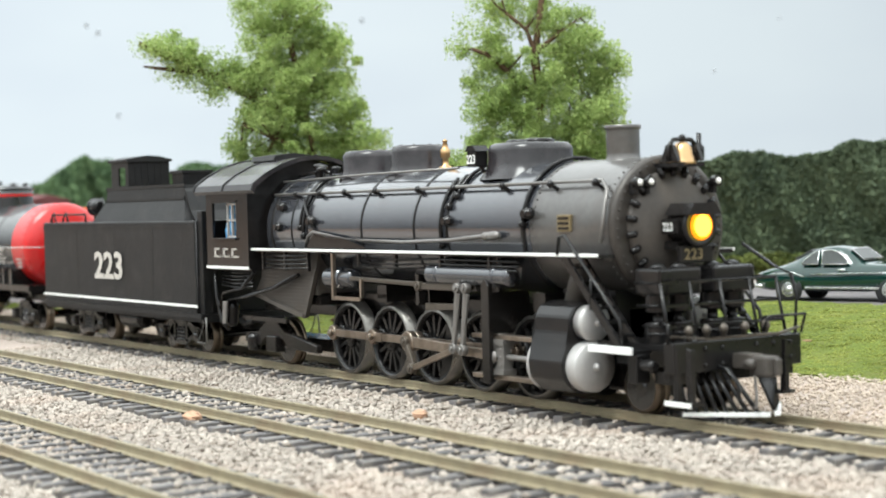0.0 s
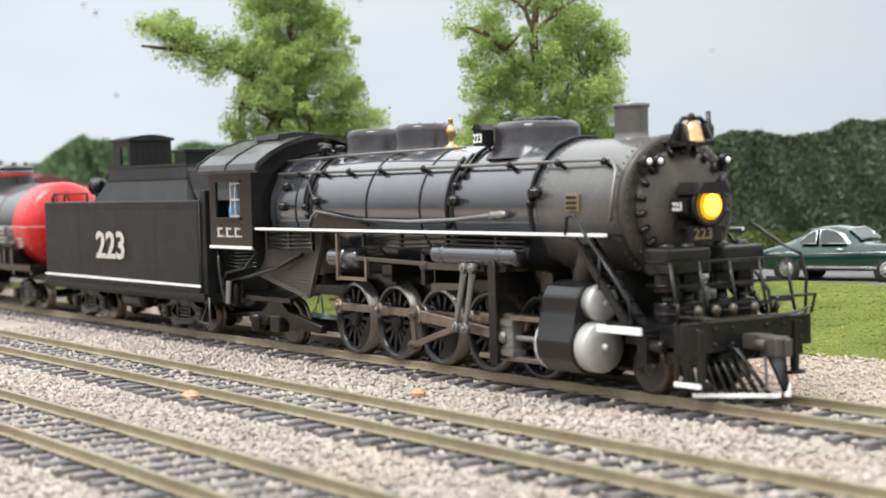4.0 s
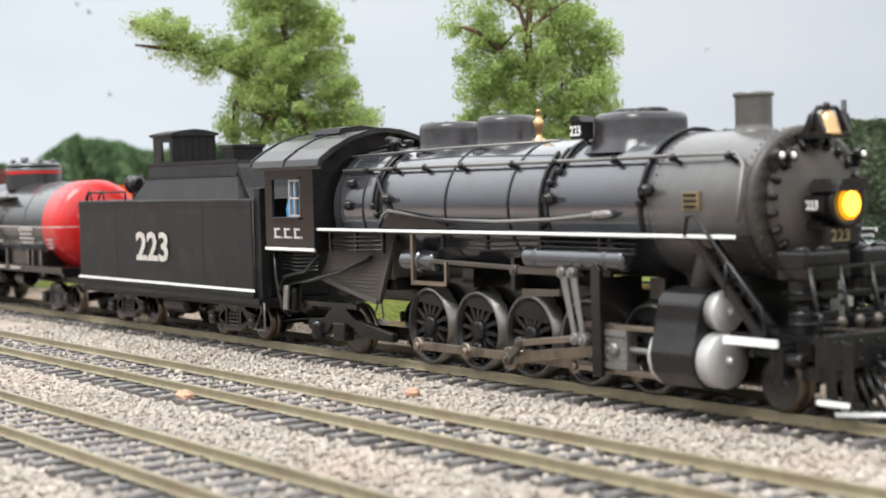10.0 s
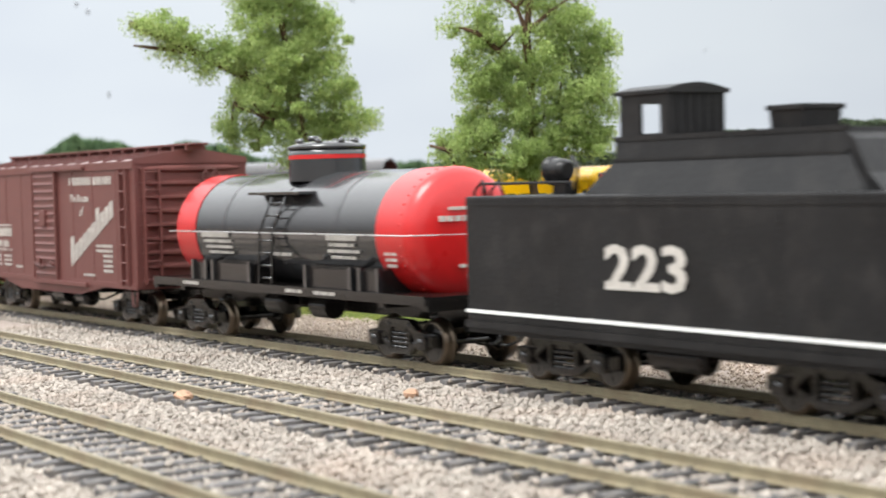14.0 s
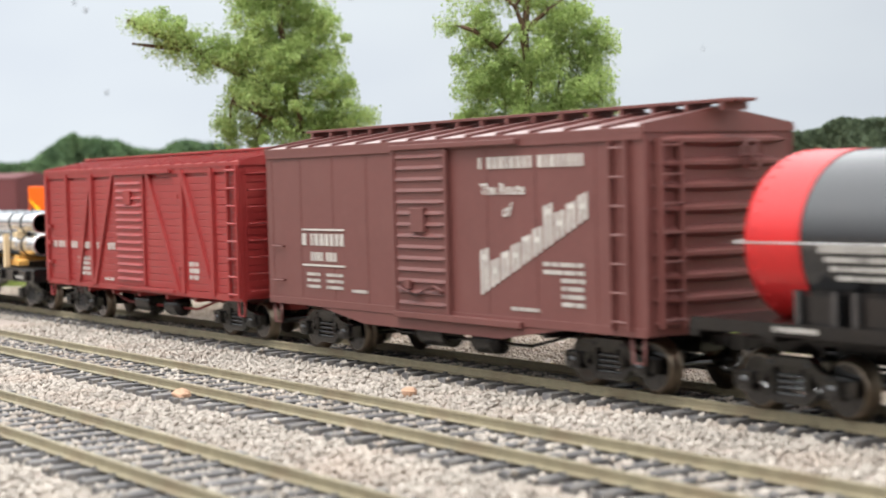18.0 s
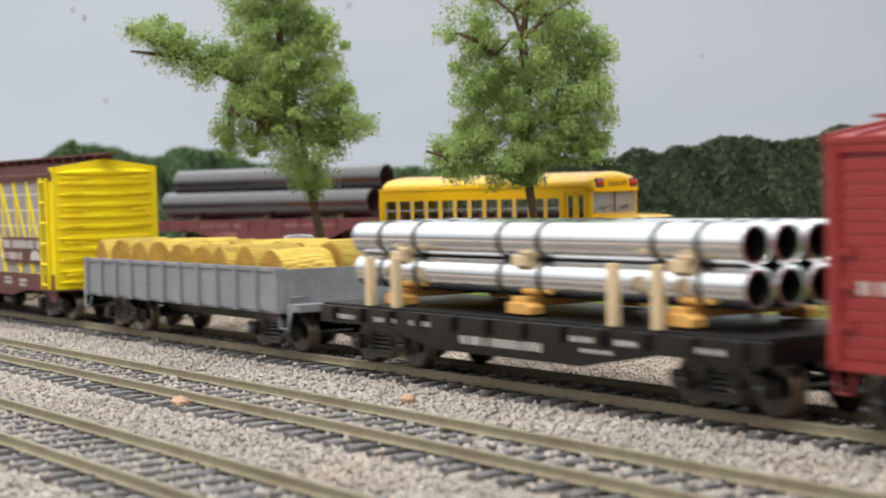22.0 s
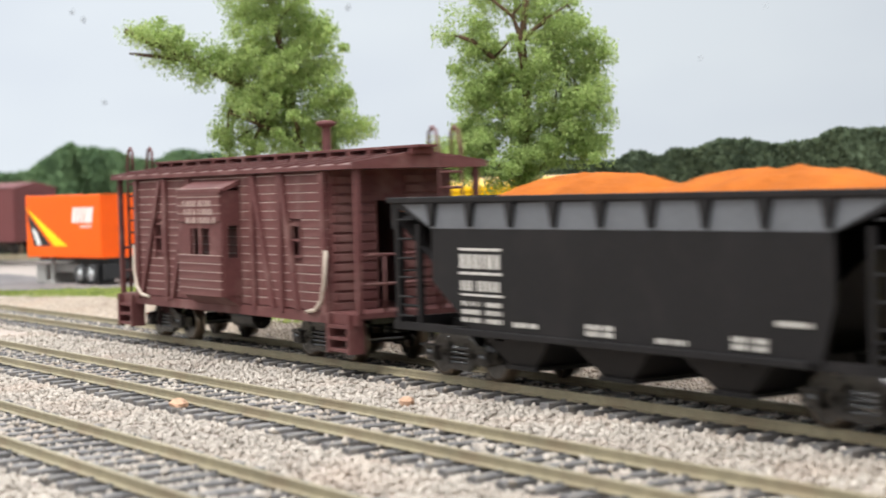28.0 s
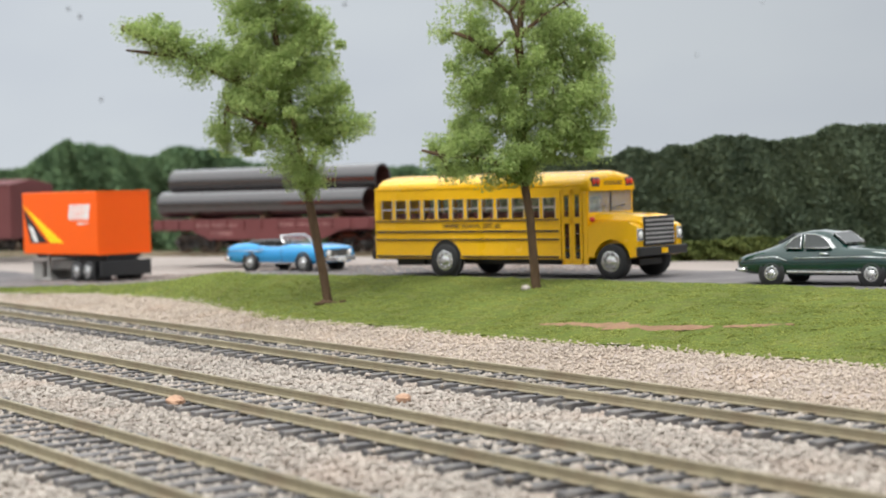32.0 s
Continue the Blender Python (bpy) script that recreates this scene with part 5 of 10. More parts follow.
# ---- black hopper with an orange load
def ore_hopper():
    car = thing("hopper_car", "black open hopper car with grey upper slope band and white lettering", "hopper car", (-1232, 0, 0))
    H = 72.0
    bm = B()
    for s in (-1, 1):
        prism(bm, [(-H, 36.6), (H, 36.6), (55, 31.0), (55, 20.5), (52, 11), (-42, 11), (-56, 20.5), (-56, 31.0)], "y", s * 17.0 - 0.3, s * 17.0 + 0.3)
        box(bm, -H, H, s * 17.2 - 0.9, s * 17.2 + 0.9, 36.4, 37.6, bev=0.15)
        box(bm, -50, 50, s * 17.2 - 0.8, s * 17.2 + 0.8, 10.2, 11.4, bev=0.1)
        box(bm, min(s * H, s * H - s), max(s * H, s * H - s), -17, 17, 31, 37.6)
    for s in (-1, 1):
        v = [bm.verts.new(p) for p in ((s * 71.4, -16.9, 34), (s * 71.4, 16.9, 34), (s * 34, 16.9, 9.5), (s * 34, -16.9, 9.5))]
        bm.faces.new(v)
    pieces("body", "body_plate", bm, M_HOPPER, car)
    bm = B()
    for s in (-1, 1):
        prism(bm, [(-67, 36.2), (67, 36.2), (55, 31.2), (-56, 31.2)], "y", s * 17.3 - 0.06, s * 17.3 + 0.06)
    part("upper_band", bm, M_HOPPERBAND, car, "dull blue-grey upper band")
    gs = B()
    prism(gs, [(-1.5, 36.4), (1.5, 36.4), (0.3, 31.6), (-0.3, 31.6)], "y", -0.9, 0.3)
    GS = finish("gusset", gs, M_HOPPER)
    for s in (-1, 1):
        for k in range(9):
            p = new("gusset", GS)
            p.parent = car
            p.matrix_basis = Matrix.Translation(((-55 + k * 13.7) * U, s * 17.4 * U, 0)) @ Matrix.Rotation(0 if s < 0 else math.pi, 4, "Z")
        bm = B()
        ladder(bm, s * 66, -16.9, 13, 33, 5, 6, out=-0.5, stiles=False)
        pieces("ladder", "rung", bm, M_HOPPER, car)
        bm = B()
        for q in (-1, 1):
            box(bm, s * 70 - 0.7, s * 70 + 0.7, q * 16.4 - 0.7, q * 16.4 + 0.7, 10.4, 36)
            box(bm, s * 62 - 0.6, s * 62 + 0.6, q * 16.4 - 0.6, q * 16.4 + 0.6, 10.4, 32)
            tube(bm, [(s * 70, q * 16.4, 15), (s * 62, q * 16.4, 15)], 0.35)
            tube(bm, [(s * 71.5, q * 15, 22), (s * 73, q * 15, 22), (s * 73, q * 10, 22), (s * 71.5, q * 10, 22)], 0.25)
        box(bm, s * H - 0.9 if s > 0 else -H, s * H if s > 0 else -H + 0.9, -16.6, 16.6, 9.8, 12.4)
        box(bm, min(s * 45, s * H), max(s * 45, s * H), -3, 3, 8.2, 11.4)
        for q in (-1, 1):
            box(bm, min(s * 45, s * H), max(s * 45, s * H), q * 16.4 - 0.6, q * 16.4 + 0.6, 10.0, 11.6)
        part("end_frame", bm, M_HOPPER, car)
    for x in (-30, -1, 29):
        bm = B()
        v0 = [bm.verts.new(p) for p in ((x - 12, -16, 11), (x + 12, -16, 11), (x + 12, 16, 11), (x - 12, 16, 11))]
        v1 = [bm.verts.new(p) for p in ((x - 4, -14, 4.6), (x + 4, -14, 4.6), (x + 4, 14, 4.6), (x - 4, 14, 4.6))]
        skin(bm, v0, v1, smooth=False)
        bm.faces.new(v1)
        box(bm, x - 5, x + 5, -14.5, 14.5, 4.0, 4.8)
        part("hopper_bay", bm, M_HOPPER, car)
    bm = B()
    y = -17.36
    bars(bm, [(-46, -31.5, 26.9, 27.4), (-46, -31.5, 22.2, 22.7), (-45.6, -31.2, 18.0, 18.4)], y)
    words(bm, -45.6, -32, 23.4, 26.2, y, 130)
    words(bm, -45.4, -32, 19.0, 21.0, y, 131)
    for k in range(3):
        words(bm, -45.4, -39, 16.0 - k * 1.6, 16.9 - k * 1.6, y, 132 + k)
        words(bm, -37, -31.4, 16.0 - k * 1.6, 16.9 - k * 1.6, y, 136 + k)
    for x, z in ((-24, 12.6), (-1.6, 13.4), (-1.6, 12.2), (17.6, 12.0), (36.5, 13.4), (36.5, 12.2), (46.5, 16.4)):
        words(bm, x - 4, x + 4, z, z + 0.9, y, int(140 + x))
    part("lettering", bm, M_CREAM, car, "white painted lettering")
    for s in (-1, 1):
        truck(car, s * 55, (23.4, 30.6))
        coupler(car, s * (H - 0.5), s)
    TRAIN.append(car)
    r = np.random.default_rng(21)
    xs, ys = np.linspace(-70, 70, 71), np.linspace(-16.2, 16.2, 18)
    X, Y = np.meshgrid(xs, ys, indexing="ij")
    Z = 34.8 + (1 - (Y / 16.4) ** 2) * (5.8 * np.exp(-((X + 24) / 21) ** 4) + 5.4 * np.exp(-((X - 27) / 25) ** 4) + 0.8) + r.normal(0, 0.24, X.shape)
    i = np.arange(70)[:, None] * 18 + np.arange(17)[None]
    me = quick_mesh("ore_load", np.stack([X, Y, Z], -1).reshape(-1, 3), np.stack([i, i + 18, i + 19, i + 1], -1).reshape(-1, 4), [M_ORE])
    me.shade_smooth()
    ob = tagged(new("ore_load", me), "two heaped mounds of fine orange ore in the hopper", "ore", kind="stuff")
    ob.location = (-1232 * U, 0, 0)
    TRAIN.append(ob)


# ---- wooden caboose with a bay window
def bay_caboose():
    car = thing("caboose", "weathered brown wooden caboose with bay window and end platforms", "caboose", (-1387, 0, 0))
    H = 54.0
    bm = B()
    for s in (-1, 1):
        y0, y1 = s * 15.6 - 0.4, s * 15.6 + 0.4
        wins = ((-41.2, -36.6), (36.8, 41.8))
        x = -H
        for a, b in wins:
            box(bm, x, a, y0, y1, 12, 44)
            box(bm, a, b, y0, y1, 12, 24.6)
            box(bm, a, b, y0, y1, 31.6, 44)
            x = b
        box(bm, x, H, y0, y1, 12, 44)
    for s in (-1, 1):
        box(bm, s * H - 0.4, s * H + 0.4, -15.6, -3.5, 12, 44)
        box(bm, s * H - 0.4, s * H + 0.4, 3.5, 15.6, 12, 44)
        box(bm, s * H - 0.4, s * H + 0.4, -3.5, 3.5, 37, 44)
    box(bm, -H, H, -15.6, 15.6, 11, 12)
    part("body", bm, M_CABOOSE, car)
    pl = B()
    box(pl, -H + 0.2, H - 0.2, -0.3, 0.3, -0.92, 0.92, bev=0.12)
    box(pl, -H + 0.4, H - 0.4, -0.33, 0.33, 0.88, 1.08, mi=1)
    short = B()
    box(short, -1, 1, -0.3, 0.3, -0.92, 0.92, bev=0.1)
    box(short, -1, 1, -0.33, 0.33, 0.88, 1.08, mi=1)
    PL, SH = finish("plank", pl, [M_CABOOSE, M_CABOOSE_EDGE]), finish("plank", short, [M_CABOOSE, M_CABOOSE_EDGE])
    for s in (-1, 1):
        for k in range(15):
            z = 13.2 + k * 2.08
            if 23.5 < z < 32.8:
                for a, b in ((-53.8, -41.4), (-36.4, 36.6), (42.0, 53.8)):
                    p = new("plank", SH)
                    p.parent = car
                    p.matrix_basis = Matrix.Translation(((a + b) / 2 * U, s * 16.2 * U, z * U)) @ Matrix.Diagonal(((b - a) / 2, 1, 1, 1))
            else:
                p = new("plank", PL)
                p.parent = car
                p.location = (0, s * 16.2 * U, z * U)
        for xa in (-52.8, -33.6, 18.0, 36.2 - 4, 53):
            bm = B()
            box(bm, xa - 1.0, xa + 1.0, s * 16.9 - 0.5, s * 16.9 + 0.5, 11.2, 43.8)
            part("post", bm, M_CABOOSE, car)
        for xt, xb in ((-36.5, -50.6), (-18.0, -30.3), (18.4, 27.5), (33, 40)):
            bm = B()
            prism(bm, [(xt - 1.0, 43.6), (xt + 1.0, 43.6), (xb + 1.0, 12.0), (xb - 1.0, 12.0)], "y", s * 16.9 - 0.45, s * 16.9 + 0.45)
            part("brace", bm, M_CABOOSE, car)
        bm = B()
        box(bm, -H - 13, H + 13, s * 16.3 - 0.6, s * 16.3 + 0.6, 9.6, 12.0)
        part("side_sill", bm, M_CABOOSE, car)
        for a, b in ((-41.2, -36.6), (36.8, 41.8)):
            bm = B()
            for x in (a, b):
                box(bm, x - 0.4, x + 0.4, s * 16.3 - 0.5, s * 16.3 + 0.5, 24.2, 32)
            for z in (24.4, 31.8, 28.2):
                box(bm, a, b, s * 16.2 - 0.4, s * 16.2 + 0.4, z - 0.3, z + 0.3)
            part("window_frame", bm, M_CABOOSE, car)
        # bay
        yb = s * 21.2
        bm = B()
        xl, xr = -14.8, 10.2
        for a, b, z0, z1 in ((xl, xr, 14.2, 24.2), (xl, xr, 30.9, 40.2), (xl, -8.0, 24.2, 30.9), (-3.1, -1.9, 24.2, 30.9), (3.1, xr, 24.2, 30.9)):
            box(bm, a, b, yb - 0.35, yb + 0.35, z0, z1)
        for x in (xl, xr):
            ya, yc = sorted((s * 16, yb))
            for a, b, z0, z1 in ((ya, yc, 14.2, 23.6), (ya, yc, 31.6, 40.2), (ya, ya + 1.3, 23.6, 31.6), (yc - 1.3, yc, 23.6, 31.6)):
                box(bm, x - 0.35, x + 0.35, a, b, z0, z1)
        prism(bm, [(s * 16, 10.9), (yb, 14.2), (s * 16, 14.2)], "x", xl, xr)
        bay = pieces("bay_window", "bay_panel", bm, M_CABOOSE, car)
        for k in range(13):
            z = 14.9 + k * 2.08
            if 23.4 < z < 31.6:
                continue
            p = new("plank", SH)
            p.parent = bay
            p.matrix_basis = Matrix.Translation(((xl + xr) / 2 * U, (yb + s * 0.5) * U, z * U)) @ Matrix.Diagonal(((xr - xl) / 2 - 0.1, 1, 1, 1))
        bm = B()
        prism(bm, [(s * 15.8, 43.2), (yb + s * 0.9, 40.4), (yb + s * 0.9, 39.8), (s * 15.8, 41.6)], "x", xl - 0.8, xr + 0.8)
        part("bay_roof", bm, M_CABOOSE, bay)
        if s < 0:
            bm = B()
            for k in range(3):
                words(bm, -11 + k, -3, 36.4 - k * 2.1, 37.9 - k * 2.1, yb - 0.82, 150 + k)
                words(bm, -1.6, 6 + k, 36.4 - k * 2.1, 37.9 - k * 2.1, yb - 0.82, 155 + k)
            part("lettering", bm, M_CABOOSE_EDGE, bay, "faded white lettering")
        bm = B()
        for sx in (-1, 1):
            tube(bm, [(sx * 54.4, s * 17.2, 26), (sx * 54.2, s * 17.6, 19), (sx * 52.5, s * 17.6, 14.5), (sx * 49.5, s * 17.6, 12.4), (sx * 45.0, s * 17.2, 11.8)], 0.46, n=8)
        pieces("handrail", "handrail", bm, M_HANDRAIL, car, "pale worn curved handrail")
    # roof with walkway
    peaked_roof(car, 68.5, 17.9, 45.0, 47.5, M_CABOOSE, 7.8, M_CABROOF)
    running_board(car, 72, 49.2, M_CABOOSE, 3.2)
    bm = B()
    lathe(bm, (18.6, 4, 46), (0, 0, 1), [(1.2, 0), (1.2, 9.2), (2.5, 9.8), (2.5, 10.6), (1.2, 11.0)], 14)
    part("stove_pipe", bm, M_CABOOSE, car)
    EB = B()
    box(EB, -0.35, 0.35, -5.5, 5.5, -0.8, 0.8, bev=0.1)
    EB = finish("end_board", EB, M_CABOOSE)
    for s in (-1, 1):
        bm = B()
        box(bm, min(s * H, s * 67), max(s * H, s * 67), -16, 16, 11.0, 12.2)
        for q in (-1, 1):
            for k in range(3):
                box(bm, s * 60.5 - 4.2, s * 60.5 + 4.2, q * 16.2 - 1.8, q * 16.2 + 1.8, 3.6 + k * 2.6, 4.3 + k * 2.6)
            for x in (s * 56.0, s * 65.0):
                prism(bm, [(x - 0.5, 3.2), (x + 0.5, 3.2), (x + 0.5, 12), (x - 0.5, 12)], "y", q * 16.2 - 2.0, q * 16.2 + 2.0)
        plat = pieces("end_platform", "step_tread", bm, M_CABOOSE, car)
        bm = B()
        for yy in (-15.6, -9, -5, 5, 9, 15.6):
            tube(bm, [(s * 66.4, yy, 12), (s * 66.4, yy, 25)], 0.4)
        for z in (18.5, 25):
            tube(bm, [(s * 66.4, -15.6, z), (s * 66.4, 15.6, z)], 0.4)
        for q in (-1, 1):
            box(bm, s * 66.6 - 0.6, s * 66.6 + 0.6, q * 15.8 - 0.6, q * 15.8 + 0.6, 12, 44.4)
        pieces("end_railing", "railing_bar", bm, M_CABOOSE, car)
        bm = B()
        yl = -8 if s < 0 else 8
        for q in (-3, 3):
            e = 72.5 if s < 0 else 68.2
            tube(bm, [(s * e, yl + q, 12), (s * e, yl + q, 47.5), (s * (e - 1.2), yl + q, 52.4), (s * (e - 2.6), yl + q, 53.4), (s * (e - 4), yl + q, 52), (s * (e - 4), yl + q, 47)], 0.42)
        for k in range(10):
            tube(bm, [(s * e, yl - 3, 15 + k * 3.5), (s * e, yl + 3, 15 + k * 3.5)], 0.36)
        part("roof_ladder", bm, M_CABOOSE, car, "curved iron roof ladder")
        for k in range(14):
            for q in (-9.5, 9.5):
                p = new("end_board", EB)
                p.parent = car
                p.location = (s * (H + 0.5) * U, q * U, (13.2 + k * 2.2) * U)
        brake_wheel(car, s * 67.2, 8, 27.5, M_CABOOSE, s)
        truck(car, 41 if s > 0 else -46, (26.0, 32.0))
        coupler(car, s * 67, s)
    bm = B()
    box(bm, -50, 50, -3, 3, 8.2, 11.4)
    box(bm, -20, 20, -15.5, 15.5, 9.6, 11.0)
    cyl(bm, (-6, -9, 8.0), (6, -9, 8.0), 2.8, n=16)
    part("underframe", bm, M_UNDER, car)
    TRAIN.append(car)


M_LINING = surface("pale_inner_boards", (0.6, 0.57, 0.52), 0.8, var=0.15, bump=0.05)
M_DOORTXT = surface("faded_door_lettering", (0.34, 0.22, 0.02), 0.7, var=0.15, bump=0)
M_SHRUB = leafy("shrub_leaf", (0.04, 0.062, 0.016), (0.12, 0.14, 0.036), 0.9)
M_FLECK = surface("grey_fleck", (0.3, 0.32, 0.34), 0.9, var=0.1, bump=0)
M_GLASSDARK = surface("dark_car_glass", (0.075, 0.08, 0.08), 0.2, var=0.2, bump=0, spec=0.12)
M_TOPBOOT = surface("folded_cloth_top", (0.05, 0.05, 0.052), 0.8, var=0.2, bump=0.2)
M_LOTGREY = surface("dusty_grey", (0.3, 0.29, 0.27), 0.7, var=0.15, bump=0.05)
M_FADED = surface("faded_lettering", (0.3, 0.16, 0.15), 0.7, var=0.2, bump=0)
M_WORNROOF = surface("worn_silver_roof", (0.42, 0.33, 0.32), 0.5, 0.2, var=0.3, fine=600, coarse=120, bump=0.05, spot=(0.2, 0.1, 0.09), spot_amt=0.7)
M_OXIDEWORN = surface("pale_oxide_roof", (0.34, 0.06, 0.05), 0.5, var=0.2, bump=0.05)
M_HOPPERBAND = surface("hopper_upper_band", (0.1, 0.105, 0.115), 0.5, var=0.15, bump=0.04)
M_HANDRAIL = surface("pale_handrail", (0.5, 0.42, 0.34), 0.6, var=0.2, bump=0.02)
tank_car()
steel_boxcar()
braced_boxcar()
pipe_flat()
bale_gondola()
stock_car()
ore_hopper()
bay_caboose()


# ---------------------------------------------------------------- steam locomotive, third driving axle at x = 0
WHEEL_R, CRANK, MAIN_ROD = 8.3, 4.3, 34.5
PHASE = radians(154)
MOVING = []  # rods and gear: object, function of the crank angle that gives its pose
LOCO = thing("steam_locomotive", "black ten-coupled steam locomotive with lit orange headlight and white trim", "locomotive")


def driver_meshes(main=False):
    """The pieces of one pair of drivers: axle, and for each side tyre, spoked centre, counterweight and crank pin."""
    bm = B()
    cyl(bm, (0, -8, 0), (0, 8, 0), 1.2, n=12)
    axle, rest = finish("driving_wheelset", bm, M_LOCO), []
    R = WHEEL_R
    for s, ph in ((-1, PHASE), (1, PHASE - math.pi / 2)):
        bm = B()
        lathe(bm, (0, s * 7.1, 0), (0, s, 0), [(R - 1.5, 0), (R + 0.6, 0), (R + 0.6, 0.35), (R, 0.75), (R - 0.08, 2.55), (R - 0.75, 2.6)], 48, caps=False)
        rest.append(("tyre", finish("tyre", bm, M_TYREDARK)))
        bm = B()
        lathe(bm, (0, s * 7.2, 0), (0, s, 0), [(R - 1.5, 0.2), (R - 1.5, 2.1), (R - 0.75, 2.5)], 48, caps=False)
        lathe(bm, (0, s * 7.2, 0), (0, s, 0), [(2.2, 0), (2.2, 2.4), (1.5, 2.7)], 20)
        p = (CRANK * math.cos(ph), s * 8.0, CRANK * math.sin(ph))
        lathe(bm, p, (0, s, 0), [(1.9, 0), (1.9, 1.5), (1.4, 1.8)], 16)
        rest.append(("wheel_centre", finish("wheel_centre", bm, M_LOCO)))
        sp, v = B(), []
        for rr, w, t in ((1.8, 0.5, 0.8), (R - 1.3, 0.36, 0.55)):
            v.append([sp.verts.new((rr, s * (8.4 + e * t), q * w)) for q, e in ((-1, -1), (1, -1), (1, 1), (-1, 1))])
        skin(sp, v[0], v[1], 0, False)
        spoke = finish("spoke", sp, M_LOCO)
        for k in range(14):
            rest.append(("spoke", spoke, ph + 2 * math.pi * (k + 0.5) / 14))
        bm = B()
        a0, sp = ph + math.pi, radians(62 if main else 50)
        prism(bm, [((R - 1.4) * math.cos(a0 - sp + 2 * sp * k / 12), (R - 1.4) * math.sin(a0 - sp + 2 * sp * k / 12)) for k in range(13)], "y", s * 7.7, s * 9.3)
        rest.append(("counterweight", finish("counterweight", bm, M_LOCO)))
        bm = B()
        lathe(bm, (p[0], s * 9.6, p[2]), (0, s, 0), [(0.85, 0), (0.85, 3.2), (0.4, 3.3)], 12)
        rest.append(("crank_pin", finish("crank_pin", bm, M_ROD)))
    return axle, rest


def rod_bar(bm, x0, x1, z0, z1, h0, h1, y, t=0.55, mi=0):
    """A forged rod with fluted sides between two eyes."""
    d = Vector((x1 - x0, z1 - z0)).normalized()
    n = Vector((-d.y, d.x))
    prism(bm, [(x0 - n.x * h0, z0 - n.y * h0), (x1 - n.x * h1, z1 - n.y * h1), (x1 + n.x * h1, z1 + n.y * h1), (x0 + n.x * h0, z0 + n.y * h0)], "y", y - t, y + t, mi=mi, bev=0.12)


def eye(bm, x, z, r, y, t=0.7, mi=0):
    lathe(bm, (x, y - t, z), (0, 1, 0), [(r * 0.9, 0), (r, 0.15), (r, 2 * t - 0.15), (r * 0.9, 2 * t)], 18, mi)
    lathe(bm, (x, y - t - 0.35, z), (0, 1, 0), [(r * 0.45, 0), (r * 0.5, 0.4)], 12, mi)


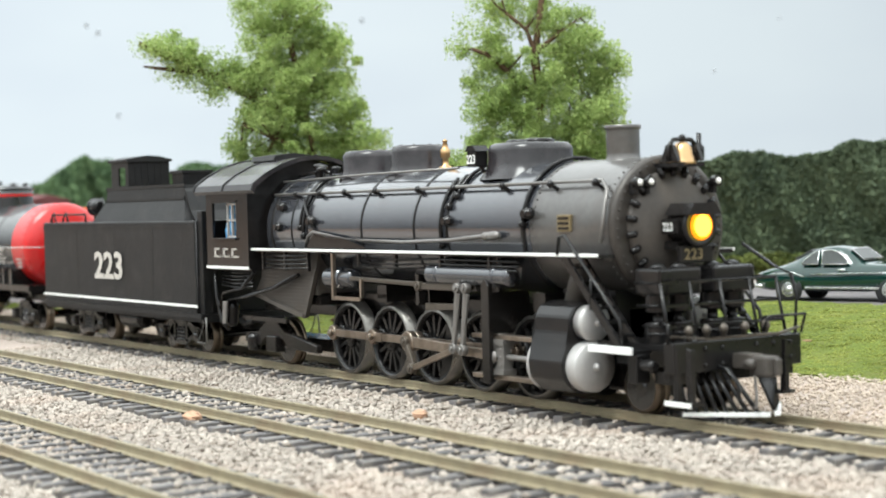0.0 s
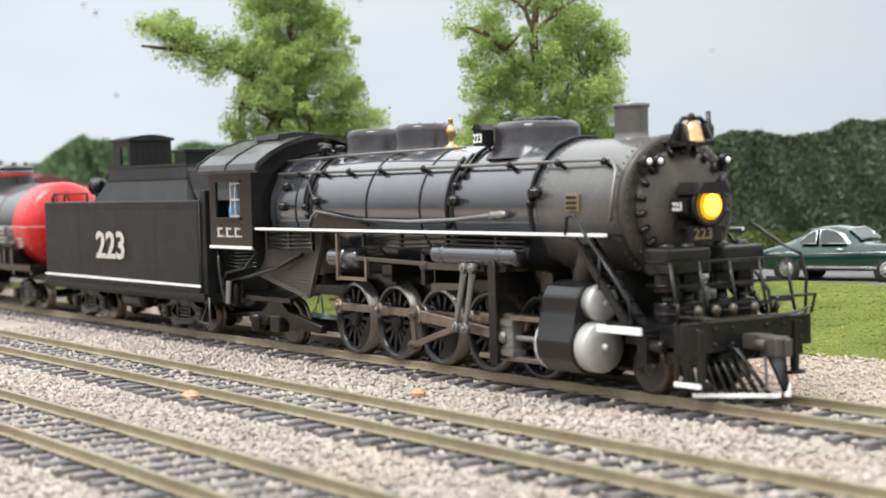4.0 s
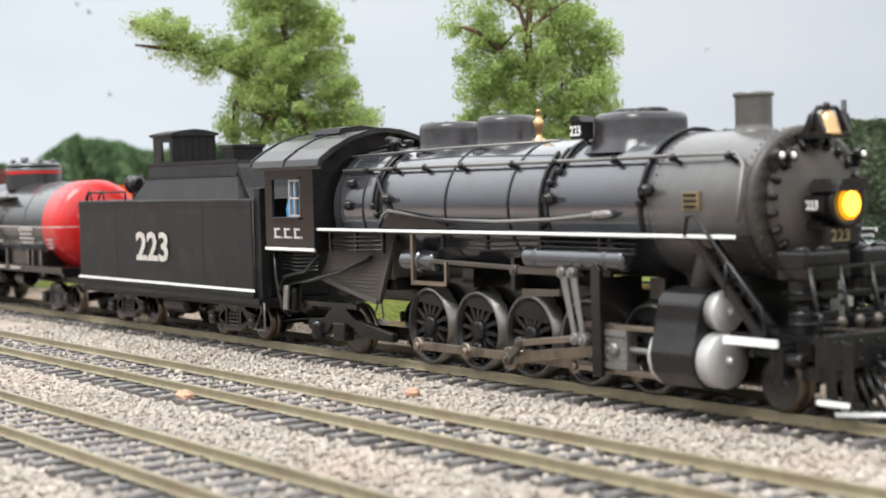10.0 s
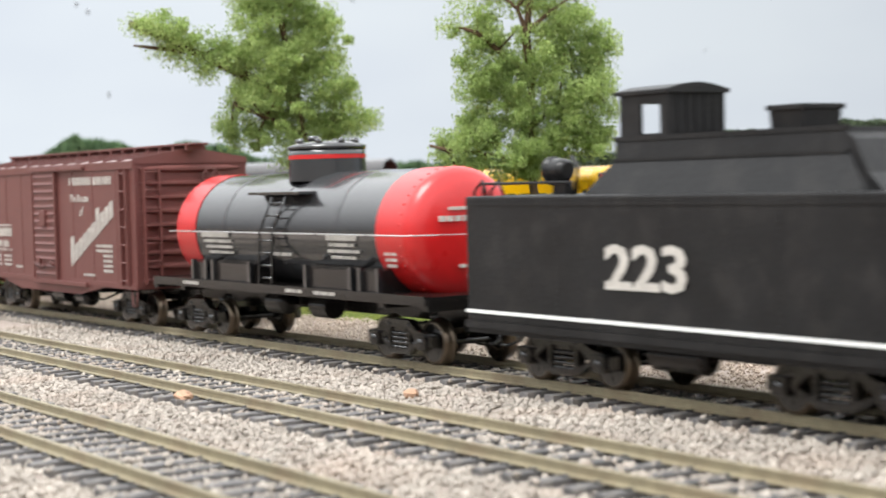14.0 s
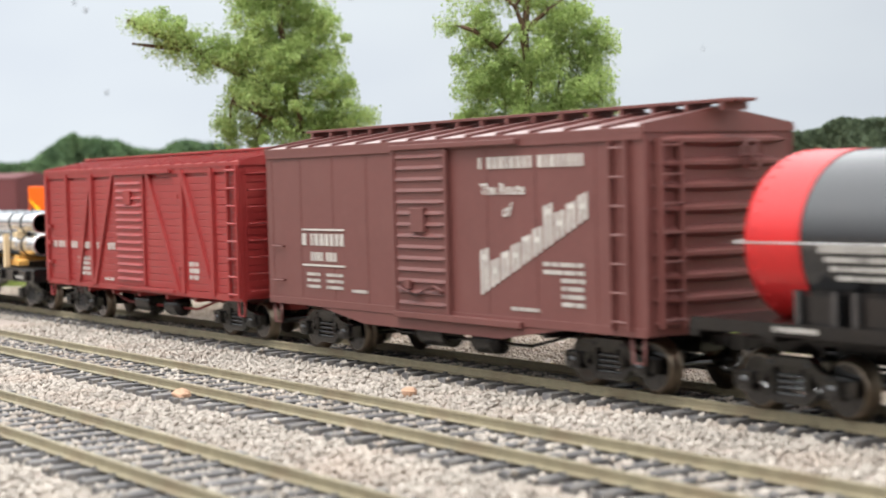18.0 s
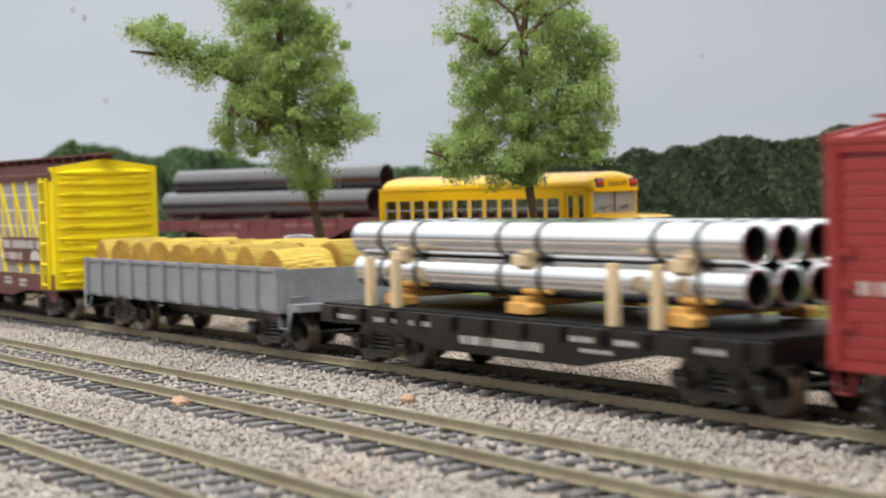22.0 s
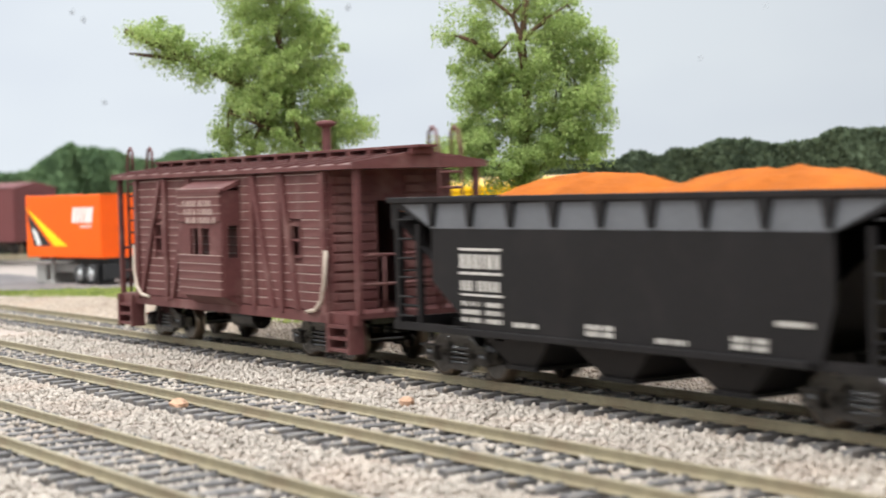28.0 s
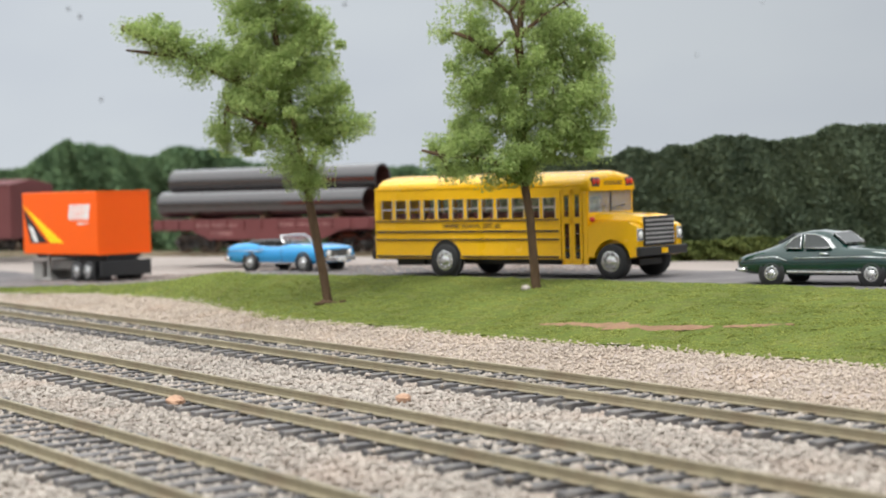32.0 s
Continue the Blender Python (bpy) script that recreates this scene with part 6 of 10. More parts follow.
def locomotive():
    R0, zc = 13.2, 33.5
    bm = B()
    lathe(bm, (-71, 0, zc), (1, 0, 0), [(12.9, 0), (13.3, 0.4), (13.3, 84), (13.15, 112)], 64, 0)
    part("boiler", bm, M_BOILER, LOCO, "dark grey boiler jacket with faint sheen")
    for x, w in ((-68, 0.8), (-57.5, 0.5), (-49.5, 0.5), (-24, 0.6), (-1.5, 0.6), (11.5, 0.6), (38.5, 1.0)):
        bm = B()
        lathe(bm, (x, 0, zc), (1, 0, 0), [(13.3, 0), (13.48, 0.05), (13.48, w), (13.3, w + 0.05)], 64, caps=False)
        part("boiler_band", bm, M_LOCO, LOCO)
    bm = B()
    lathe(bm, (41, 0, zc), (1, 0, 0), [(13.05, 0), (13.05, 24.4)], 64)
    for x in (42.0, 64.2):
        for k in range(56):
            a = 2 * math.pi * k / 56
            ball(bm, (x, 13.1 * math.cos(a), zc + 13.1 * math.sin(a)), 0.24, 6)
    part("smokebox", bm, M_GRAPHITE, LOCO, "graphite grey riveted smokebox")
    bm = B()
    lathe(bm, (41, 0, zc), (1, 0, 0), [(13.05, 24.3), (13.3, 24.5), (13.3, 25.6), (12.8, 26.0), (11.6, 26.1), (2.0, 26.1)], 64)
    for k in range(44):
        a = 2 * math.pi * k / 44
        ball(bm, (67.1, 12.2 * math.cos(a), zc + 12.2 * math.sin(a)), 0.3, 6)
    part("smokebox_front", bm, M_RINGDARK, LOCO, "dark riveted ring round the smokebox door")
    bm = B()
    lathe(bm, (66.9, 0, zc + 0.3), (1, 0, 0), [(10.2, 0), (10.2, 0.9), (9.7, 1.3), (7.2, 2.1), (4.0, 2.7), (0.3, 2.9)], 48)
    door = part("smokebox_door", bm, M_SMOKE, LOCO, "grey domed smokebox door")
    for k in range(22):
        a = 2 * math.pi * (k + 0.5) / 22
        bm = B()
        d = Vector((0, math.cos(a), math.sin(a)))
        c = Vector((68.0, 0, zc + 0.3))
        lathe(bm, c + d * 9.0 + Vector((0.3, 0, 0)), d, [(0.62, 0), (0.62, 1.9), (0.4, 2.0)], 8)
        ball(bm, c + d * 9.9 + Vector((0.7, 0, 0)), 0.62, 8)
        part("door_clamp", bm, M_LOCO, door)
    # headlight
    bm = B()
    lathe(bm, (69.2, 0, zc + 0.2), (1, 0, 0), [(2.0, 0), (3.5, 1.0), (3.6, 5.6), (3.9, 5.7), (3.9, 6.5), (3.2, 6.5), (2.4, 6.0)], 32, 0)
    box(bm, 69.0, 73.0, -3.3, 3.3, zc - 4.0, zc - 2.6)
    prism(bm, [(-3.9, zc + 2.2), (3.9, zc + 2.2), (2.6, zc + 4.3), (-2.6, zc + 4.3)], "x", 70.5, 77.0)
    lamp = part("headlight", bm, M_LOCO, LOCO, "black headlight with visor")
    bm = B()
    lathe(bm, (75.4, 0, zc + 0.2), (1, 0, 0), [(2.6, 0.5), (2.3, 0.75), (2.0, 0.9), (1.4, 1.05), (0.1, 1.2)], 24)
    for f in bm.faces:
        c = f.calc_center_median()
        f.material_index = 0 if math.hypot(c.y, c.z - zc - 0.2) < 2.05 else 1
    part("lens", bm, [M_LAMP, M_LAMPRING], lamp, "glowing yellow-orange headlight lens")
    for s in (-1, 1):
        bm = B()
        box(bm, 70.2, 74.4, s * 4.1 - 0.4, s * 4.1 + 0.4, zc - 1.2, zc + 1.5, bev=0.1)
        nb = part("number_board", bm, M_LOCO, lamp)
        if s < 0:
            bm = B()
            letters(bm, "223", (70.6, -4.52, zc - 0.6), (1, 0, 0), (0, 0, 1), 1.4, squeeze=0.95)
            part("numerals", bm, M_WHITE, nb)
    bm = B()
    box(bm, 73.4, 74.4, -3.8, 3.8, zc - 6.4, zc - 3.4, bev=0.1)
    plate = part("number_plate", bm, M_LOCO, LOCO)
    bm = B()
    letters(bm, "223", (74.42, -3.0, zc - 5.8), (0, 1, 0), (0, 0, 1), 1.9, squeeze=1.1)
    part("numerals", bm, M_BRASSDARK, plate, "brass-coloured numerals")
    for y in (-9.2, -6.6, 9.4):
        bm = B()
        lathe(bm, (68.4, y, 41.8), (1, 0, 0), [(0.7, 0), (1.0, 0.4), (1.0, 1.8)], 14, 0)
        lathe(bm, (70.2, y, 41.8), (1, 0, 0), [(0.65, 0), (0.4, 0.3), (0.1, 0.35)], 12, 1)
        box(bm, 67.4, 69.2, y - 0.4, y + 0.4, 39.6, 41.8, mi=0)
        part("marker_lamp", bm, [M_LOCO, M_LAMPWHITE], LOCO, "marker lamp with white lens")
    bm = B()
    for s in (-1, 1):
        prism(bm, [(68.6, 45.4), (73.6, 45.4), (72.0, 48.4), (70.2, 48.4)], "y", s * 2.8 - 0.35, s * 2.8 + 0.35)
    box(bm, 67, 73.4, -3.2, 3.2, 44.4, 45.2)
    bracket = part("bell_bracket", bm, M_LOCO, LOCO)
    bm = B()
    lathe(bm, (71.1, 0, 44.9), (0, 0, 1), [(2.7, 0), (2.4, 0.5), (2.0, 1.8), (1.7, 3.0), (1.1, 3.8), (0.2, 4.2)], 24)
    part("bell", bm, M_BRASS, bracket, "polished brass bell")
    bm = B()
    lathe(bm, (71.1, 4.0, 46), (0, 0, 1), [(1.0, 0), (1.0, 2.0), (0.5, 2.6), (0.45, 4.6)], 12)
    ball(bm, (71.1, 0, 49.7), 0.7, 8)
    tube(bm, [(71.1, -3.3, 45.4), (71.1, -3.4, 48.0), (71.1, -2.0, 49.4), (71.1, 2.0, 49.4), (71.1, 3.6, 48.0)], 0.45)
    part("bell_ringer", bm, M_LOCO, bracket)
    bm = B()
    lathe(bm, (54, 0, 45.2), (0, 0, 1), [(4.2, 0), (3.4, 1.0), (3.15, 2.2), (3.2, 6.8), (3.5, 7.0), (3.5, 7.7), (2.7, 7.7), (2.6, 3)], 32)
    part("chimney", bm, M_GRAPHITE, LOCO, "plain grey chimney")
    # domes
    for name, x, lx, wy, z0, z1, mat in (("sand_dome", 23.6, 7.8, 8.0, 43.5, 50.9, M_DOME), ("steam_dome", -19.6, 6.4, 6.4, 44.5, 52.2, M_DOME), ("rear_dome", -41.2, 7.2, 6.6, 44.0, 51.8, M_DOME)):
        bm = B()
        last = None
        for f, z in ((1.22, z0), (1.06, z0 + 2.0), (1.0, z0 + 3.2), (1.0, z1 - 1.6), (0.97, z1 - 0.7), (0.88, z1 - 0.1), (0.8, z1)):
            q = []
            for k in range(40):
                a = 2 * math.pi * k / 40
                e = 0.7 if lx > 7.5 else 1.0
                q.append(bm.verts.new((x + f * lx * math.copysign(abs(math.cos(a)) ** e, math.cos(a)), f * wy * math.copysign(abs(math.sin(a)) ** e, math.sin(a)), z)))
            if last:
                skin(bm, last, q)
            last = q
        bm.faces.new(last)
        dome = part(name, bm, mat, LOCO)
        bm = B()
        for k in range(8):
            a = 2 * math.pi * k / 8
            ball(bm, (x + 0.72 * lx * math.cos(a), 0.72 * wy * math.sin(a), z1 - 0.1), 0.35, 6)
        if lx > 7.5:
            for k in (-0.4, 0.4):
                lathe(bm, (x + k * lx, 0, z1 - 0.1), (0, 0, 1), [(3.2, 0), (3.2, 0.5), (2.6, 0.9)], 20)
        part("dome_bolts", bm, M_LOCO, dome)
    for x, y in ((-8.6, 0.0),):
        bm = B()
        lathe(bm, (x, y, 46.2), (0, 0, 1), [(1.5, 0), (1.5, 0.8), (0.7, 1.1), (0.7, 2.6), (1.1, 2.8), (1.15, 4.4), (0.8, 4.8), (0.45, 6.2), (0.65, 6.4), (0.2, 6.9)], 14)
        part("safety_valve", bm, M_BRASS, LOCO, "brass safety valve")
    bm = B()
    box(bm, 15.6, 19.0, -10.4, -7.4, 46.2, 49.4, bev=0.2)
    prism(bm, [(15.2, 49.4), (19.4, 49.4), (18.2, 50.6), (16.4, 50.6)], "y", -10.6, -7.2)
    tube(bm, [(17.3, -8.2, 46.4), (17.3, -6.4, 44.4)], 0.4)
    nb = part("number_lantern", bm, M_LOCO, LOCO)
    bm = B()
    letters(bm, "223", (15.7, -10.44, 46.9), (1, 0, 0), (0, 0, 1), 1.75, squeeze=0.9)
    part("numerals", bm, M_WHITE, nb)
    # turret and pipework on the boiler top
    bm = B()
    for x, y, h in ((-56, -5, 2.2), (-60, -4, 2.6), (-53, -7, 1.6), (-62, 2, 2.0)):
        lathe(bm, (x, y, 45.6), (0, 0, 1), [(0.9, 0), (0.9, h), (1.3, h + 0.2), (1.3, h + 0.9), (0.4, h + 1.2)], 10)
    tube(bm, [(-66, -6, 46.4), (-56, -5, 47.6), (-50, -6, 46.8)], 0.45)
    part("steam_turret", bm, M_LOCO, LOCO)

    def over(x, a0, a1, r=0.38, n=9, R=13.75):
        return [(x + 0.0 * k, -R * math.sin(radians(a0 + (a1 - a0) * k / n)), zc + R * math.cos(radians(a0 + (a1 - a0) * k / n))) for k in range(n + 1)]
    for x, a0, a1 in ((-52, 30, 88), (-50.5, 26, 96), (10, 40, 104), (12.4, 36, 70), (39.5, -20, 86), (14, 10, 60)):
        bm = B()
        tube(bm, over(x, a0, a1), 0.42)
        ball(bm, over(x, a0, a1)[-1], 0.9, 8)
        part("boiler_pipe", bm, M_LOCO, LOCO)
    bm = B()
    tube(bm, [(-51, -13.0, 40.5), (-48, -13.5, 36), (-44, -13.6, 32.5)], 0.4)
    part("boiler_pipe", bm, M_LOCO, LOCO)
    for x, z in ((-63, 39.0), (-63, 34.2), (-46.5, 35.5), (12.8, 35.2), (41.0, 36.5)):
        bm = B()
        y = -math.sqrt(13.3 ** 2 - (z - zc) ** 2)
        lathe(bm, (x, y + 0.4, z), (0, -1, 0), [(1.2, 0), (1.2, 1.2), (0.8, 1.4), (0.8, 2.2)], 12)
        box(bm, x, x + 2.6, y - 1.6, y - 0.6, z - 0.5, z + 0.5, bev=0.1)
        part("check_valve", bm, M_LOCO, LOCO)
    # handrails and stanchions
    for s in (-1, 1):
        bm = B()
        tube(bm, [(-69, s * 11.3, 42.0), (10, s * 11.3, 42.2), (40, s * 11.2, 42.3), (61.5, s * 11.0, 42.4), (64.0, s * 12.0, 40.6), (65.0, s * 13.6, 36.0), (64.4, s * 14.0, 31.0)], 0.36, n=8)
        rail = part("handrail", bm, M_SILVERDARK, LOCO, "dull metal boiler handrail")
        for x in (-58, -46, -34, -20, -2, 12, 30, 46, 60):
            bm = B()
            y = s * math.sqrt(13.3 ** 2 - (41.4 - zc) ** 2)
            lathe(bm, (x + 1.6, y, 40.9), (-1.6, s * 0.9, 1.2), [(0.35, 0), (0.42, 1.6), (0.75, 1.7), (0.75, 2.5)], 8)
            part("stanchion", bm, M_LOCO, rail)
        bm = B()
        tube(bm, [(-69, s * 8.8, 45.2), (-30, s * 7.4, 46.0), (10, s * 8.6, 46.2)], 0.28, n=6)
        part("upper_rod", bm, M_SILVERDARK, LOCO)
    # running boards with white edge
    for s in (-1, 1):
        bm = B()
        box(bm, -73, 66.2, min(s * 12, s * 16.2), max(s * 12, s * 16.2), 28.2, 28.9)
        brd = part("running_board", bm, M_LOCO, LOCO)
        bm = B()
        box(bm, -73, 66.4, s * 16.3 - 0.25, s * 16.3 + 0.25, 28.5, 29.1, bev=0.08)
        part("white_edge", bm, M_WHITE, brd, "white painted running board edge")
        bm = B()
        for x in (-68.5, -57, -45.5):
            box(bm, x - 0.4, x + 0.4, s * 15.3 - 0.4, s * 15.3 + 0.4, 23.8, 28.2)
        hang = part("pipe_hanger", bm, M_LOCO, LOCO)
        for k in range(4):
            bm = B()
            tube(bm, [(-69, s * 15.5, 27.4 - k * 1.0), (-57, s * 15.7, 27.2 - k * 1.0), (-45, s * 15.5, 27.5 - k * 1.0)], 0.3)
            part("cooling_pipe", bm, M_LOCO, hang)
        bm = B()
        for k, q in enumerate((27.4, 26.4, 25.6)):
            tube(bm, [(-24, s * 15.2, q), (-6, s * 15.3, q - 0.35), (12, s * 15.2, q), (40, s * 15.2, q - 0.2)], 0.26)
        for x in (-22, -6, 12, 30):
            box(bm, x - 0.35, x + 0.35, s * 15.0 - 0.4, s * 15.0 + 0.4, 25.2, 28.2)
        part("train_pipe", bm, M_LOCO, LOCO)
        bm = B()
        lathe(bm, (6, s * 14.0, 24.2), (1, 0, 0), [(0.6, 0), (1.7, 0.3), (2.05, 1.0), (2.05, 29.6), (1.7, 30.3), (0.6, 30.6)], 24)
        for x in (10, 31):
            lathe(bm, (x, s * 14.0, 24.2), (1, 0, 0), [(2.05, 0), (2.2, 0.05), (2.2, 0.9), (2.05, 0.95)], 24, caps=False)
            box(bm, x, x + 0.9, s * 14 - 0.5, s * 14 + 0.5, 25.9, 28.4)
        part("air_tank", bm, M_BOILER, LOCO, "long grey air reservoir under the running board")
    bm = B()
    tube(bm, [(-49, -13.9, 29.4), (-47.5, -14.2, 31.8), (-44.5, -14.4, 33.0), (-36, -14.3, 32.0), (-22, -14.3, 31.0), (-4, -14.3, 30.8), (14, -14.3, 31.3), (24, -14.2, 32.0), (30, -14.2, 32.3)], 0.42, n=8)
    lathe(bm, (27, -14.2, 32.1), (1, 0, 0.05), [(0.8, 0), (0.9, 1.2), (0.5, 1.5), (0.9, 2.6), (0.9, 4.0), (0.4, 5.4)], 10)
    part("injector_pipe", bm, M_SILVERDARK, LOCO, "long curved grey pipe along the boiler")
    bm = B()
    prism(bm, [(-49.5, 29.2), (-44, 33.0), (-30, 31.4), (-20, 29.3)], "y", -14.0, -13.6)
    part("pipe_shield", bm, M_LOCO, LOCO)
    bm = B()
    box(bm, 50.4, 54.6, -13.5, -12.6, 33.0, 36.2, bev=0.1)
    for k in range(3):
        box(bm, 50.9, 54.1, -13.62, -13.4, 33.4 + k * 0.95, 33.9 + k * 0.95, mi=1)
    part("builders_plate", bm, [M_BRASSDARK, M_LOCO], LOCO, "dull brass builder's plate")
    # firebox, ash pan
    bm = B()
    for s in (-1, 1):
        prism(bm, [(-73, 28), (-44, 28), (-45.5, 23.5), (-47.0, 20.5), (-51.0, 12.6), (-55.0, 13.0), (-78, 17.4), (-74, 21.5)], "y", s * 12.6, s * 13.4)
        for k in range(9):
            ball(bm, (-47.6 - k * 0.42, s * 13.5, 21.0 - k * 0.95), 0.25, 6)
            ball(bm, (-52 - k * 2.8, s * 13.5, 13.5 + k * 0.54), 0.25, 6)
        prism(bm, [(-78, 17.4), (-55, 13.0), (-51, 12.6), (-50.6, 13.5), (-55, 14.0), (-77.6, 18.3)], "y", s * 13.2, s * 14.3)
        prism(bm, [(-51.6, 12.4), (-50.4, 12.6), (-44.6, 24), (-45.9, 24)], "y", s * 13.2, s * 14.0)
    box(bm, -72, -46, -12.6, 12.6, 18, 28)
    fire = part("firebox", bm, M_SMOKE, LOCO, "grey riveted firebox side above the trailing truck")
    for s in (-1, 1):
        bm = B()
        for k in range(11):
            z = 14.4 + k * 0.85
            xl = -55 - (z - 13) * 5.2 + 1.6 if z < 17.4 else -76 + (z - 17.4) * 0.6
            prism(bm, [(xl, z - 0.2), (-51.6 + (z - 12.6) * 0.42, z - 0.2), (-51.6 + (z - 12.6) * 0.42, z + 0.2), (xl, z + 0.2)], "y", s * 13.3, s * 13.62)
        part("pressed_ribs", bm, M_SMOKE, fire, "fine ribs pressed into the ash pan side")
    bm = B()
    box(bm, -50, 62, -5.6, 5.6, 9.5, 18.4)
    box(bm, -74, -46, -12, 12, 15.6, 18.4)
    box(bm, -88, -48, -5.6, 5.6, 12.6, 15.0)
    for x in (-20, -2, 40):
        box(bm, x - 2, x + 2, -10.5, 10.5, 17.2, 21.0)
    for x in (-27.6, -9.2, 9.2, 27.6):
        box(bm, x - 2.2, x + 2.2, -6.6, 6.6, 4.0, 12.0)
    part("main_frame", bm, M_UNDER, LOCO)
    bm = B()
    for y in (-12.9,):
        lathe(bm, (-39.5, y, 22.4), (1, 0, 0), [(1.0, 0), (2.3, 0.2), (2.3, 5.4), (2.6, 5.5), (2.6, 7.0), (2.2, 7.1), (2.2, 12), (1.0, 12.4)], 20, 0)
        box(bm, -33.5, -32.6, y - 3.0, y - 2.2, 17.5, 28.2, mi=1)
        box(bm, -33.4, -20, y - 2.9, y - 2.2, 17.6, 18.4, mi=1)
        box(bm, -20.8, -20.0, y - 2.9, y - 2.2, 17.6, 22.6, mi=1)
    part("power_reverse", bm, [M_BOILER, M_ROD], LOCO, "grey reversing cylinder on a steel bracket")
    bm = B()
    rod_bar(bm, -26, 4, 22.6, 22.0, 0.45, 0.45, -15.0, 0.4)
    part("reach_rod", bm, M_RODDARK, LOCO)
    # cab
    bm = B()
    prism(bm, [(-16.6, 24), (16.6, 24), (16.6, 44.4), (9, 49), (0, 51), (-9, 49), (-16.6, 44.4)], "x", -73.8, -73.0)
    box(bm, -97, -73, -16.6, 16.6, 23.4, 24.2)
    cabin = part("cab", bm, M_LOCO, LOCO, "black cab with arched roof")
    for s in (-1, 1):
        bm = B()
        y0, y1 = s * 16.9 - 0.35, s * 16.9 + 0.35
        for a, b, z0, z1 in ((-97, -93.4, 24, 44.4), (-79.6, -73, 24, 44.4), (-93.4, -79.6, 24, 31.4), (-93.4, -79.6, 40.6, 44.4)):
            box(bm, a, b, y0, y1, z0, z1)
        part("cab_side", bm, M_LOCO, cabin)
    bm = B()
    arc = [(-17.9, 43.4), (-17.4, 44.9), (-14.2, 47.2), (-9.5, 49.6), (-4.5, 51.1), (0, 51.6), (4.5, 51.1), (9.5, 49.6), (14.2, 47.2), (17.4, 44.9), (17.9, 43.4)]
    inn = [(y * 0.97, z - 0.8) for y, z in reversed(arc)]
    prism(bm, arc + inn, "x", -103.4, -68.6)
    part("cab_roof", bm, M_DOME, cabin, "satin black arched cab roof")
    for x in (-103.2, -69.0, -86):
        bm = B()
        prism(bm, [(y * 1.006, z + 0.25) for y, z in arc] + list(reversed(arc)), "x", x - 0.35, x + 0.35)
        part("roof_strip", bm, M_TENDER, cabin)
    bm = B()
    prism(bm, [(-6, 51.0), (6, 51.0), (5.4, 52.2), (0, 52.8), (-5.4, 52.2)], "x", -93, -80)
    part("roof_hatch", bm, M_TENDER, cabin)
    for s in (-1, 1):
        bm = B()
        for x in (-85.2, -82.6, -80.0):
            box(bm, x - 0.22, x + 0.22, s * 16.7 - 0.3, s * 16.7 + 0.3, 31.6, 40.4)
        for z in (31.9, 36.0, 40.1):
            box(bm, -85.4, -79.8, s * 16.7 - 0.3, s * 16.7 + 0.3, z - 0.22, z + 0.22)
        part("window_sash", bm, M_SILVER, cabin, "pale grey sliding window sash")
        bm = B()
        box(bm, -93.8, -79.2, s * 17.4 - 0.5, s * 17.4 + 0.5, 31.0, 31.6, bev=0.1)
        box(bm, -93.8, -79.2, s * 17.3 - 0.3, s * 17.3 + 0.3, 40.5, 41.0)
        part("arm_rest", bm, M_LOCO, cabin)
        bm = B()
        box(bm, -97.2, -73, s * 17.3 - 0.2, s * 17.3 + 0.2, 23.75, 24.45)
        part("white_stripe", bm, M_WHITE, cabin, "white line along the cab bottom")
    bm = B()
    for x0 in (-92.6, -87.6, -82.6):
        bars(bm, [(x0, x0 + 2.9, 26.6, 27.1), (x0, x0 + 2.9, 28.5, 29.0), (x0 + 0.2, x0 + 1.0, 26.6, 29.0), (x0 + 3.5, x0 + 4.0, 26.6, 27.1)], -17.26)
    part("lettering", bm, M_CREAM, cabin, "white company initials")
    bm = B()
    lathe(bm, (-89.5, -13.0, 24.4), (0, 0, 1), [(1.8, 0), (2.0, 4), (2.3, 9), (1.7, 11.6), (1.1, 12.6), (1.5, 13.4), (1.5, 15), (0.6, 16)], 14)
    ob = tagged(part("crew_figure", bm, M_BLUEFIG), "plain blue toy crew figure standing in the cab", "figure")
    TRAIN.append(ob)
    bm = B()
    tube(bm, [(-95, -16, 24), (-94, -16.4, 17), (-92, -16.2, 10), (-90, -15, 8)], 0.5)
    tube(bm, [(-73, -15.8, 23), (-80, -16.0, 19), (-90, -16.2, 17.4), (-93, -16, 13)], 0.55)
    tube(bm, [(-52, -14.6, 22.8), (-64, -15.2, 19.4), (-78, -15.6, 17.0), (-88, -15.6, 15.6), (-91, -15.4, 10)], 0.55)
    for k in range(5):
        tube(bm, [(-92, -15.6, 23.0 - k * 0.9), (-84, -15.8, 22.6 - k * 0.9), (-74, -15.6, 23.0 - k * 0.9)], 0.28)
    lathe(bm, (-90, -14.2, 9), (0.2, 0, 1), [(1.4, 0), (1.8, 1), (1.8, 5), (1.0, 7)], 12)
    part("injector", bm, M_LOCO, LOCO)
    bm = B()
    prism(bm, [(-90.2, 9.6), (-88.2, 9.6), (-87.2, 15.4), (-89.4, 15.4)], "y", -16.9, -16.3, bev=0.1)
    part("injector_bracket", bm, M_SILVERDARK, LOCO, "dull steel pipe bracket")
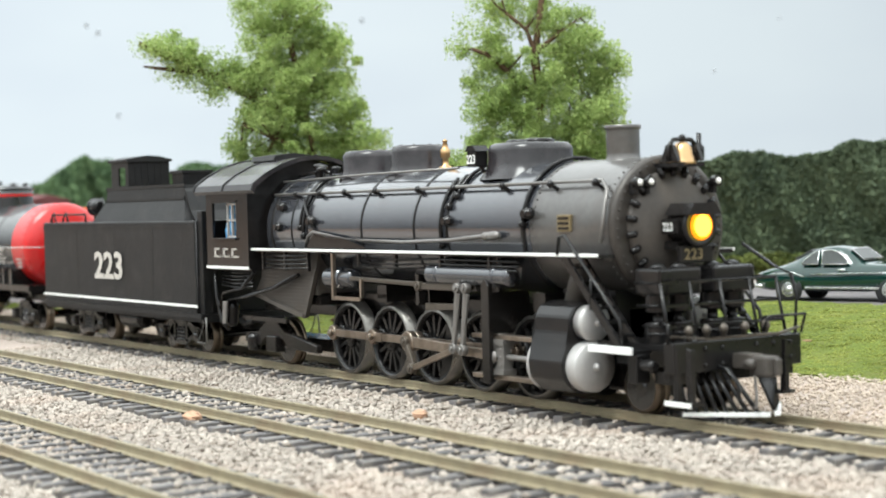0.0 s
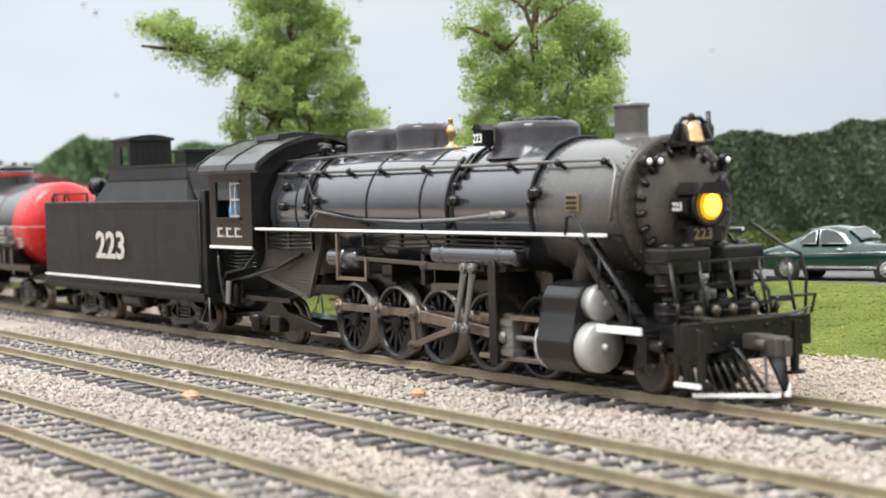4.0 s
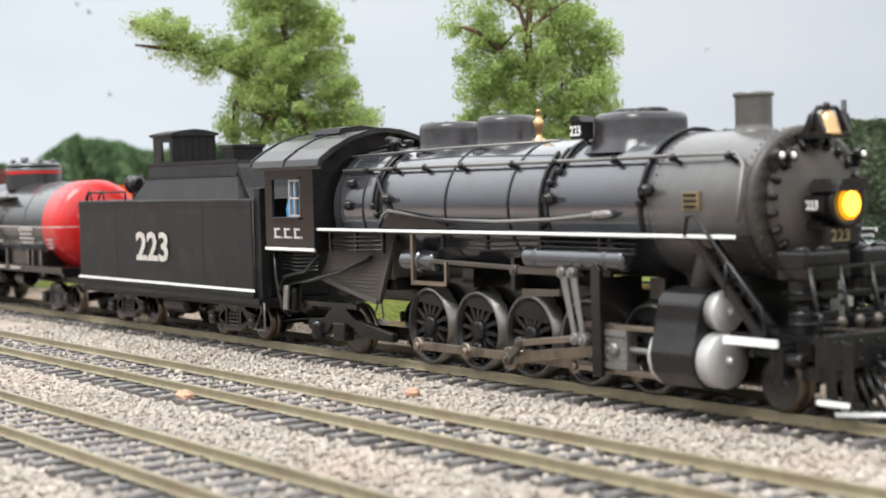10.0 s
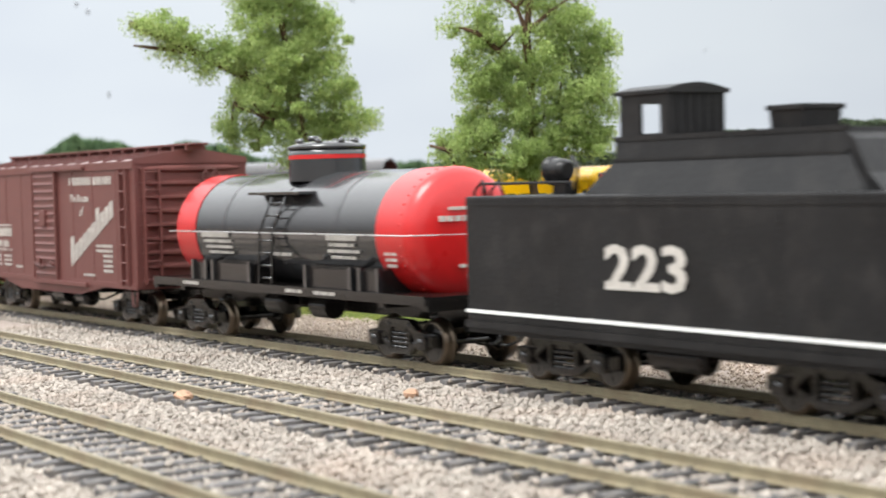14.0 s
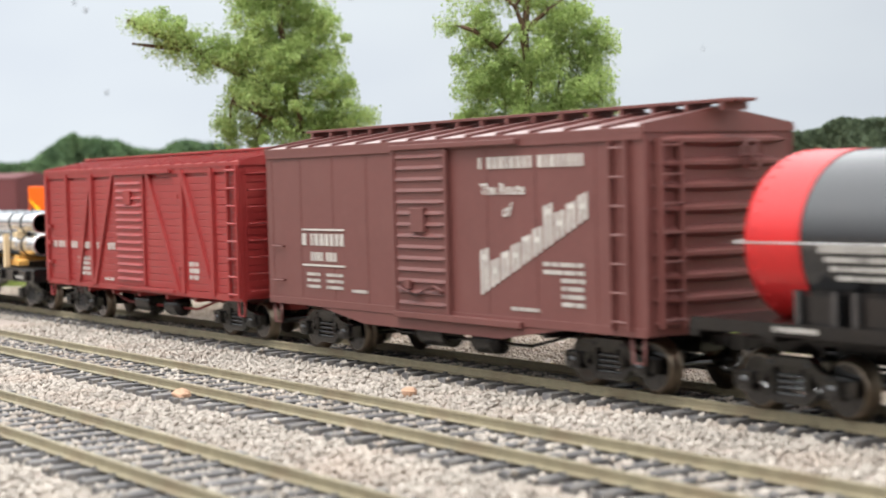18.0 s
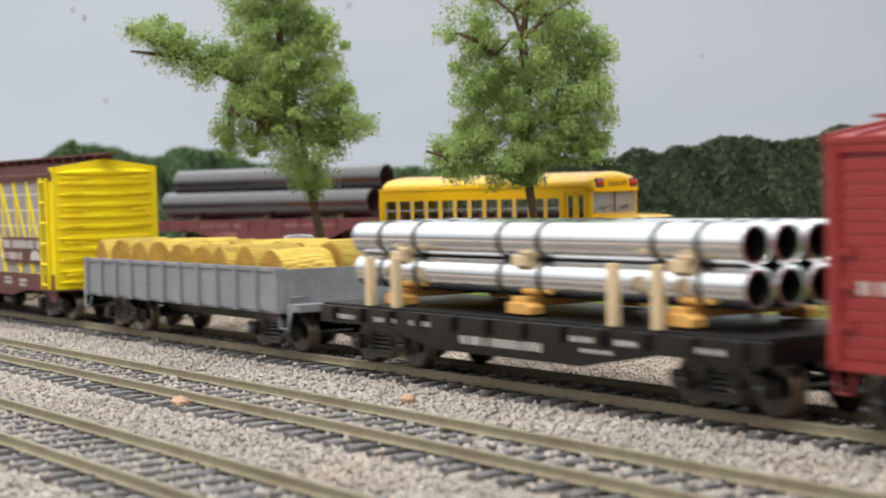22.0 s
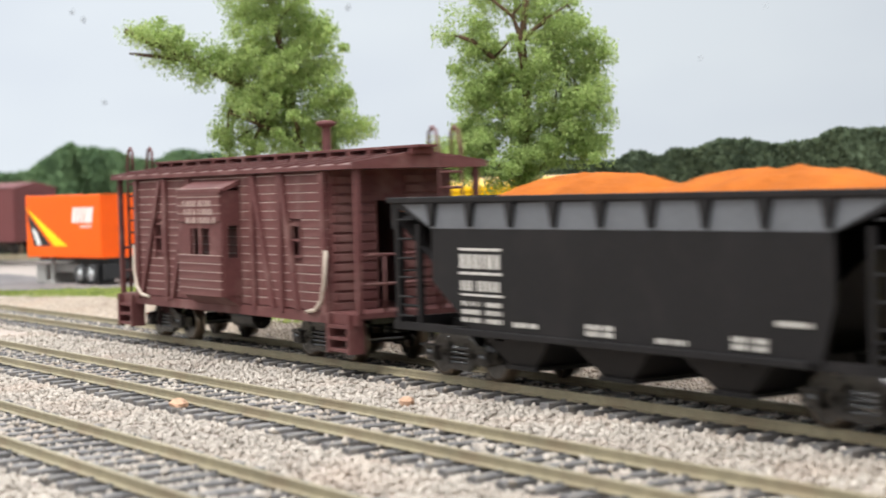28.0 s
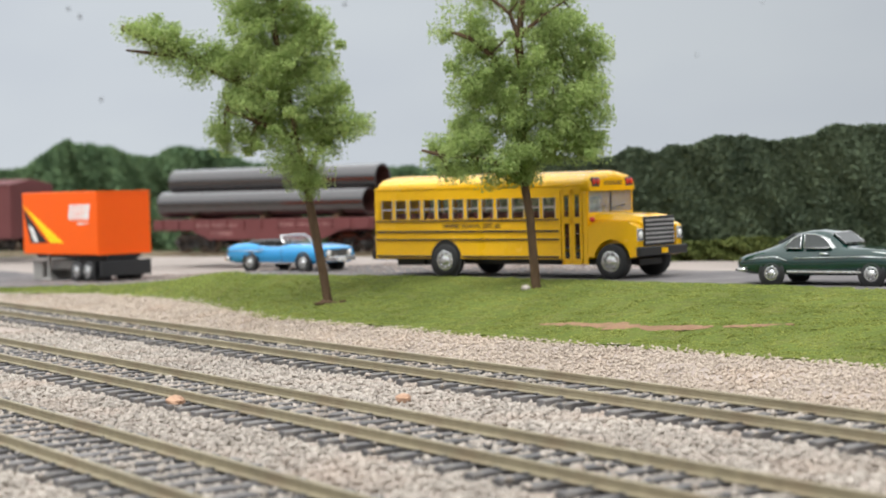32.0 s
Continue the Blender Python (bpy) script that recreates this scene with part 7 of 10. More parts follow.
    # cylinders
    for s in (-1, 1):
        y = s * 13.4
        bm = B()
        out = [(s * 8, 3.6), (s * 12, 2.9), (s * 16, 3.4), (s * 18.4, 6.0), (s * 18.9, 9.0), (s * 17.9, 12.0), (s * 17.2, 14.5), (s * 17.0, 17.4), (s * 15.6, 19.4), (s * 13, 20.1), (s * 8, 20.1)]
        prism(bm, out, "x", 47.4, 58.3, bev=0.3)
        cy = part("cylinder", bm, M_LOCO, LOCO, "black cylinder and valve chest casing")
        for x0, d in ((58.2, 1), (47.6, -1)):
            bm = B()
            lathe(bm, (x0, y, 8.2), (d, 0, 0), [(4.7, 0), (4.7, 2.6), (4.5, 3.0), (2.0, 3.2), (1.0, 3.25)] if d > 0 else [(5.2, 0), (5.2, 1.0), (4.2, 1.6)], 40)
            if d > 0:
                lathe(bm, (x0 + 3.2, y, 8.2), (1, 0, 0), [(0.8, 0), (0.6, 0.8), (0.2, 1.0)], 12)
            part("cylinder_head", bm, M_SILVER, cy, "silver painted cylinder head")
            bm = B()
            lathe(bm, (x0, s * 13.0, 16.3), (d, 0, 0), [(3.2, 0), (3.2, 1.6), (3.5, 1.7), (3.5, 2.6), (3.2, 3.0), (0.9, 3.2)] if d > 0 else [(3.0, 0), (3.0, 1.2), (2.2, 1.8)], 32)
            if d > 0:
                lathe(bm, (x0 + 3.2, s * 13.0, 16.3), (1, 0, 0), [(0.6, 0), (0.5, 0.8), (0.2, 0.9)], 10)
            part("valve_head", bm, M_SILVER, cy, "silver painted valve chest head")
        bm = B()
        tube(bm, [(52, s * 11, 19), (52.5, s * 10, 24), (54, s * 9, 28)], 2.0, n=16)
        part("steam_pipe", bm, M_SMOKE, cy, "grey steam pipe up to the smokebox")
        bm = B()
        box(bm, 22, 47, s * 13.4 - 1.1, s * 13.4 + 1.1, 11.8, 12.7, bev=0.1)
        box(bm, 22, 47, s * 13.4 - 1.1, s * 13.4 + 1.1, 3.8, 4.7, bev=0.1)
        part("crosshead_guide", bm, M_ROD, LOCO, "worn steel crosshead guide bars")
        bm = B()
        prism(bm, [(28.0, 3.2), (30.6, 3.2), (30.6, 22.5), (29.4, 24), (28.0, 22.5)], "y", s * 15.6 - 0.5, s * 15.6 + 0.5, bev=0.1)
        box(bm, 28.2, 30.4, min(s * 6, s * 15.4), max(s * 6, s * 15.4), 12.9, 21)
        prism(bm, [(3, 21.2), (30, 20.8), (30, 22.0), (18, 22.2), (14, 22.4), (4, 22.6)], "y", s * 12.6 - 0.4, s * 12.6 + 0.4)
        box(bm, 2, 3.2, s * 14.0 - 1.2, s * 14.0 + 1.2, 17.6, 24.0)
        part("guide_yoke", bm, M_UNDER, LOCO)
        bm = B()
        rod_bar(bm, 2.6, 18.2, 21.6, 21.7, 0.7, 0.7, s * 14.6, 0.5)
        rod_bar(bm, 4.0, 16.0, 17.2, 17.6, 0.8, 0.6, s * 13.8, 0.4)
        eye(bm, 2.8, 21.6, 1.1, s * 14.8)
        part("valve_hanger", bm, M_RODDARK, LOCO)
    # wheels
    for k, x in enumerate((-36.8, -18.4, 0, 18.4, 36.8)):
        axle, rest = DRIVER_MAIN if k == 2 else DRIVER
        w = new("driving_wheelset", axle)
        w.parent = LOCO
        w.location = (x * U, 0, WHEEL_R * U)
        for name, me, *turned in rest:
            ob = new(name, me)
            ob.parent = w
            if turned:
                ob.matrix_basis = Matrix.Rotation(-turned[0], 4, "Y")
        WHEELS.append((w, WHEEL_R, 0.0, 15.0))
    for x, r, mesh in ((69.4, 4.8, WHEEL33), (-68.4, 5.6, WHEEL42)):
        bm = B()
        if x > 0:
            for s in (-1, 1):
                box(bm, 57, 74, s * 6.2 - 0.8, s * 6.2 + 0.8, 3.4, 8.0)
            box(bm, 60, 70, -6.5, 6.5, 8.0, 9.5)
        else:
            for s in (-1, 1):
                prism(bm, [(-84, 5.2), (-84, 7.6), (-74, 8.4), (-62, 8.4), (-46, 6.0), (-46, 4.2), (-60, 4.6), (-63.5, 7.0), (-73, 7.0), (-76, 4.6)], "y", s * 12.6 - 0.8, s * 12.6 + 0.8, bev=0.15)
                box(bm, -71, -65.8, s * 11.4, s * 14.2, 3.4, 7.4, bev=0.3)
                for q in range(4):
                    box(bm, -75 + q, -62 - q, s * 12.6 - 1.2, s * 12.6 + 1.2, 8.4 + q * 0.6, 8.95 + q * 0.6)
                box(bm, -84, -60, s * 13.6 - 0.5, s * 13.6 + 0.5, 10.8, 11.9)
                lathe(bm, (-79, s * 13.4, 3.2), (0, 0, 1), [(1.3, 0), (1.7, 0.6), (1.7, 3.4), (0.9, 4.4)], 12)
            box(bm, -84, -48, -4, 4, 3.4, 6.4)
        tr = pieces("lead_truck" if x > 0 else "trailing_truck", "truck_member", bm, M_UNDER, LOCO)
        w = new("wheelset", mesh)
        w.parent = tr
        w.location = (x * U, 0, r * U)
        WHEELS.append((w, r, 0.0, 15.0))
    # rods and gear
    for s, ph in ((-1, 0.0), (1, -math.pi / 2)):
        y = s * 11.4
        bm = B()
        for a, b in ((-36.8, -18.4), (-18.4, 0), (0, 18.4), (18.4, 36.8)):
            rod_bar(bm, a, b, 0, 0, 0.85, 0.85, y, 0.45)
        for k in (-36.8, -18.4, 0, 18.4, 36.8):
            eye(bm, k, 0, 1.75 if k else 2.1, y, 0.75)
        box(bm, -20.4, -14.2, y - 0.6, y + 0.6, -1.0, 1.0, bev=0.1)
        ob = part("side_rod", bm, M_ROD, LOCO, "worn steel side rod")
        MOVING.append((ob, lambda th, p=ph: Matrix.Translation((CRANK * math.cos(th + p) * U, 0, (WHEEL_R + CRANK * math.sin(th + p)) * U))))
        y = s * 13.3
        bm = B()
        rod_bar(bm, 0, MAIN_ROD, 0, 0, 1.15, 0.95, y, 0.5)
        rod_bar(bm, 3, MAIN_ROD - 3, 0, 0, 0.5, 0.4, y - 0.12 * s * -1 * -1, 0.46)
        eye(bm, 0, 0, 2.3, y, 0.8)
        eye(bm, MAIN_ROD, 0, 1.6, y, 0.7)
        ob = part("main_rod", bm, M_ROD, LOCO, "worn steel main rod")

        def mr(th, p=ph):
            a = th + p
            px, pz = CRANK * math.cos(a), CRANK * math.sin(a)
            return Matrix.Translation((px * U, 0, (WHEEL_R + pz) * U)) @ Matrix.Rotation(math.asin(pz / MAIN_ROD), 4, "Y")
        MOVING.append((ob, mr))
        bm = B()
        box(bm, -3.0, 3.0, s * 13.4 - 1.3, s * 13.4 + 1.3, -3.4, 3.4, bev=0.25)
        box(bm, -3.4, 3.4, s * 13.4 - 1.6, s * 13.4 + 1.6, 2.4, 3.5)
        box(bm, -3.4, 3.4, s * 13.4 - 1.6, s * 13.4 + 1.6, -3.5, -2.4)
        lathe(bm, (0, s * 14.6, 0), (0, s, 0), [(1.2, 0), (1.2, 0.6), (0.6, 0.9)], 12)
        for q in (-2.2, 2.2):
            for z in (-1.6, 0, 1.6):
                ball(bm, (q, s * 14.75, z), 0.3, 6)
        cyl(bm, (3, s * 13.4, 0), (17, s * 13.4, 0), 0.6, n=10)
        ob = part("crosshead", bm, M_SILVERDARK, LOCO, "grey steel crosshead with piston rod")

        def xh(th, p=ph):
            a = th + p
            return Matrix.Translation(((CRANK * math.cos(a) + math.sqrt(MAIN_ROD ** 2 - (CRANK * math.sin(a)) ** 2)) * U, 0, WHEEL_R * U))
        MOVING.append((ob, xh))
        # return crank, eccentric rod, swinging links
        y = s * 15.0
        EC, LEAD, LINK, EROD, PX, PZ = 4.4, radians(96), 12.6, 18.9, 19.4, 21.7

        def gear(th, p=ph):
            a = th + p + LEAD
            cx, cz = EC * math.cos(a), WHEEL_R + EC * math.sin(a)
            dx, dz = PX - cx, PZ - cz
            d = math.hypot(dx, dz)
            u = (EROD ** 2 - LINK ** 2 + d * d) / (2 * d)
            h = math.sqrt(max(EROD ** 2 - u * u, 0))
            ex, ez = cx + (dx * u + dz * h) / d, cz + (dz * u - dx * h) / d
            return cx, cz, ex, ez

        bm = B()
        cx, cz = EC * math.cos(LEAD), EC * math.sin(LEAD)
        rod_bar(bm, CRANK, cx, 0, cz, 0.75, 0.75, y + s * -0.6, 0.4)
        eye(bm, CRANK, 0, 1.2, y + s * -0.6, 0.6)
        eye(bm, cx, cz, 1.1, y, 0.8)
        ob = part("return_crank", bm, M_RODDARK, LOCO)
        MOVING.append((ob, lambda th, p=ph: Matrix.Translation((0, 0, WHEEL_R * U)) @ Matrix.Rotation(-(th + p), 4, "Y")))
        bm = B()
        rod_bar(bm, 0, EROD, 0, 0, 0.6, 0.6, y, 0.4)
        eye(bm, 0, 0, 1.0, y)
        eye(bm, EROD, 0, 1.2, y)
        ob = part("eccentric_rod", bm, M_ROD, LOCO, "worn steel eccentric rod")
        MOVING.append((ob, lambda th, g=gear: Matrix.Translation((g(th)[0] * U, 0, g(th)[1] * U)) @ Matrix.Rotation(-math.atan2(g(th)[3] - g(th)[1], g(th)[2] - g(th)[0]), 4, "Y")))
        for off in (0.0, 3.0):
            bm = B()
            rod_bar(bm, 0, 0.001, 0, -LINK, 0.55, 0.55, y - s * -0.9, 0.4)
            rod_bar(bm, 0.9, 0.3, -1, -LINK + 2, 0.25, 0.25, y - s * -0.9, 0.3)
            eye(bm, 0, 0, 1.05, y - s * -0.9)
            eye(bm, 0, -LINK, 1.15, y - s * -0.9)
            ob = part("valve_link", bm, M_SILVERDARK, LOCO, "bright steel swinging valve link")
            MOVING.append((ob, lambda th, g=gear, o=off: Matrix.Translation(((PX + o) * U, 0, PZ * U)) @ Matrix.Rotation(math.atan2(PX - g(th)[2], PZ - g(th)[3]) * (1.0 if o == 0 else 0.85), 4, "Y")))
    # front end: deck, beam, steps, pumps, pilot
    bm = B()
    box(bm, 62, 84, -13.5, 13.5, 12.2, 13.2)
    prism(bm, [(-7, 12.5), (7, 12.5), (9, 22), (-9, 22)], "x", 46, 62)
    for y in (-10, 10):
        box(bm, 64, 84, y - 0.6, y + 0.6, 9, 12.4)
    part("front_deck", bm, M_LOCO, LOCO)
    bm = B()
    box(bm, 82.2, 85.2, -14.9, 14.9, 8.4, 14.0, bev=0.3)
    for y in (-12, -8, -4, 4, 8, 12):
        ball(bm, (85.3, y, 12.6), 0.45, 6)
        ball(bm, (85.3, y, 9.8), 0.45, 6)
    beam = part("pilot_beam", bm, M_LOCO, LOCO)
    for s in (-1, 1):
        bm = B()
        box(bm, 64.8, 76.6, s * 15.2 - 2.2, s * 15.2 + 2.2, 11.6, 12.2)
        st = part("front_step", bm, M_LOCO, LOCO)
        bm = B()
        box(bm, 64.6, 76.8, s * 17.4 - 0.3, s * 17.4 + 0.3, 11.6, 12.9, bev=0.06)
        part("white_edge", bm, M_WHITE, st, "white painted step edge")
        bm = B()
        fy = -14.2 if s < 0 else 10.8
        for x in (85.0, 88.6) if s < 0 else (85.0,):
            box(bm, x - 0.7, x + 0.7, fy - 0.5, fy + 0.5, 3.4, 13.0, bev=0.1)
        box(bm, 83.8 if s < 0 else 84.0, 90.2 if s < 0 else 86.0, fy - 1.6, fy + 1.6, 3.4, 4.0)
        fs = part("foot_step", bm, M_LOCO, LOCO)
        bm = B()
        box(bm, 83.7, 90.3, s * 15.9 - 0.2, s * 15.9 + 0.2, 3.3, 4.1)
        if s < 0:
            part("white_edge", bm, M_WHITE, fs, "white painted step edge")
        else:
            bm.free()
        # inclined ladder to the running board
        bm = B()
        for yy in (s * 12.6, s * 16.4):
            prism(bm, [(55.6, 28.4), (57.6, 28.4), (73.0, 13.0), (71.0, 13.0)], "y", yy - 0.35, yy + 0.35)
        for k in range(6):
            x, z = 58.6 + k * 2.4, 26.6 - k * 2.4
            box(bm, x - 1.2, x + 1.2, min(s * 12.6, s * 16.4), max(s * 12.6, s * 16.4), z - 0.3, z + 0.2)
        lad = part("boarding_ladder", bm, M_LOCO, LOCO, "black inclined ladder up to the running board")
        bm = B()
        tube(bm, [(54.6, s * 16.6, 28.8), (55.2, s * 16.6, 32.0), (57.0, s * 16.6, 32.4), (72.6, s * 16.6, 17.4), (73.4, s * 16.6, 13.0)], 0.36)
        tube(bm, [(64.6, s * 16.6, 25.0), (64.4, s * 16.6, 19.0)], 0.3)
        part("handrail", bm, M_LOCO, lad)
        bm = B()
        lathe(bm, (76.4, s * 15.0, 9.6), (1, 0, 0), [(1.2, 0), (1.2, 3.4), (0.7, 3.8)], 12)
        box(bm, 74.6, 77.0, s * 15 - 1.6, s * 15 + 1.6, 6.4, 11.6, bev=0.2)
        part("lubricator", bm, M_LOCO, LOCO)
    for s in (-1, 1):
        bm = B()
        box(bm, 70.2, 77.4, s * 6.4 - 4.9, s * 6.4 + 4.9, 21.6, 26.4, bev=0.5)
        for q in (-2.4, 2.4):
            lathe(bm, (73.8, s * 6.4 + q, 13.2), (0, 0, 1), [(2.4, 0), (2.4, 3.4), (1.0, 3.6), (1.0, 5.2), (2.3, 5.4), (2.3, 8.4)], 18)
            lathe(bm, (73.8, s * 6.4 + q, 26.2), (0, 0, 1), [(1.6, 0), (1.4, 0.6), (0.7, 1.0)], 14)
            for z in (14.4, 19.4):
                lathe(bm, (73.8, s * 6.4 + q, z), (0, 0, 1), [(2.4, 0), (2.6, 0.1), (2.6, 0.5), (2.4, 0.6)], 18, caps=False)
        part("air_pump", bm, M_LOCO, LOCO, "black twin air pump below the smokebox")
    bm = B()
    for z, x in ((24.0, 80.0), (20.0, 80.8), (16.4, 82.0)):
        tube(bm, [(x - 6, -14.2, z), (x, -13.6, z), (x, 13.6, z), (x - 6, 14.2, z)], 0.32)
    for y in (-13.6, -7, 0.0, 7, 13.6):
        tube(bm, [(82.6, y, 13.6), (80.2, y, 24.0)], 0.32)
    tube(bm, [(83.6, 15.0, 13.8), (84.0, 15.0, 20.5), (82.8, 14.9, 24.5), (79, 14.4, 26.0), (72, 13.2, 30.0)], 0.34)
    tube(bm, [(83.6, -15.0, 13.8), (83.8, -15.0, 17.0), (81.6, -15.0, 17.2)], 0.34)
    tube(bm, [(84.8, 6, 14.2), (86.0, 6, 17.4), (86.0, 15.2, 17.4), (84.8, 15.2, 14.0)], 0.3)
    part("front_railing", bm, M_LOCO, LOCO)
    bm = B()
    for y in (-6, -2, 3, 8, -10):
        lathe(bm, (83.4, y, 13.8), (0, 0, 1), [(0.5, 0), (0.5, 1.2), (0.8, 1.4), (0.8, 2.2), (0.3, 2.8)], 8)
    tube(bm, [(84.5, -15, 15.0), (86.5, -8, 14.4), (86.8, 8, 14.4), (84.5, 15, 15.0)], 0.28)
    part("uncoupling_rod", bm, M_RODDARK, LOCO)
    # pilot with slats
    bm = B()
    for s in (-1, 1):
        prism(bm, [(82.4, s * 10.8), (93.2, s * 0.4), (93.6, s * 1.4), (83.2, s * 11.6)], "z", 0.9, 1.6)
    pil = part("pilot", bm, M_WHITE, LOCO, "cowcatcher with white painted lower edge")
    for s in (-1, 1):
        for k in range(8):
            f = (k + 0.3) / 8.4
            x0, y0 = 82.8 + 10.3 * f, s * (11.0 - 10.4 * f)
            x1, y1 = 81.6 + 5.0 * f, s * (11.4 - 9.6 * f)
            bm = B()
            tube(bm, [(x0, y0, 1.4), (x1, y1, 8.2)], 0.42, n=6)
            part("slat", bm, M_LOCO, pil)
    bm = B()
    box(bm, 79.0, 83.6, -14.2, 14.2, 6.6, 8.6)
    part("pilot_frame", bm, M_LOCO, pil)
    bm = B()
    box(bm, 85, 89.4, -1.7, 1.7, 8.8, 11.4, bev=0.2)
    box(bm, 89.2, 93.4, -1.7, 1.9, 7.6, 11.2, bev=0.5)
    box(bm, 92.6, 94.0, 0.2, 1.8, 7.8, 10.8, bev=0.3)
    lathe(bm, (88.8, -2.0, 9.8), (1, 0, 0), [(0.7, 0), (0.9, 0.5), (0.9, 2.0), (0.5, 2.4)], 12)
    tube(bm, [(90.6, -1.5, 7.9), (91.2, -1.8, 4.4), (92.6, -3.2, 2.6), (93.4, -4.6, 2.6)], 0.28)
    part("coupler", bm, M_SMOKE, LOCO, "grey front knuckle coupler")
    bm = B()
    tube(bm, [(85.0, -5, 9.4), (87.6, -5, 9.0), (89.4, -4.4, 6.6), (89.6, -4.2, 3.4)], 0.35)
    part("air_hose", bm, M_BLACK, LOCO)
    TRAIN.append(LOCO)


# ---------------------------------------------------------------- tender
def tender():
    car = thing("tender", "matt black tender with large white numerals and white line", "tender", (-161, 0, 0))
    X0, X1 = -59.6, 59.2
    bm = B()
    box(bm, X0, X1 - 3, -17.2, 17.2, 11.4, 36.0, bev=0.35)
    for s in (-1, 1):
        box(bm, X0 + 0.4, X1 - 3.2, s * 17.3 - 0.12, s * 17.3 + 0.12, 34.2, 34.8)
        for x in (-30, 0, 28):
            for k in range(20):
                ball(bm, (x, s * 17.25, 12.8 + k * 1.1), 0.2, 5)
        for k in range(40):
            ball(bm, (X0 + 2 + k * 2.85, s * 17.25, 12.2), 0.22, 5)
            ball(bm, (X0 + 2 + k * 2.85, s * 17.25, 35.2), 0.22, 5)
    part("tank", bm, M_TENDER, car)
    bm = B()
    for s in (-1, 1):
        box(bm, X0 - 0.6, X1 + 0.4, s * 16.9 - 0.6, s * 16.9 + 0.6, 10.2, 11.6)
    box(bm, X0 - 0.8, X1 + 0.6, -16.6, 16.6, 9.2, 11.4)
    box(bm, X0, X1, -3, 3, 6.6, 9.4)
    pieces("underframe", "frame_member", bm, M_TENDER, car)
    for y in (-15, 15):
        bm = B()
        box(bm, X1 - 3, X1, y - 1.4, y + 1.4, 11.4, 38.6, bev=0.2)
        part("corner_post", bm, M_TENDER, car)
    for s in (-1, 1):
        bm = B()
        box(bm, X0 - 0.3, X1 - 1.5, s * 17.35 - 0.12, s * 17.35 + 0.12, 13.15, 13.8)
        part("white_line", bm, M_WHITE, car, "thin white line along the tank")
    bm = B()
    letters(bm, "223", (-15.6, -17.4, 19.6), (1, 0, 0), (0, 0, 1), 7.5, squeeze=1.38)
    letters(bm, "223", (-15.2, -17.42, 19.6), (1, 0, 0), (0, 0, 1), 7.5, squeeze=1.38)
    for k in range(3):
        bars(bm, [(-15.4 + k * 8.25, -9.2 + k * 8.25, 19.4, 20.8)] if k < 2 else [], -17.38)
    part("numerals", bm, M_CREAM, car, "large cream-white numerals")
    # coal bunker
    bm = B()
    v = []
    for (x0, x1), w, z in (((-26, 42), 13.6, 36.0), ((-19.5, 37.5), 11.4, 42.0), ((-19.5, 36.6), 11.0, 45.9)):
        v.append([bm.verts.new(p) for p in ((x0, -w, z), (x1, -w, z), (x1, w, z), (x0, w, z))])
    for a, b in zip(v, v[1:]):
        skin(bm, a, b, smooth=False)
    t = [bm.verts.new(p) for p in ((-19.0, -10.2, 44.6), (36.0, -10.2, 44.6), (36.0, 10.2, 44.6), (-19.0, 10.2, 44.6))]
    skin(bm, v[-1], t, smooth=False)
    bm.faces.new(t)
    prism(bm, [(36.0, 45.6), (38.2, 44.0), (41.0, 38.8), (44, 36.0), (37, 36.0)], "y", -11.2, 11.2)
    bunker = part("coal_bunker", bm, M_TENDER, car)
    for y0, y1, z0, z1 in ((-11.3, -10.9, 45.4, 46.2), (10.9, 11.3, 45.4, 46.2), (-11.7, -11.3, 41.8, 42.3)):
        bm = B()
        box(bm, -19.9, 37.4, y0, y1, z0, z1)
        part("edge_angle", bm, M_TENDER, bunker)
    # brakeman's shelter
    bm = B()
    xa, xb, ya, yb = -20.3, -7.2, -9.0, 3.6
    for x0, x1, z0, z1 in ((xa, -14.6, 45.5, 54.0), (-9.2, xb, 45.5, 54.0), (-14.6, -9.2, 45.5, 46.6), (-14.6, -9.2, 51.9, 54.0)):
        box(bm, x0, x1, ya - 0.3, ya + 0.3, z0, z1)
        box(bm, x0, x1, yb - 0.3, yb + 0.3, z0, z1)
    box(bm, xb - 0.6, xb, ya, yb, 45.5, 54.0)
    for y0, y1, z0, z1 in ((ya, ya + 1.4, 45.5, 54.0), (yb - 1.4, yb, 45.5, 54.0), (ya + 1.4, yb - 1.4, 45.5, 46.6), (ya + 1.4, yb - 1.4, 52.2, 54.0)):
        box(bm, xa, xa + 0.6, y0, y1, z0, z1)
    sh = pieces("shelter", "shelter_panel", bm, M_TENDER, car, "small black brakeman's shelter with open window")
    bm = B()
    box(bm, xb - 0.1, xb + 0.2, -0.25, 0.25, 45.5, 54.0)
    batten = finish("batten", bm, M_TENDER)
    for k in range(7):
        p = new("batten", batten)
        p.parent = sh
        p.location = (0, (ya + k * (yb - ya) / 6) * U, 0)
    bm = B()
    arc = [(ya - 1, 53.6), (ya - 1, 54.3), (ya + 3, 55.2), ((ya + yb) / 2, 55.5), (yb - 3, 55.2), (yb + 1, 54.3), (yb + 1, 53.6)]
    prism(bm, arc, "x", xa - 1.0, xb + 0.8)
    part("shelter_roof", bm, M_TENDER, sh)
    bm = B()
    v0 = [bm.verts.new(p) for p in ((12.6, -3.6, 44.5), (20, -3.6, 44.5), (20, 4.6, 44.5), (12.6, 4.6, 44.5))]
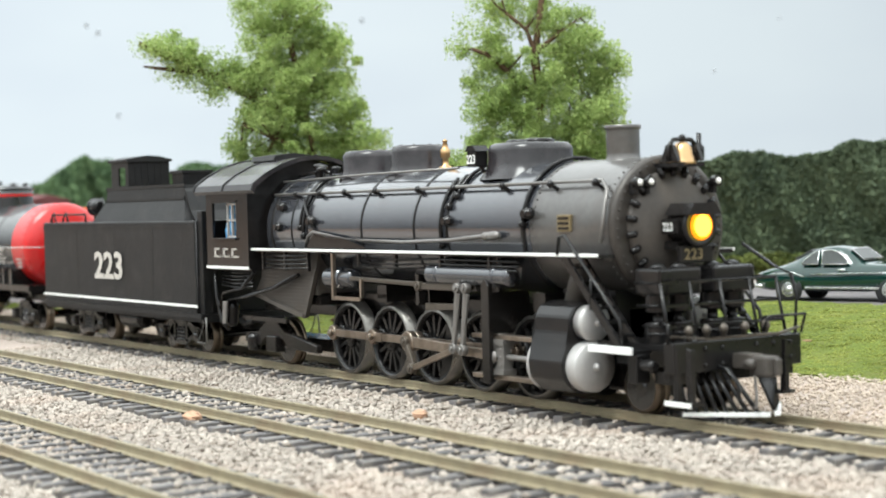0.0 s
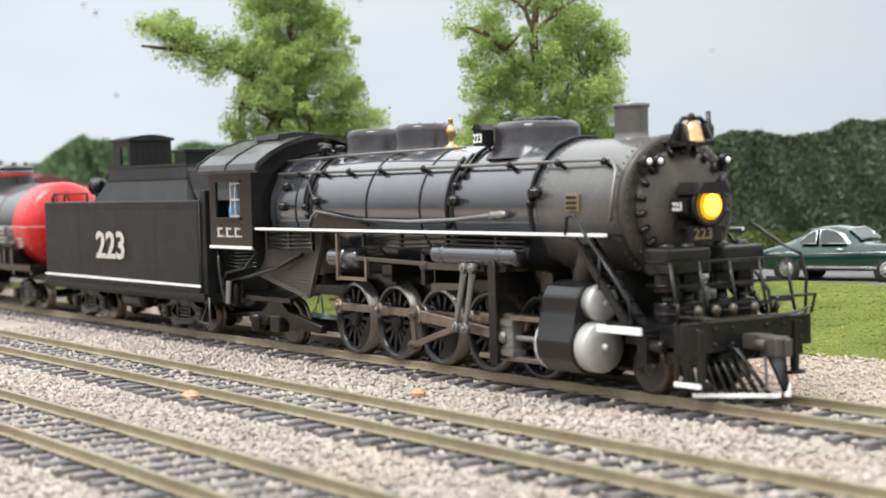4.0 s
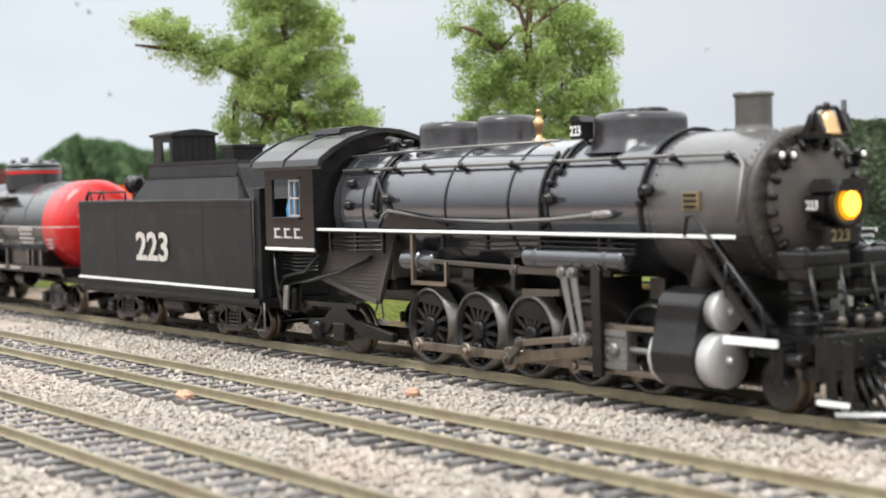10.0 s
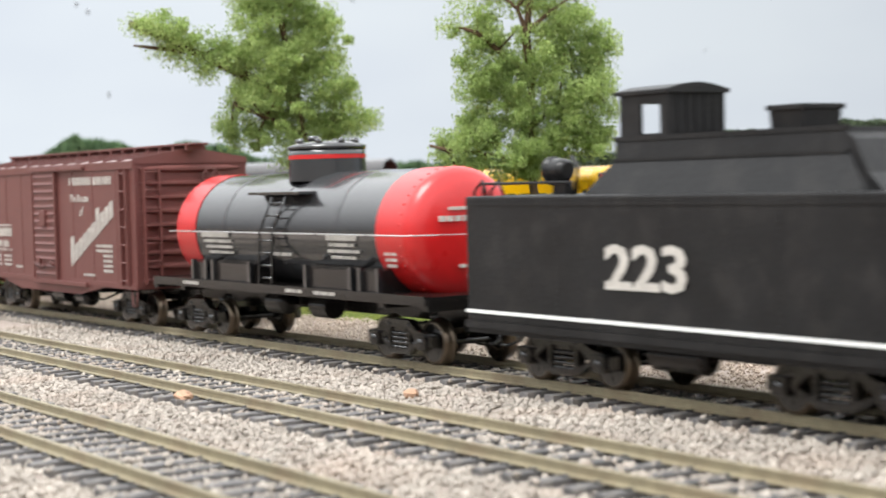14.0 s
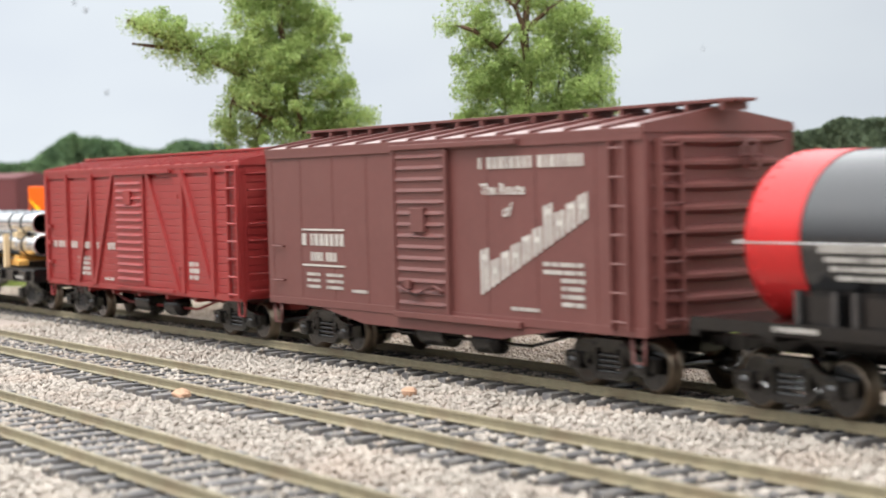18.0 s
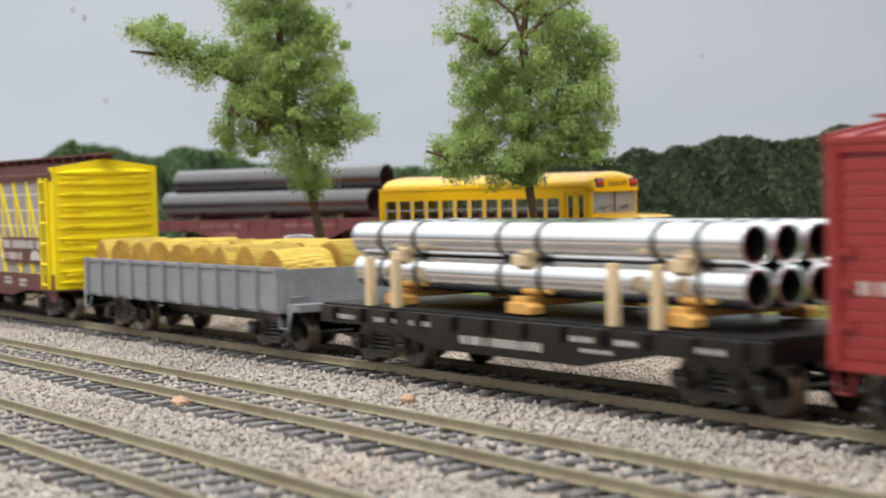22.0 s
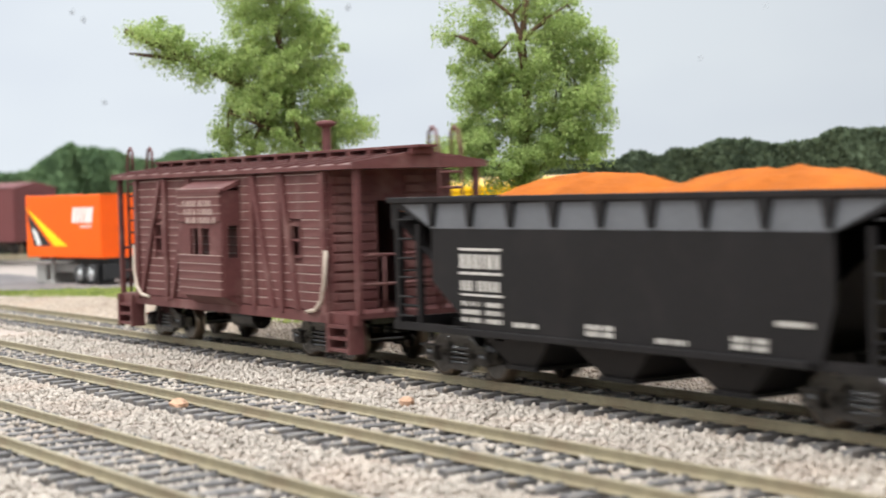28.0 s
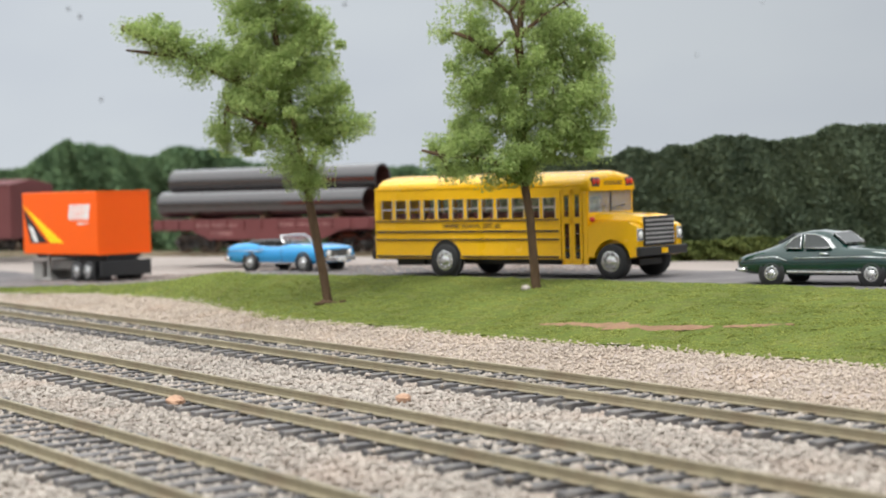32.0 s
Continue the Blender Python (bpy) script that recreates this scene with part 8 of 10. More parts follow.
    v1 = [bm.verts.new(p) for p in ((12.4, -3.9, 49.4), (20.2, -3.9, 49.4), (20.2, 4.9, 49.4), (12.4, 4.9, 49.4))]
    skin(bm, v0, v1, smooth=False)
    bm.faces.new(v1)
    box(bm, 12.0, 20.6, -4.4, 5.4, 49.4, 50.3, bev=0.1)
    part("water_hatch", bm, M_TENDER, car)
    # rear lamp, valves and deck details
    bm = B()
    lathe(bm, (-43, -4, 40.6), (-1, 0, 0), [(1.6, 0), (2.4, 1.4), (2.6, 4.2), (2.9, 4.3), (2.9, 5.2)], 20, 0)
    lathe(bm, (-48.2, -4, 40.6), (-1, 0, 0), [(2.4, 0), (1.4, 0.5), (0.1, 0.7)], 16, 1)
    box(bm, -47, -43, -5, -3, 35.8, 38.6, mi=0)
    tube(bm, [(-41, -4, 36), (-40, -4, 41), (-42, -4, 43.4)], 0.4)
    part("rear_lamp", bm, [M_LOCO, M_LAMPWHITE], car, "black rear lamp")
    bm = B()
    tube(bm, [(-56, -15.4, 36), (-56, -15.4, 38.4), (-27, -15.4, 38.4), (-27, -15.4, 36)], 0.3)
    tube(bm, [(-56, 15.4, 36), (-56, 15.4, 38.4), (-27, 15.4, 38.4), (-27, 15.4, 36)], 0.3)
    for k in range(6):
        tube(bm, [(X0 - 1.4, -14, 14 + k * 4), (X0 - 1.4, -10, 14 + k * 4)], 0.3)
    for y in (-14, -10):
        tube(bm, [(X0 - 1.4, y, 11), (X0 - 1.4, y, 37), (X0 + 1.5, y, 39), (X0 + 3, y, 36)], 0.32)
    tube(bm, [(X1 - 1.5, -17.0, 12), (X1 - 1.5, -17.4, 14), (X1 - 1.5, -17.4, 36)], 0.3)
    pieces("grab_rail", "rail_bar", bm, M_TENDER, car)
    for s in (-1, 1):
        bm = B()
        tube(bm, [(58.4, s * 16.4, 10.6), (58.9, s * 16.6, 8.6), (55.4, s * 16.8, 3.9), (61.0, s * 16.8, 3.9), (60.6, s * 16.6, 8.6), (60.2, s * 16.4, 10.6)], 0.28, 6)
        part("tender_step", bm, M_SILVERDARK, car, "bent wire stirrup step")
    for x in (-35.5, 34.0):
        truck(car, x, (0.0, 16.0), TRUCK23, 23.0)
    coupler(car, -60, -1)
    bm = B()
    lathe(bm, (-12, -9, 7.4), (1, 0, 0), [(1.4, 0), (2.8, 1), (2.8, 14), (1.4, 15)], 16)
    part("air_tank", bm, M_UNDER, car)
    bm = B()
    tube(bm, [(58, -6, 10), (62, -6, 8.2), (67, -6, 9.6)], 0.8)
    tube(bm, [(58, 6, 10), (62, 6, 8.2), (67, 6, 9.6)], 0.8)
    box(bm, 58, 70, -2, 2, 8.4, 10)
    part("drawbar", bm, M_BLACK, car)
    TRAIN.append(car)


M_TYREDARK = surface("driver_tyre", (0.2, 0.19, 0.175), 0.28, 0.9, var=0.2, bump=0.02)
M_SILVERDARK = surface("dull_steel", (0.2, 0.19, 0.18), 0.42, 0.5, var=0.15, bump=0.03)
M_RODDARK = surface("oily_rod", (0.1, 0.085, 0.07), 0.45, 0.5, var=0.25, bump=0.05)
M_BRASSDARK = surface("dull_brass", (0.22, 0.17, 0.09), 0.5, 0.4, var=0.2, bump=0.05)
DRIVER, DRIVER_MAIN = driver_meshes(), driver_meshes(True)
TRUCK23 = truck_mesh(23.0)
locomotive()
tender()


# ---------------------------------------------------------------- ballast stones and turf, real grains
def on_land(x, y, up):
    return np.stack([x, y, land(x, y) + up], 1)


def stones(name, x0, x1, y0, y1, per, size, up, mat, seed, label, tracks=True):
    r = np.random.default_rng(seed)
    n = int((x1 - x0) * (y1 - y0) * per)
    x, y = r.uniform(x0, x1, n), r.uniform(y0, y1, n)
    h = r.uniform(*up, n)
    keep = y < turf_edge(x) - r.uniform(-3.5, 1.5, n)
    for ty, _ in TRACKS:
        d = np.abs(y - ty)
        keep &= np.abs(d - 8.25) > 1.05
        on_tie = (d < 14.4) & (np.abs((x + 0.0 - TIE_START[ty] + TIE_PITCH / 2) % TIE_PITCH - TIE_PITCH / 2) < 1.6)
        keep &= ~on_tie | (r.uniform(0, 1, n) < np.where(d > 13.2, 0.2, np.where(d > 11.0, 0.05, np.where(d < 6.6, 0.3, 0.03))))
        h = np.where(d < 14.4, h * 0.6 + np.where((d > 7) & (d < 9.6), 0.1, np.where(d < 7, 0.3, -0.05)), h)
        h = np.where(on_tie, 1.2, h)
        h = np.where((d > 14.4) & (d < 17.5), h * 0.7 - 0.1, h)
    x, y, h = x[keep], y[keep], h[keep]
    shp, f = stone_shapes(24, seed)
    me = scatter(name, on_land(x, y, h), r.uniform(*size, len(x)) * r.choice([0.7, 1.0, 1.25], len(x)), shp, f, [mat], seed, 0.8)
    tagged(new(name, me), label, "ballast", kind="stuff")


stones("ballast_stones", -210, 190, -165, -20, 0.95, (0.5, 0.8), (0.0, 0.6), M_STONE, 31, "loose pale beige and grey ballast stones")
stones("ballast_stones", -430, 200, -20, 18, 0.9, (0.5, 0.78), (0.0, 0.6), M_STONE, 32, "loose pale beige and grey ballast stones")
stones("ballast_stones", -430, 200, 16, 64, 1.5, (0.32, 0.55), (0.0, 0.4), M_SHOULDER, 33, "loose tan shoulder gravel along the grass")
stones("ballast_stones", -900, -430, -60, 40, 0.12, (0.8, 1.3), (0.1, 0.7), M_STONE, 34, "loose pale distant ballast stones")
SOIL = (-20.0, 72.0)
r = np.random.default_rng(38)
n = 9000
x, y = r.uniform(-430, -150, n), r.uniform(60, 190, n)
keep = y > road_edge(x) + r.uniform(0, 60, n) * (x > -262)
x, y = x[keep], y[keep]
shp, f = stone_shapes(12, 39)
me = scatter("lot_gravel", on_land(x, y, np.full(len(x), 0.2)), r.uniform(0.25, 0.6, len(x)), shp, f, [M_LOTSTONE], 39, 0.7)
tagged(new("lot_gravel", me), "scattered pinkish grey gravel on the lot", "gravel", kind="stuff")
r = np.random.default_rng(41)
n = 330000
x, y = r.uniform(-420, 170, n), r.uniform(20, 150, n)
keep = (y > turf_edge(x) - r.uniform(0, 4, n)) & (y < road_edge(x) + r.uniform(-2, 2, n))
fs = (x - SOIL[0]) / (74 * 0.95) + 0.5
bare = (fs > 0) & (fs < 1) & (np.abs(y - SOIL[1] - (fs - 0.5) * 22.2 - 2.2 * np.sin(fs * 7.5 + 0.6)) < (4.8 - 3.0 * fs) * np.sin(np.pi * np.clip(fs, 0, 1)) ** 0.7)
keep &= ~bare | (r.uniform(0, 1, n) < 0.3)
x, y = x[keep], y[keep]
shp, f = stone_shapes(12, 42)
me = scatter("grass_tufts", on_land(x, y, r.uniform(0.1, 0.4, len(x))), r.uniform(0.17, 0.34, len(x)) * np.where(r.uniform(0, 1, len(x)) < 0.06, 1.6, 1.0), shp, f, [M_TUFT], 43, 0.9)
tagged(new("grass_tufts", me), "short bright green flock grass tufts", "grass", kind="stuff")
# bare soil in the grass: a ragged sliver with crumbs of turf over its rim
bm = B()
rr = random.Random(3)
cols = []
for k in range(49):
    f = k / 48
    wide = (5.2 - 3.2 * f) * math.sin(math.pi * f) ** 0.7 * (0.75 + 0.25 * math.sin(f * 23) + 0.18 * rr.uniform(-1, 1)) + 0.15
    mid = 2.2 * math.sin(f * 7.5 + 0.6)
    row = []
    for q in (-1, -0.5, 0, 0.5, 1):
        px, py = SOIL[0] + (f - 0.5) * 74 * 0.95, SOIL[1] + (f - 0.5) * 74 * 0.3 + mid + q * wide
        row.append(bm.verts.new((px, py, float(land(px, py)) + 0.75 - 0.3 * abs(q) + 0.12 * rr.uniform(-1, 1))))
    cols.append(row)
for a, b in zip(cols, cols[1:]):
    for i in range(4):
        bm.faces.new((a[i], b[i], b[i + 1], a[i + 1])).smooth = True
tagged(part("bare_patch", bm, M_DIRT), "ragged patch of bare brown soil in the grass", "soil", kind="structure")


def rock(x, y, z, s, mat, seed, label):
    q = random.Random(seed)
    bm = B()
    ball(bm, (0, 0, 0), s, 10, squash=(1.3, 1.0, 0.7))
    for w in bm.verts:
        w.co *= q.uniform(0.8, 1.15)
    for f2 in bm.faces:
        f2.smooth = False
    tagged(part("loose_rock", bm, mat, at=(x, y, z)), label, "rock", "loose rocks")


rock(0.5, -67.3, -1.6, 1.8, M_TANROCK, 1, "single larger tan stone lying beside the ties")
rock(27.8, -31.7, -1.8, 1.5, M_TANROCK, 2, "reddish tan stone lying in the ballast")
rock(-103.2, 92.7, 8.2, 1.3, M_STONE, 3, "pale flat stone at the foot of a tree")


# ---------------------------------------------------------------- trees
RIGHT = Vector((0.547, 0.837, 0))
DEEP = Vector((-0.837, 0.547, 0))


def tree(name, label, base, limbs, blobs, leaves, seed, airy=1.0):
    """Tapered trunk with limbs; the crown is many small leaf clumps gathered round twigs, with gaps."""
    r = np.random.default_rng(seed)
    th = thing(name, label, "tree", base, group="roadside trees")
    bm = B()
    for pts, r0, r1 in limbs:
        last = first = None
        for i, (u, w, d) in enumerate(pts):
            p = RIGHT * u + DEEP * d + Vector((0, 0, w))
            j = min(i + 1, len(pts) - 1)
            k = max(i - 1, 0)
            dr = (RIGHT * (pts[j][0] - pts[k][0]) + DEEP * (pts[j][2] - pts[k][2]) + Vector((0, 0, pts[j][1] - pts[k][1])))
            _, a, b = frame_of(dr)
            now = ring(bm, p, a, b, (r0 + (r1 - r0) * i / (len(pts) - 1)) * (1 + 0.12 * r.normal()), 9)
            if last:
                skin(bm, last, now)
            first, last = first or now, now
        bm.faces.new(last)
    part("trunk", bm, M_BARK, th, "slender brown trunk with limbs")
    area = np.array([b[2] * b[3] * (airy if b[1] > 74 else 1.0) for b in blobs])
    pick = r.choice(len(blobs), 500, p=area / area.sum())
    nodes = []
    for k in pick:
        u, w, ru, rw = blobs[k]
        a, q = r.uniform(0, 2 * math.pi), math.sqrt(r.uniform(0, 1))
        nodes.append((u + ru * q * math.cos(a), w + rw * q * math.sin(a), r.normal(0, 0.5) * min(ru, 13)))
    nodes = np.array(nodes)
    own = r.integers(0, len(nodes), leaves)
    off = np.clip(r.normal(0, 1, (leaves, 3)), -1.7, 1.7) * np.array([2.0, 1.6, 2.0]) * r.uniform(0.45, 1.4, (len(nodes), 1))[own]
    p = nodes[own] + off
    world_p = p[:, :1] * np.array(RIGHT)[None] + p[:, 2:] * np.array(DEEP)[None]
    world_p[:, 2] = p[:, 1]
    # each leaf is a pointed blade folded along its midrib
    blade = np.array([(-1.2, 0, 0), (0, -0.62, 0.3), (1.25, 0, 0), (0, 0.62, 0.3)])
    shp = blade[None] * r.uniform(0.75, 1.25, (16, 4, 1)) + r.normal(0, 0.08, (16, 4, 3))
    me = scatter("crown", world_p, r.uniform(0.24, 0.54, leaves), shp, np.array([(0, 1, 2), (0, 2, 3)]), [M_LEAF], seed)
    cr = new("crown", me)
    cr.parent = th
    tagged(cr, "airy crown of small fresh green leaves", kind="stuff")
    bm = B()
    for k in r.choice(np.flatnonzero(nodes[:, 0] > -34), 60, replace=False):
        a = nodes[k]
        near = min((q for pts, _, _ in limbs for q in pts), key=lambda q: (q[0] - a[0]) ** 2 + (q[1] - a[1] + 5) ** 2)
        if math.hypot(near[0] - a[0], near[1] - a[1]) > 17:
            continue
        pts = [RIGHT * (near[0] + (a[0] - near[0]) * t) + DEEP * (near[2] + (a[2] - near[2]) * t) + Vector((0, 0, near[1] + (a[1] - near[1]) * (t ** 1.2))) for t in (0, 0.5, 1)]
        tube(bm, pts, 0.3, 5)
    tagged(part("twig_spray", bm, M_BARK, th), kind="stuff")


tree("leafy_tree", "young green tree with leaning limb and thin brown trunk", (-165, 60, 2.9),
     [([(0.3, -1.2, 0), (0, 1.5, 0), (-1.2, 10, 0), (-3.6, 24, 0.5), (-5.6, 37, 0), (-8, 52, -1), (-11, 70, -1), (-15, 90, 0), (-17, 106, 0)], 1.7, 0.7),
      ([(-6, 40, 0), (-1, 50, 2), (4, 60, 3)], 1.1, 0.5), ([(-8, 52, 0), (-20, 58, -3), (-30, 62, -4)], 1.0, 0.4),
      ([(-10, 62, 0), (-24, 70, 1), (-40, 78, 0), (-54, 85, -1.5), (-62, 88.5, -2)], 1.5, 0.95), ([(-44, 79, 0), (-54, 80.5, -1), (-61, 81.5, -1)], 0.7, 0.4),
      ([(-2, 0.5, 0), (3, 0.2, -3), (6, 1.0, -5)], 1.0, 0.4), ([(1, 0.5, 0), (-4, 0.3, -4)], 0.9, 0.4)],
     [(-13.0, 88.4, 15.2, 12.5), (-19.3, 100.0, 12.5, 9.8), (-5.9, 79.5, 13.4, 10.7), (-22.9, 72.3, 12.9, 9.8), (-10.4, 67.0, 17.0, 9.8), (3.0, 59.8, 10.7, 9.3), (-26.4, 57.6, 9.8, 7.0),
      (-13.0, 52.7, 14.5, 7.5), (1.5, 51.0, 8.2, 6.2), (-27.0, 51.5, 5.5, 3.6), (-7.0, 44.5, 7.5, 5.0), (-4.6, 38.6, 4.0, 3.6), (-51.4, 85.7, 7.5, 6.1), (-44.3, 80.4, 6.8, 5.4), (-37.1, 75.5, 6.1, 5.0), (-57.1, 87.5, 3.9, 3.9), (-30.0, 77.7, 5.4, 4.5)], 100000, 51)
tree("leafy_tree", "tall green tree with open crown at the road edge", (-104, 97, 8.4),
     [([(0.2, -1.6, 0), (0, 1.0, 0), (-0.5, 8, 0), (-1.2, 20, 0), (-2.6, 30, 0), (-3.2, 45, 0), (-2.2, 60, 0), (-3.4, 74, -2), (-1, 92, -5)], 1.5, 1.0),
      ([(-2.5, 32, 0), (-12, 38, -2), (-28, 40, -3), (-33, 41.5, -3)], 0.9, 0.35), ([(-3, 46, 0), (6, 53, 2), (14, 58, 3)], 0.9, 0.4),
      ([(-2.4, 60, -1), (-12, 69, -4), (-18, 74, -5), (-22, 75.5, -5)], 1.0, 0.5), ([(-3.4, 74, -3), (-6, 81, -4), (-12, 86, -5)], 0.9, 0.5), ([(-3.4, 74, -4), (4, 80, -4), (10, 84, -3)], 0.8, 0.4)],
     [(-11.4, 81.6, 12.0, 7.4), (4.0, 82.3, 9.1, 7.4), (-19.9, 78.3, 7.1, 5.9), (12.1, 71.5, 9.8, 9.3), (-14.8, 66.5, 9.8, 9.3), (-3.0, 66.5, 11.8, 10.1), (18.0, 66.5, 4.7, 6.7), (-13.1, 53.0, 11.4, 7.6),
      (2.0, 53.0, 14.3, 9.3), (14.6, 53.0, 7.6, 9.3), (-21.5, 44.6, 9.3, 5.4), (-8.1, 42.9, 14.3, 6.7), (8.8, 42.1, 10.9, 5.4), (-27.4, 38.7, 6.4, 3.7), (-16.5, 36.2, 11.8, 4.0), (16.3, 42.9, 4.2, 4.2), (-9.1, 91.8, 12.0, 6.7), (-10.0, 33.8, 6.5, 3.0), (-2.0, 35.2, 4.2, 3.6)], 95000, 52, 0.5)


def foliage_bank(name, label, p0, p1, z0, heights, depth, count, size, mat, seed, core, rip=1.0):
    """A long bank of foliage: many small clumps with an uneven top round a sheet coloured dark as inner shade."""
    r = np.random.default_rng(seed)
    p0, p1 = np.array(p0, float), np.array(p1, float)
    d = (p1 - p0) / np.linalg.norm(p1 - p0)
    nrm = np.array([d[1], -d[0]])
    t = r.uniform(0, 1, count)
    xs = [h[0] for h in heights]
    top = np.interp(t, xs, [h[1] for h in heights]) * (1 + rip * (0.05 * np.sin(t * 60) + 0.03 * np.sin(t * 143 + 1)))
    w = r.uniform(0, 1, count) ** 0.85
    z = z0 + w * top
    bulge = depth * (0.35 + 0.65 * np.sqrt(np.clip(1 - (w * 0.95) ** 2, 0, 1))) * (0.85 + 0.3 * np.sin(t * 90 + w * 9) * np.sin(t * 37))
    off = bulge * r.uniform(0.7, 1.08, count)
    P = p0[None] + (p1 - p0)[None] * t[:, None] + nrm[None] * off[:, None]
    # ragged folded sprays of leaves
    spray = np.array([(-1.3, 0, 0), (0, -0.8, 0.45), (1.35, 0, 0), (0, 0.8, 0.45)])
    shp, f = spray[None] * r.uniform(0.6, 1.3, (16, 4, 1)) + r.normal(0, 0.15, (16, 4, 3)), np.array([(0, 1, 2), (0, 2, 3)])
    me = scatter(name, np.column_stack([P, z]), r.uniform(*size, count), shp, f, [mat], seed)
    th = thing(name, label, "foliage", kind="stuff")
    ob = new("clumps", me)
    ob.parent = th
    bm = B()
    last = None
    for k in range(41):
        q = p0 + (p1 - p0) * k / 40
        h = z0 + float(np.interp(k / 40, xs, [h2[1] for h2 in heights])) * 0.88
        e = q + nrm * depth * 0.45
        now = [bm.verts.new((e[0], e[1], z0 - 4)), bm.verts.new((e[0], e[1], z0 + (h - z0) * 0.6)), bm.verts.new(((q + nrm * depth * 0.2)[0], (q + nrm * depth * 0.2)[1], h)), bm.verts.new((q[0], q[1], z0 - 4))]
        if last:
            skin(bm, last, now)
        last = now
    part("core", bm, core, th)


# dark green put in for the shade deep between the leaves
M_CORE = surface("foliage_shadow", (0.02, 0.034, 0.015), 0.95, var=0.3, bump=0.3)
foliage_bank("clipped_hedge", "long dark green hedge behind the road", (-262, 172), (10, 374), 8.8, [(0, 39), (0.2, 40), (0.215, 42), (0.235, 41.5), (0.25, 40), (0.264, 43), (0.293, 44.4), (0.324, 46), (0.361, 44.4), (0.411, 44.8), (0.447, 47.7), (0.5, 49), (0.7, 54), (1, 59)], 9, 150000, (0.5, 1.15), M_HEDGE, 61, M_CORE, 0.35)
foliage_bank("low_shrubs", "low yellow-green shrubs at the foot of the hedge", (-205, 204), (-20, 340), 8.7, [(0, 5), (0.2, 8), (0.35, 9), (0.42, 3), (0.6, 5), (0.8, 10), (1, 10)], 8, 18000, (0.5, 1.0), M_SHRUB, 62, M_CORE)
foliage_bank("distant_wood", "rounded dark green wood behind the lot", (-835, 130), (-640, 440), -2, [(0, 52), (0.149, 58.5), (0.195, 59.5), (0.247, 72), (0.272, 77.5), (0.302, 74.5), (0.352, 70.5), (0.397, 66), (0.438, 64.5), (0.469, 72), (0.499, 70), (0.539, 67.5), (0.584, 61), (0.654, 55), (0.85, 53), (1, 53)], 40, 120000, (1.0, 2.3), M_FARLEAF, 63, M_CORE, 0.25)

# flecks on the painted sky
bm = B()
for x, y, z, s in ((-923, 293, 112, 2.4), (-822, 450, 179, 2.6), (-937, 275, 181, 2.2), (-932, 282, 175, 2.6), (-905, 322, 150, 1.4), (-640, 640, 130, 1.6), (-600, 668, 165, 1.4)):
    d = Vector((x - 309, y + 205, z - 39)).normalized()
    ball(bm, Vector((309, -205, 39)) + d * 1330, s, 6, squash=(0.6, 0.6, 1))
tagged(part("dust_flecks", bm, M_FLECK), "small grey flecks stuck to the sky board", "flecks", kind="stuff")


# ---------------------------------------------------------------- road vehicles
def road_wheel(th, x, y, r, w, hub, out=-1, rim=0.62, sink=0.0):
    z = r - sink
    bm = B()
    lathe(bm, (x, y, z), (0, -out, 0), [(r * rim, 0.15), (r * 0.92, 0), (r, w * 0.25), (r, w * 0.8), (r * 0.9, w), (r * 0.2, w)], 28)
    ty = part("wheel", bm, M_RUBBER, th)
    bm = B()
    lathe(bm, (x, y + (0.15 if out < 0 else -0.15), z), (0, out, 0), [(r * rim, 0), (r * rim * 0.94, 0.25), (r * rim * 0.7, -0.12), (r * 0.28, 0.1), (r * 0.24, 0.4), (r * 0.1, 0.5)], 24)
    for k in range(8):
        a = 2 * math.pi * k / 8
        ball(bm, (x + r * 0.42 * math.cos(a), y + 0.1 * out, z + r * 0.42 * math.sin(a)), r * 0.07, 6)
    part("hubcap", bm, hub, ty)


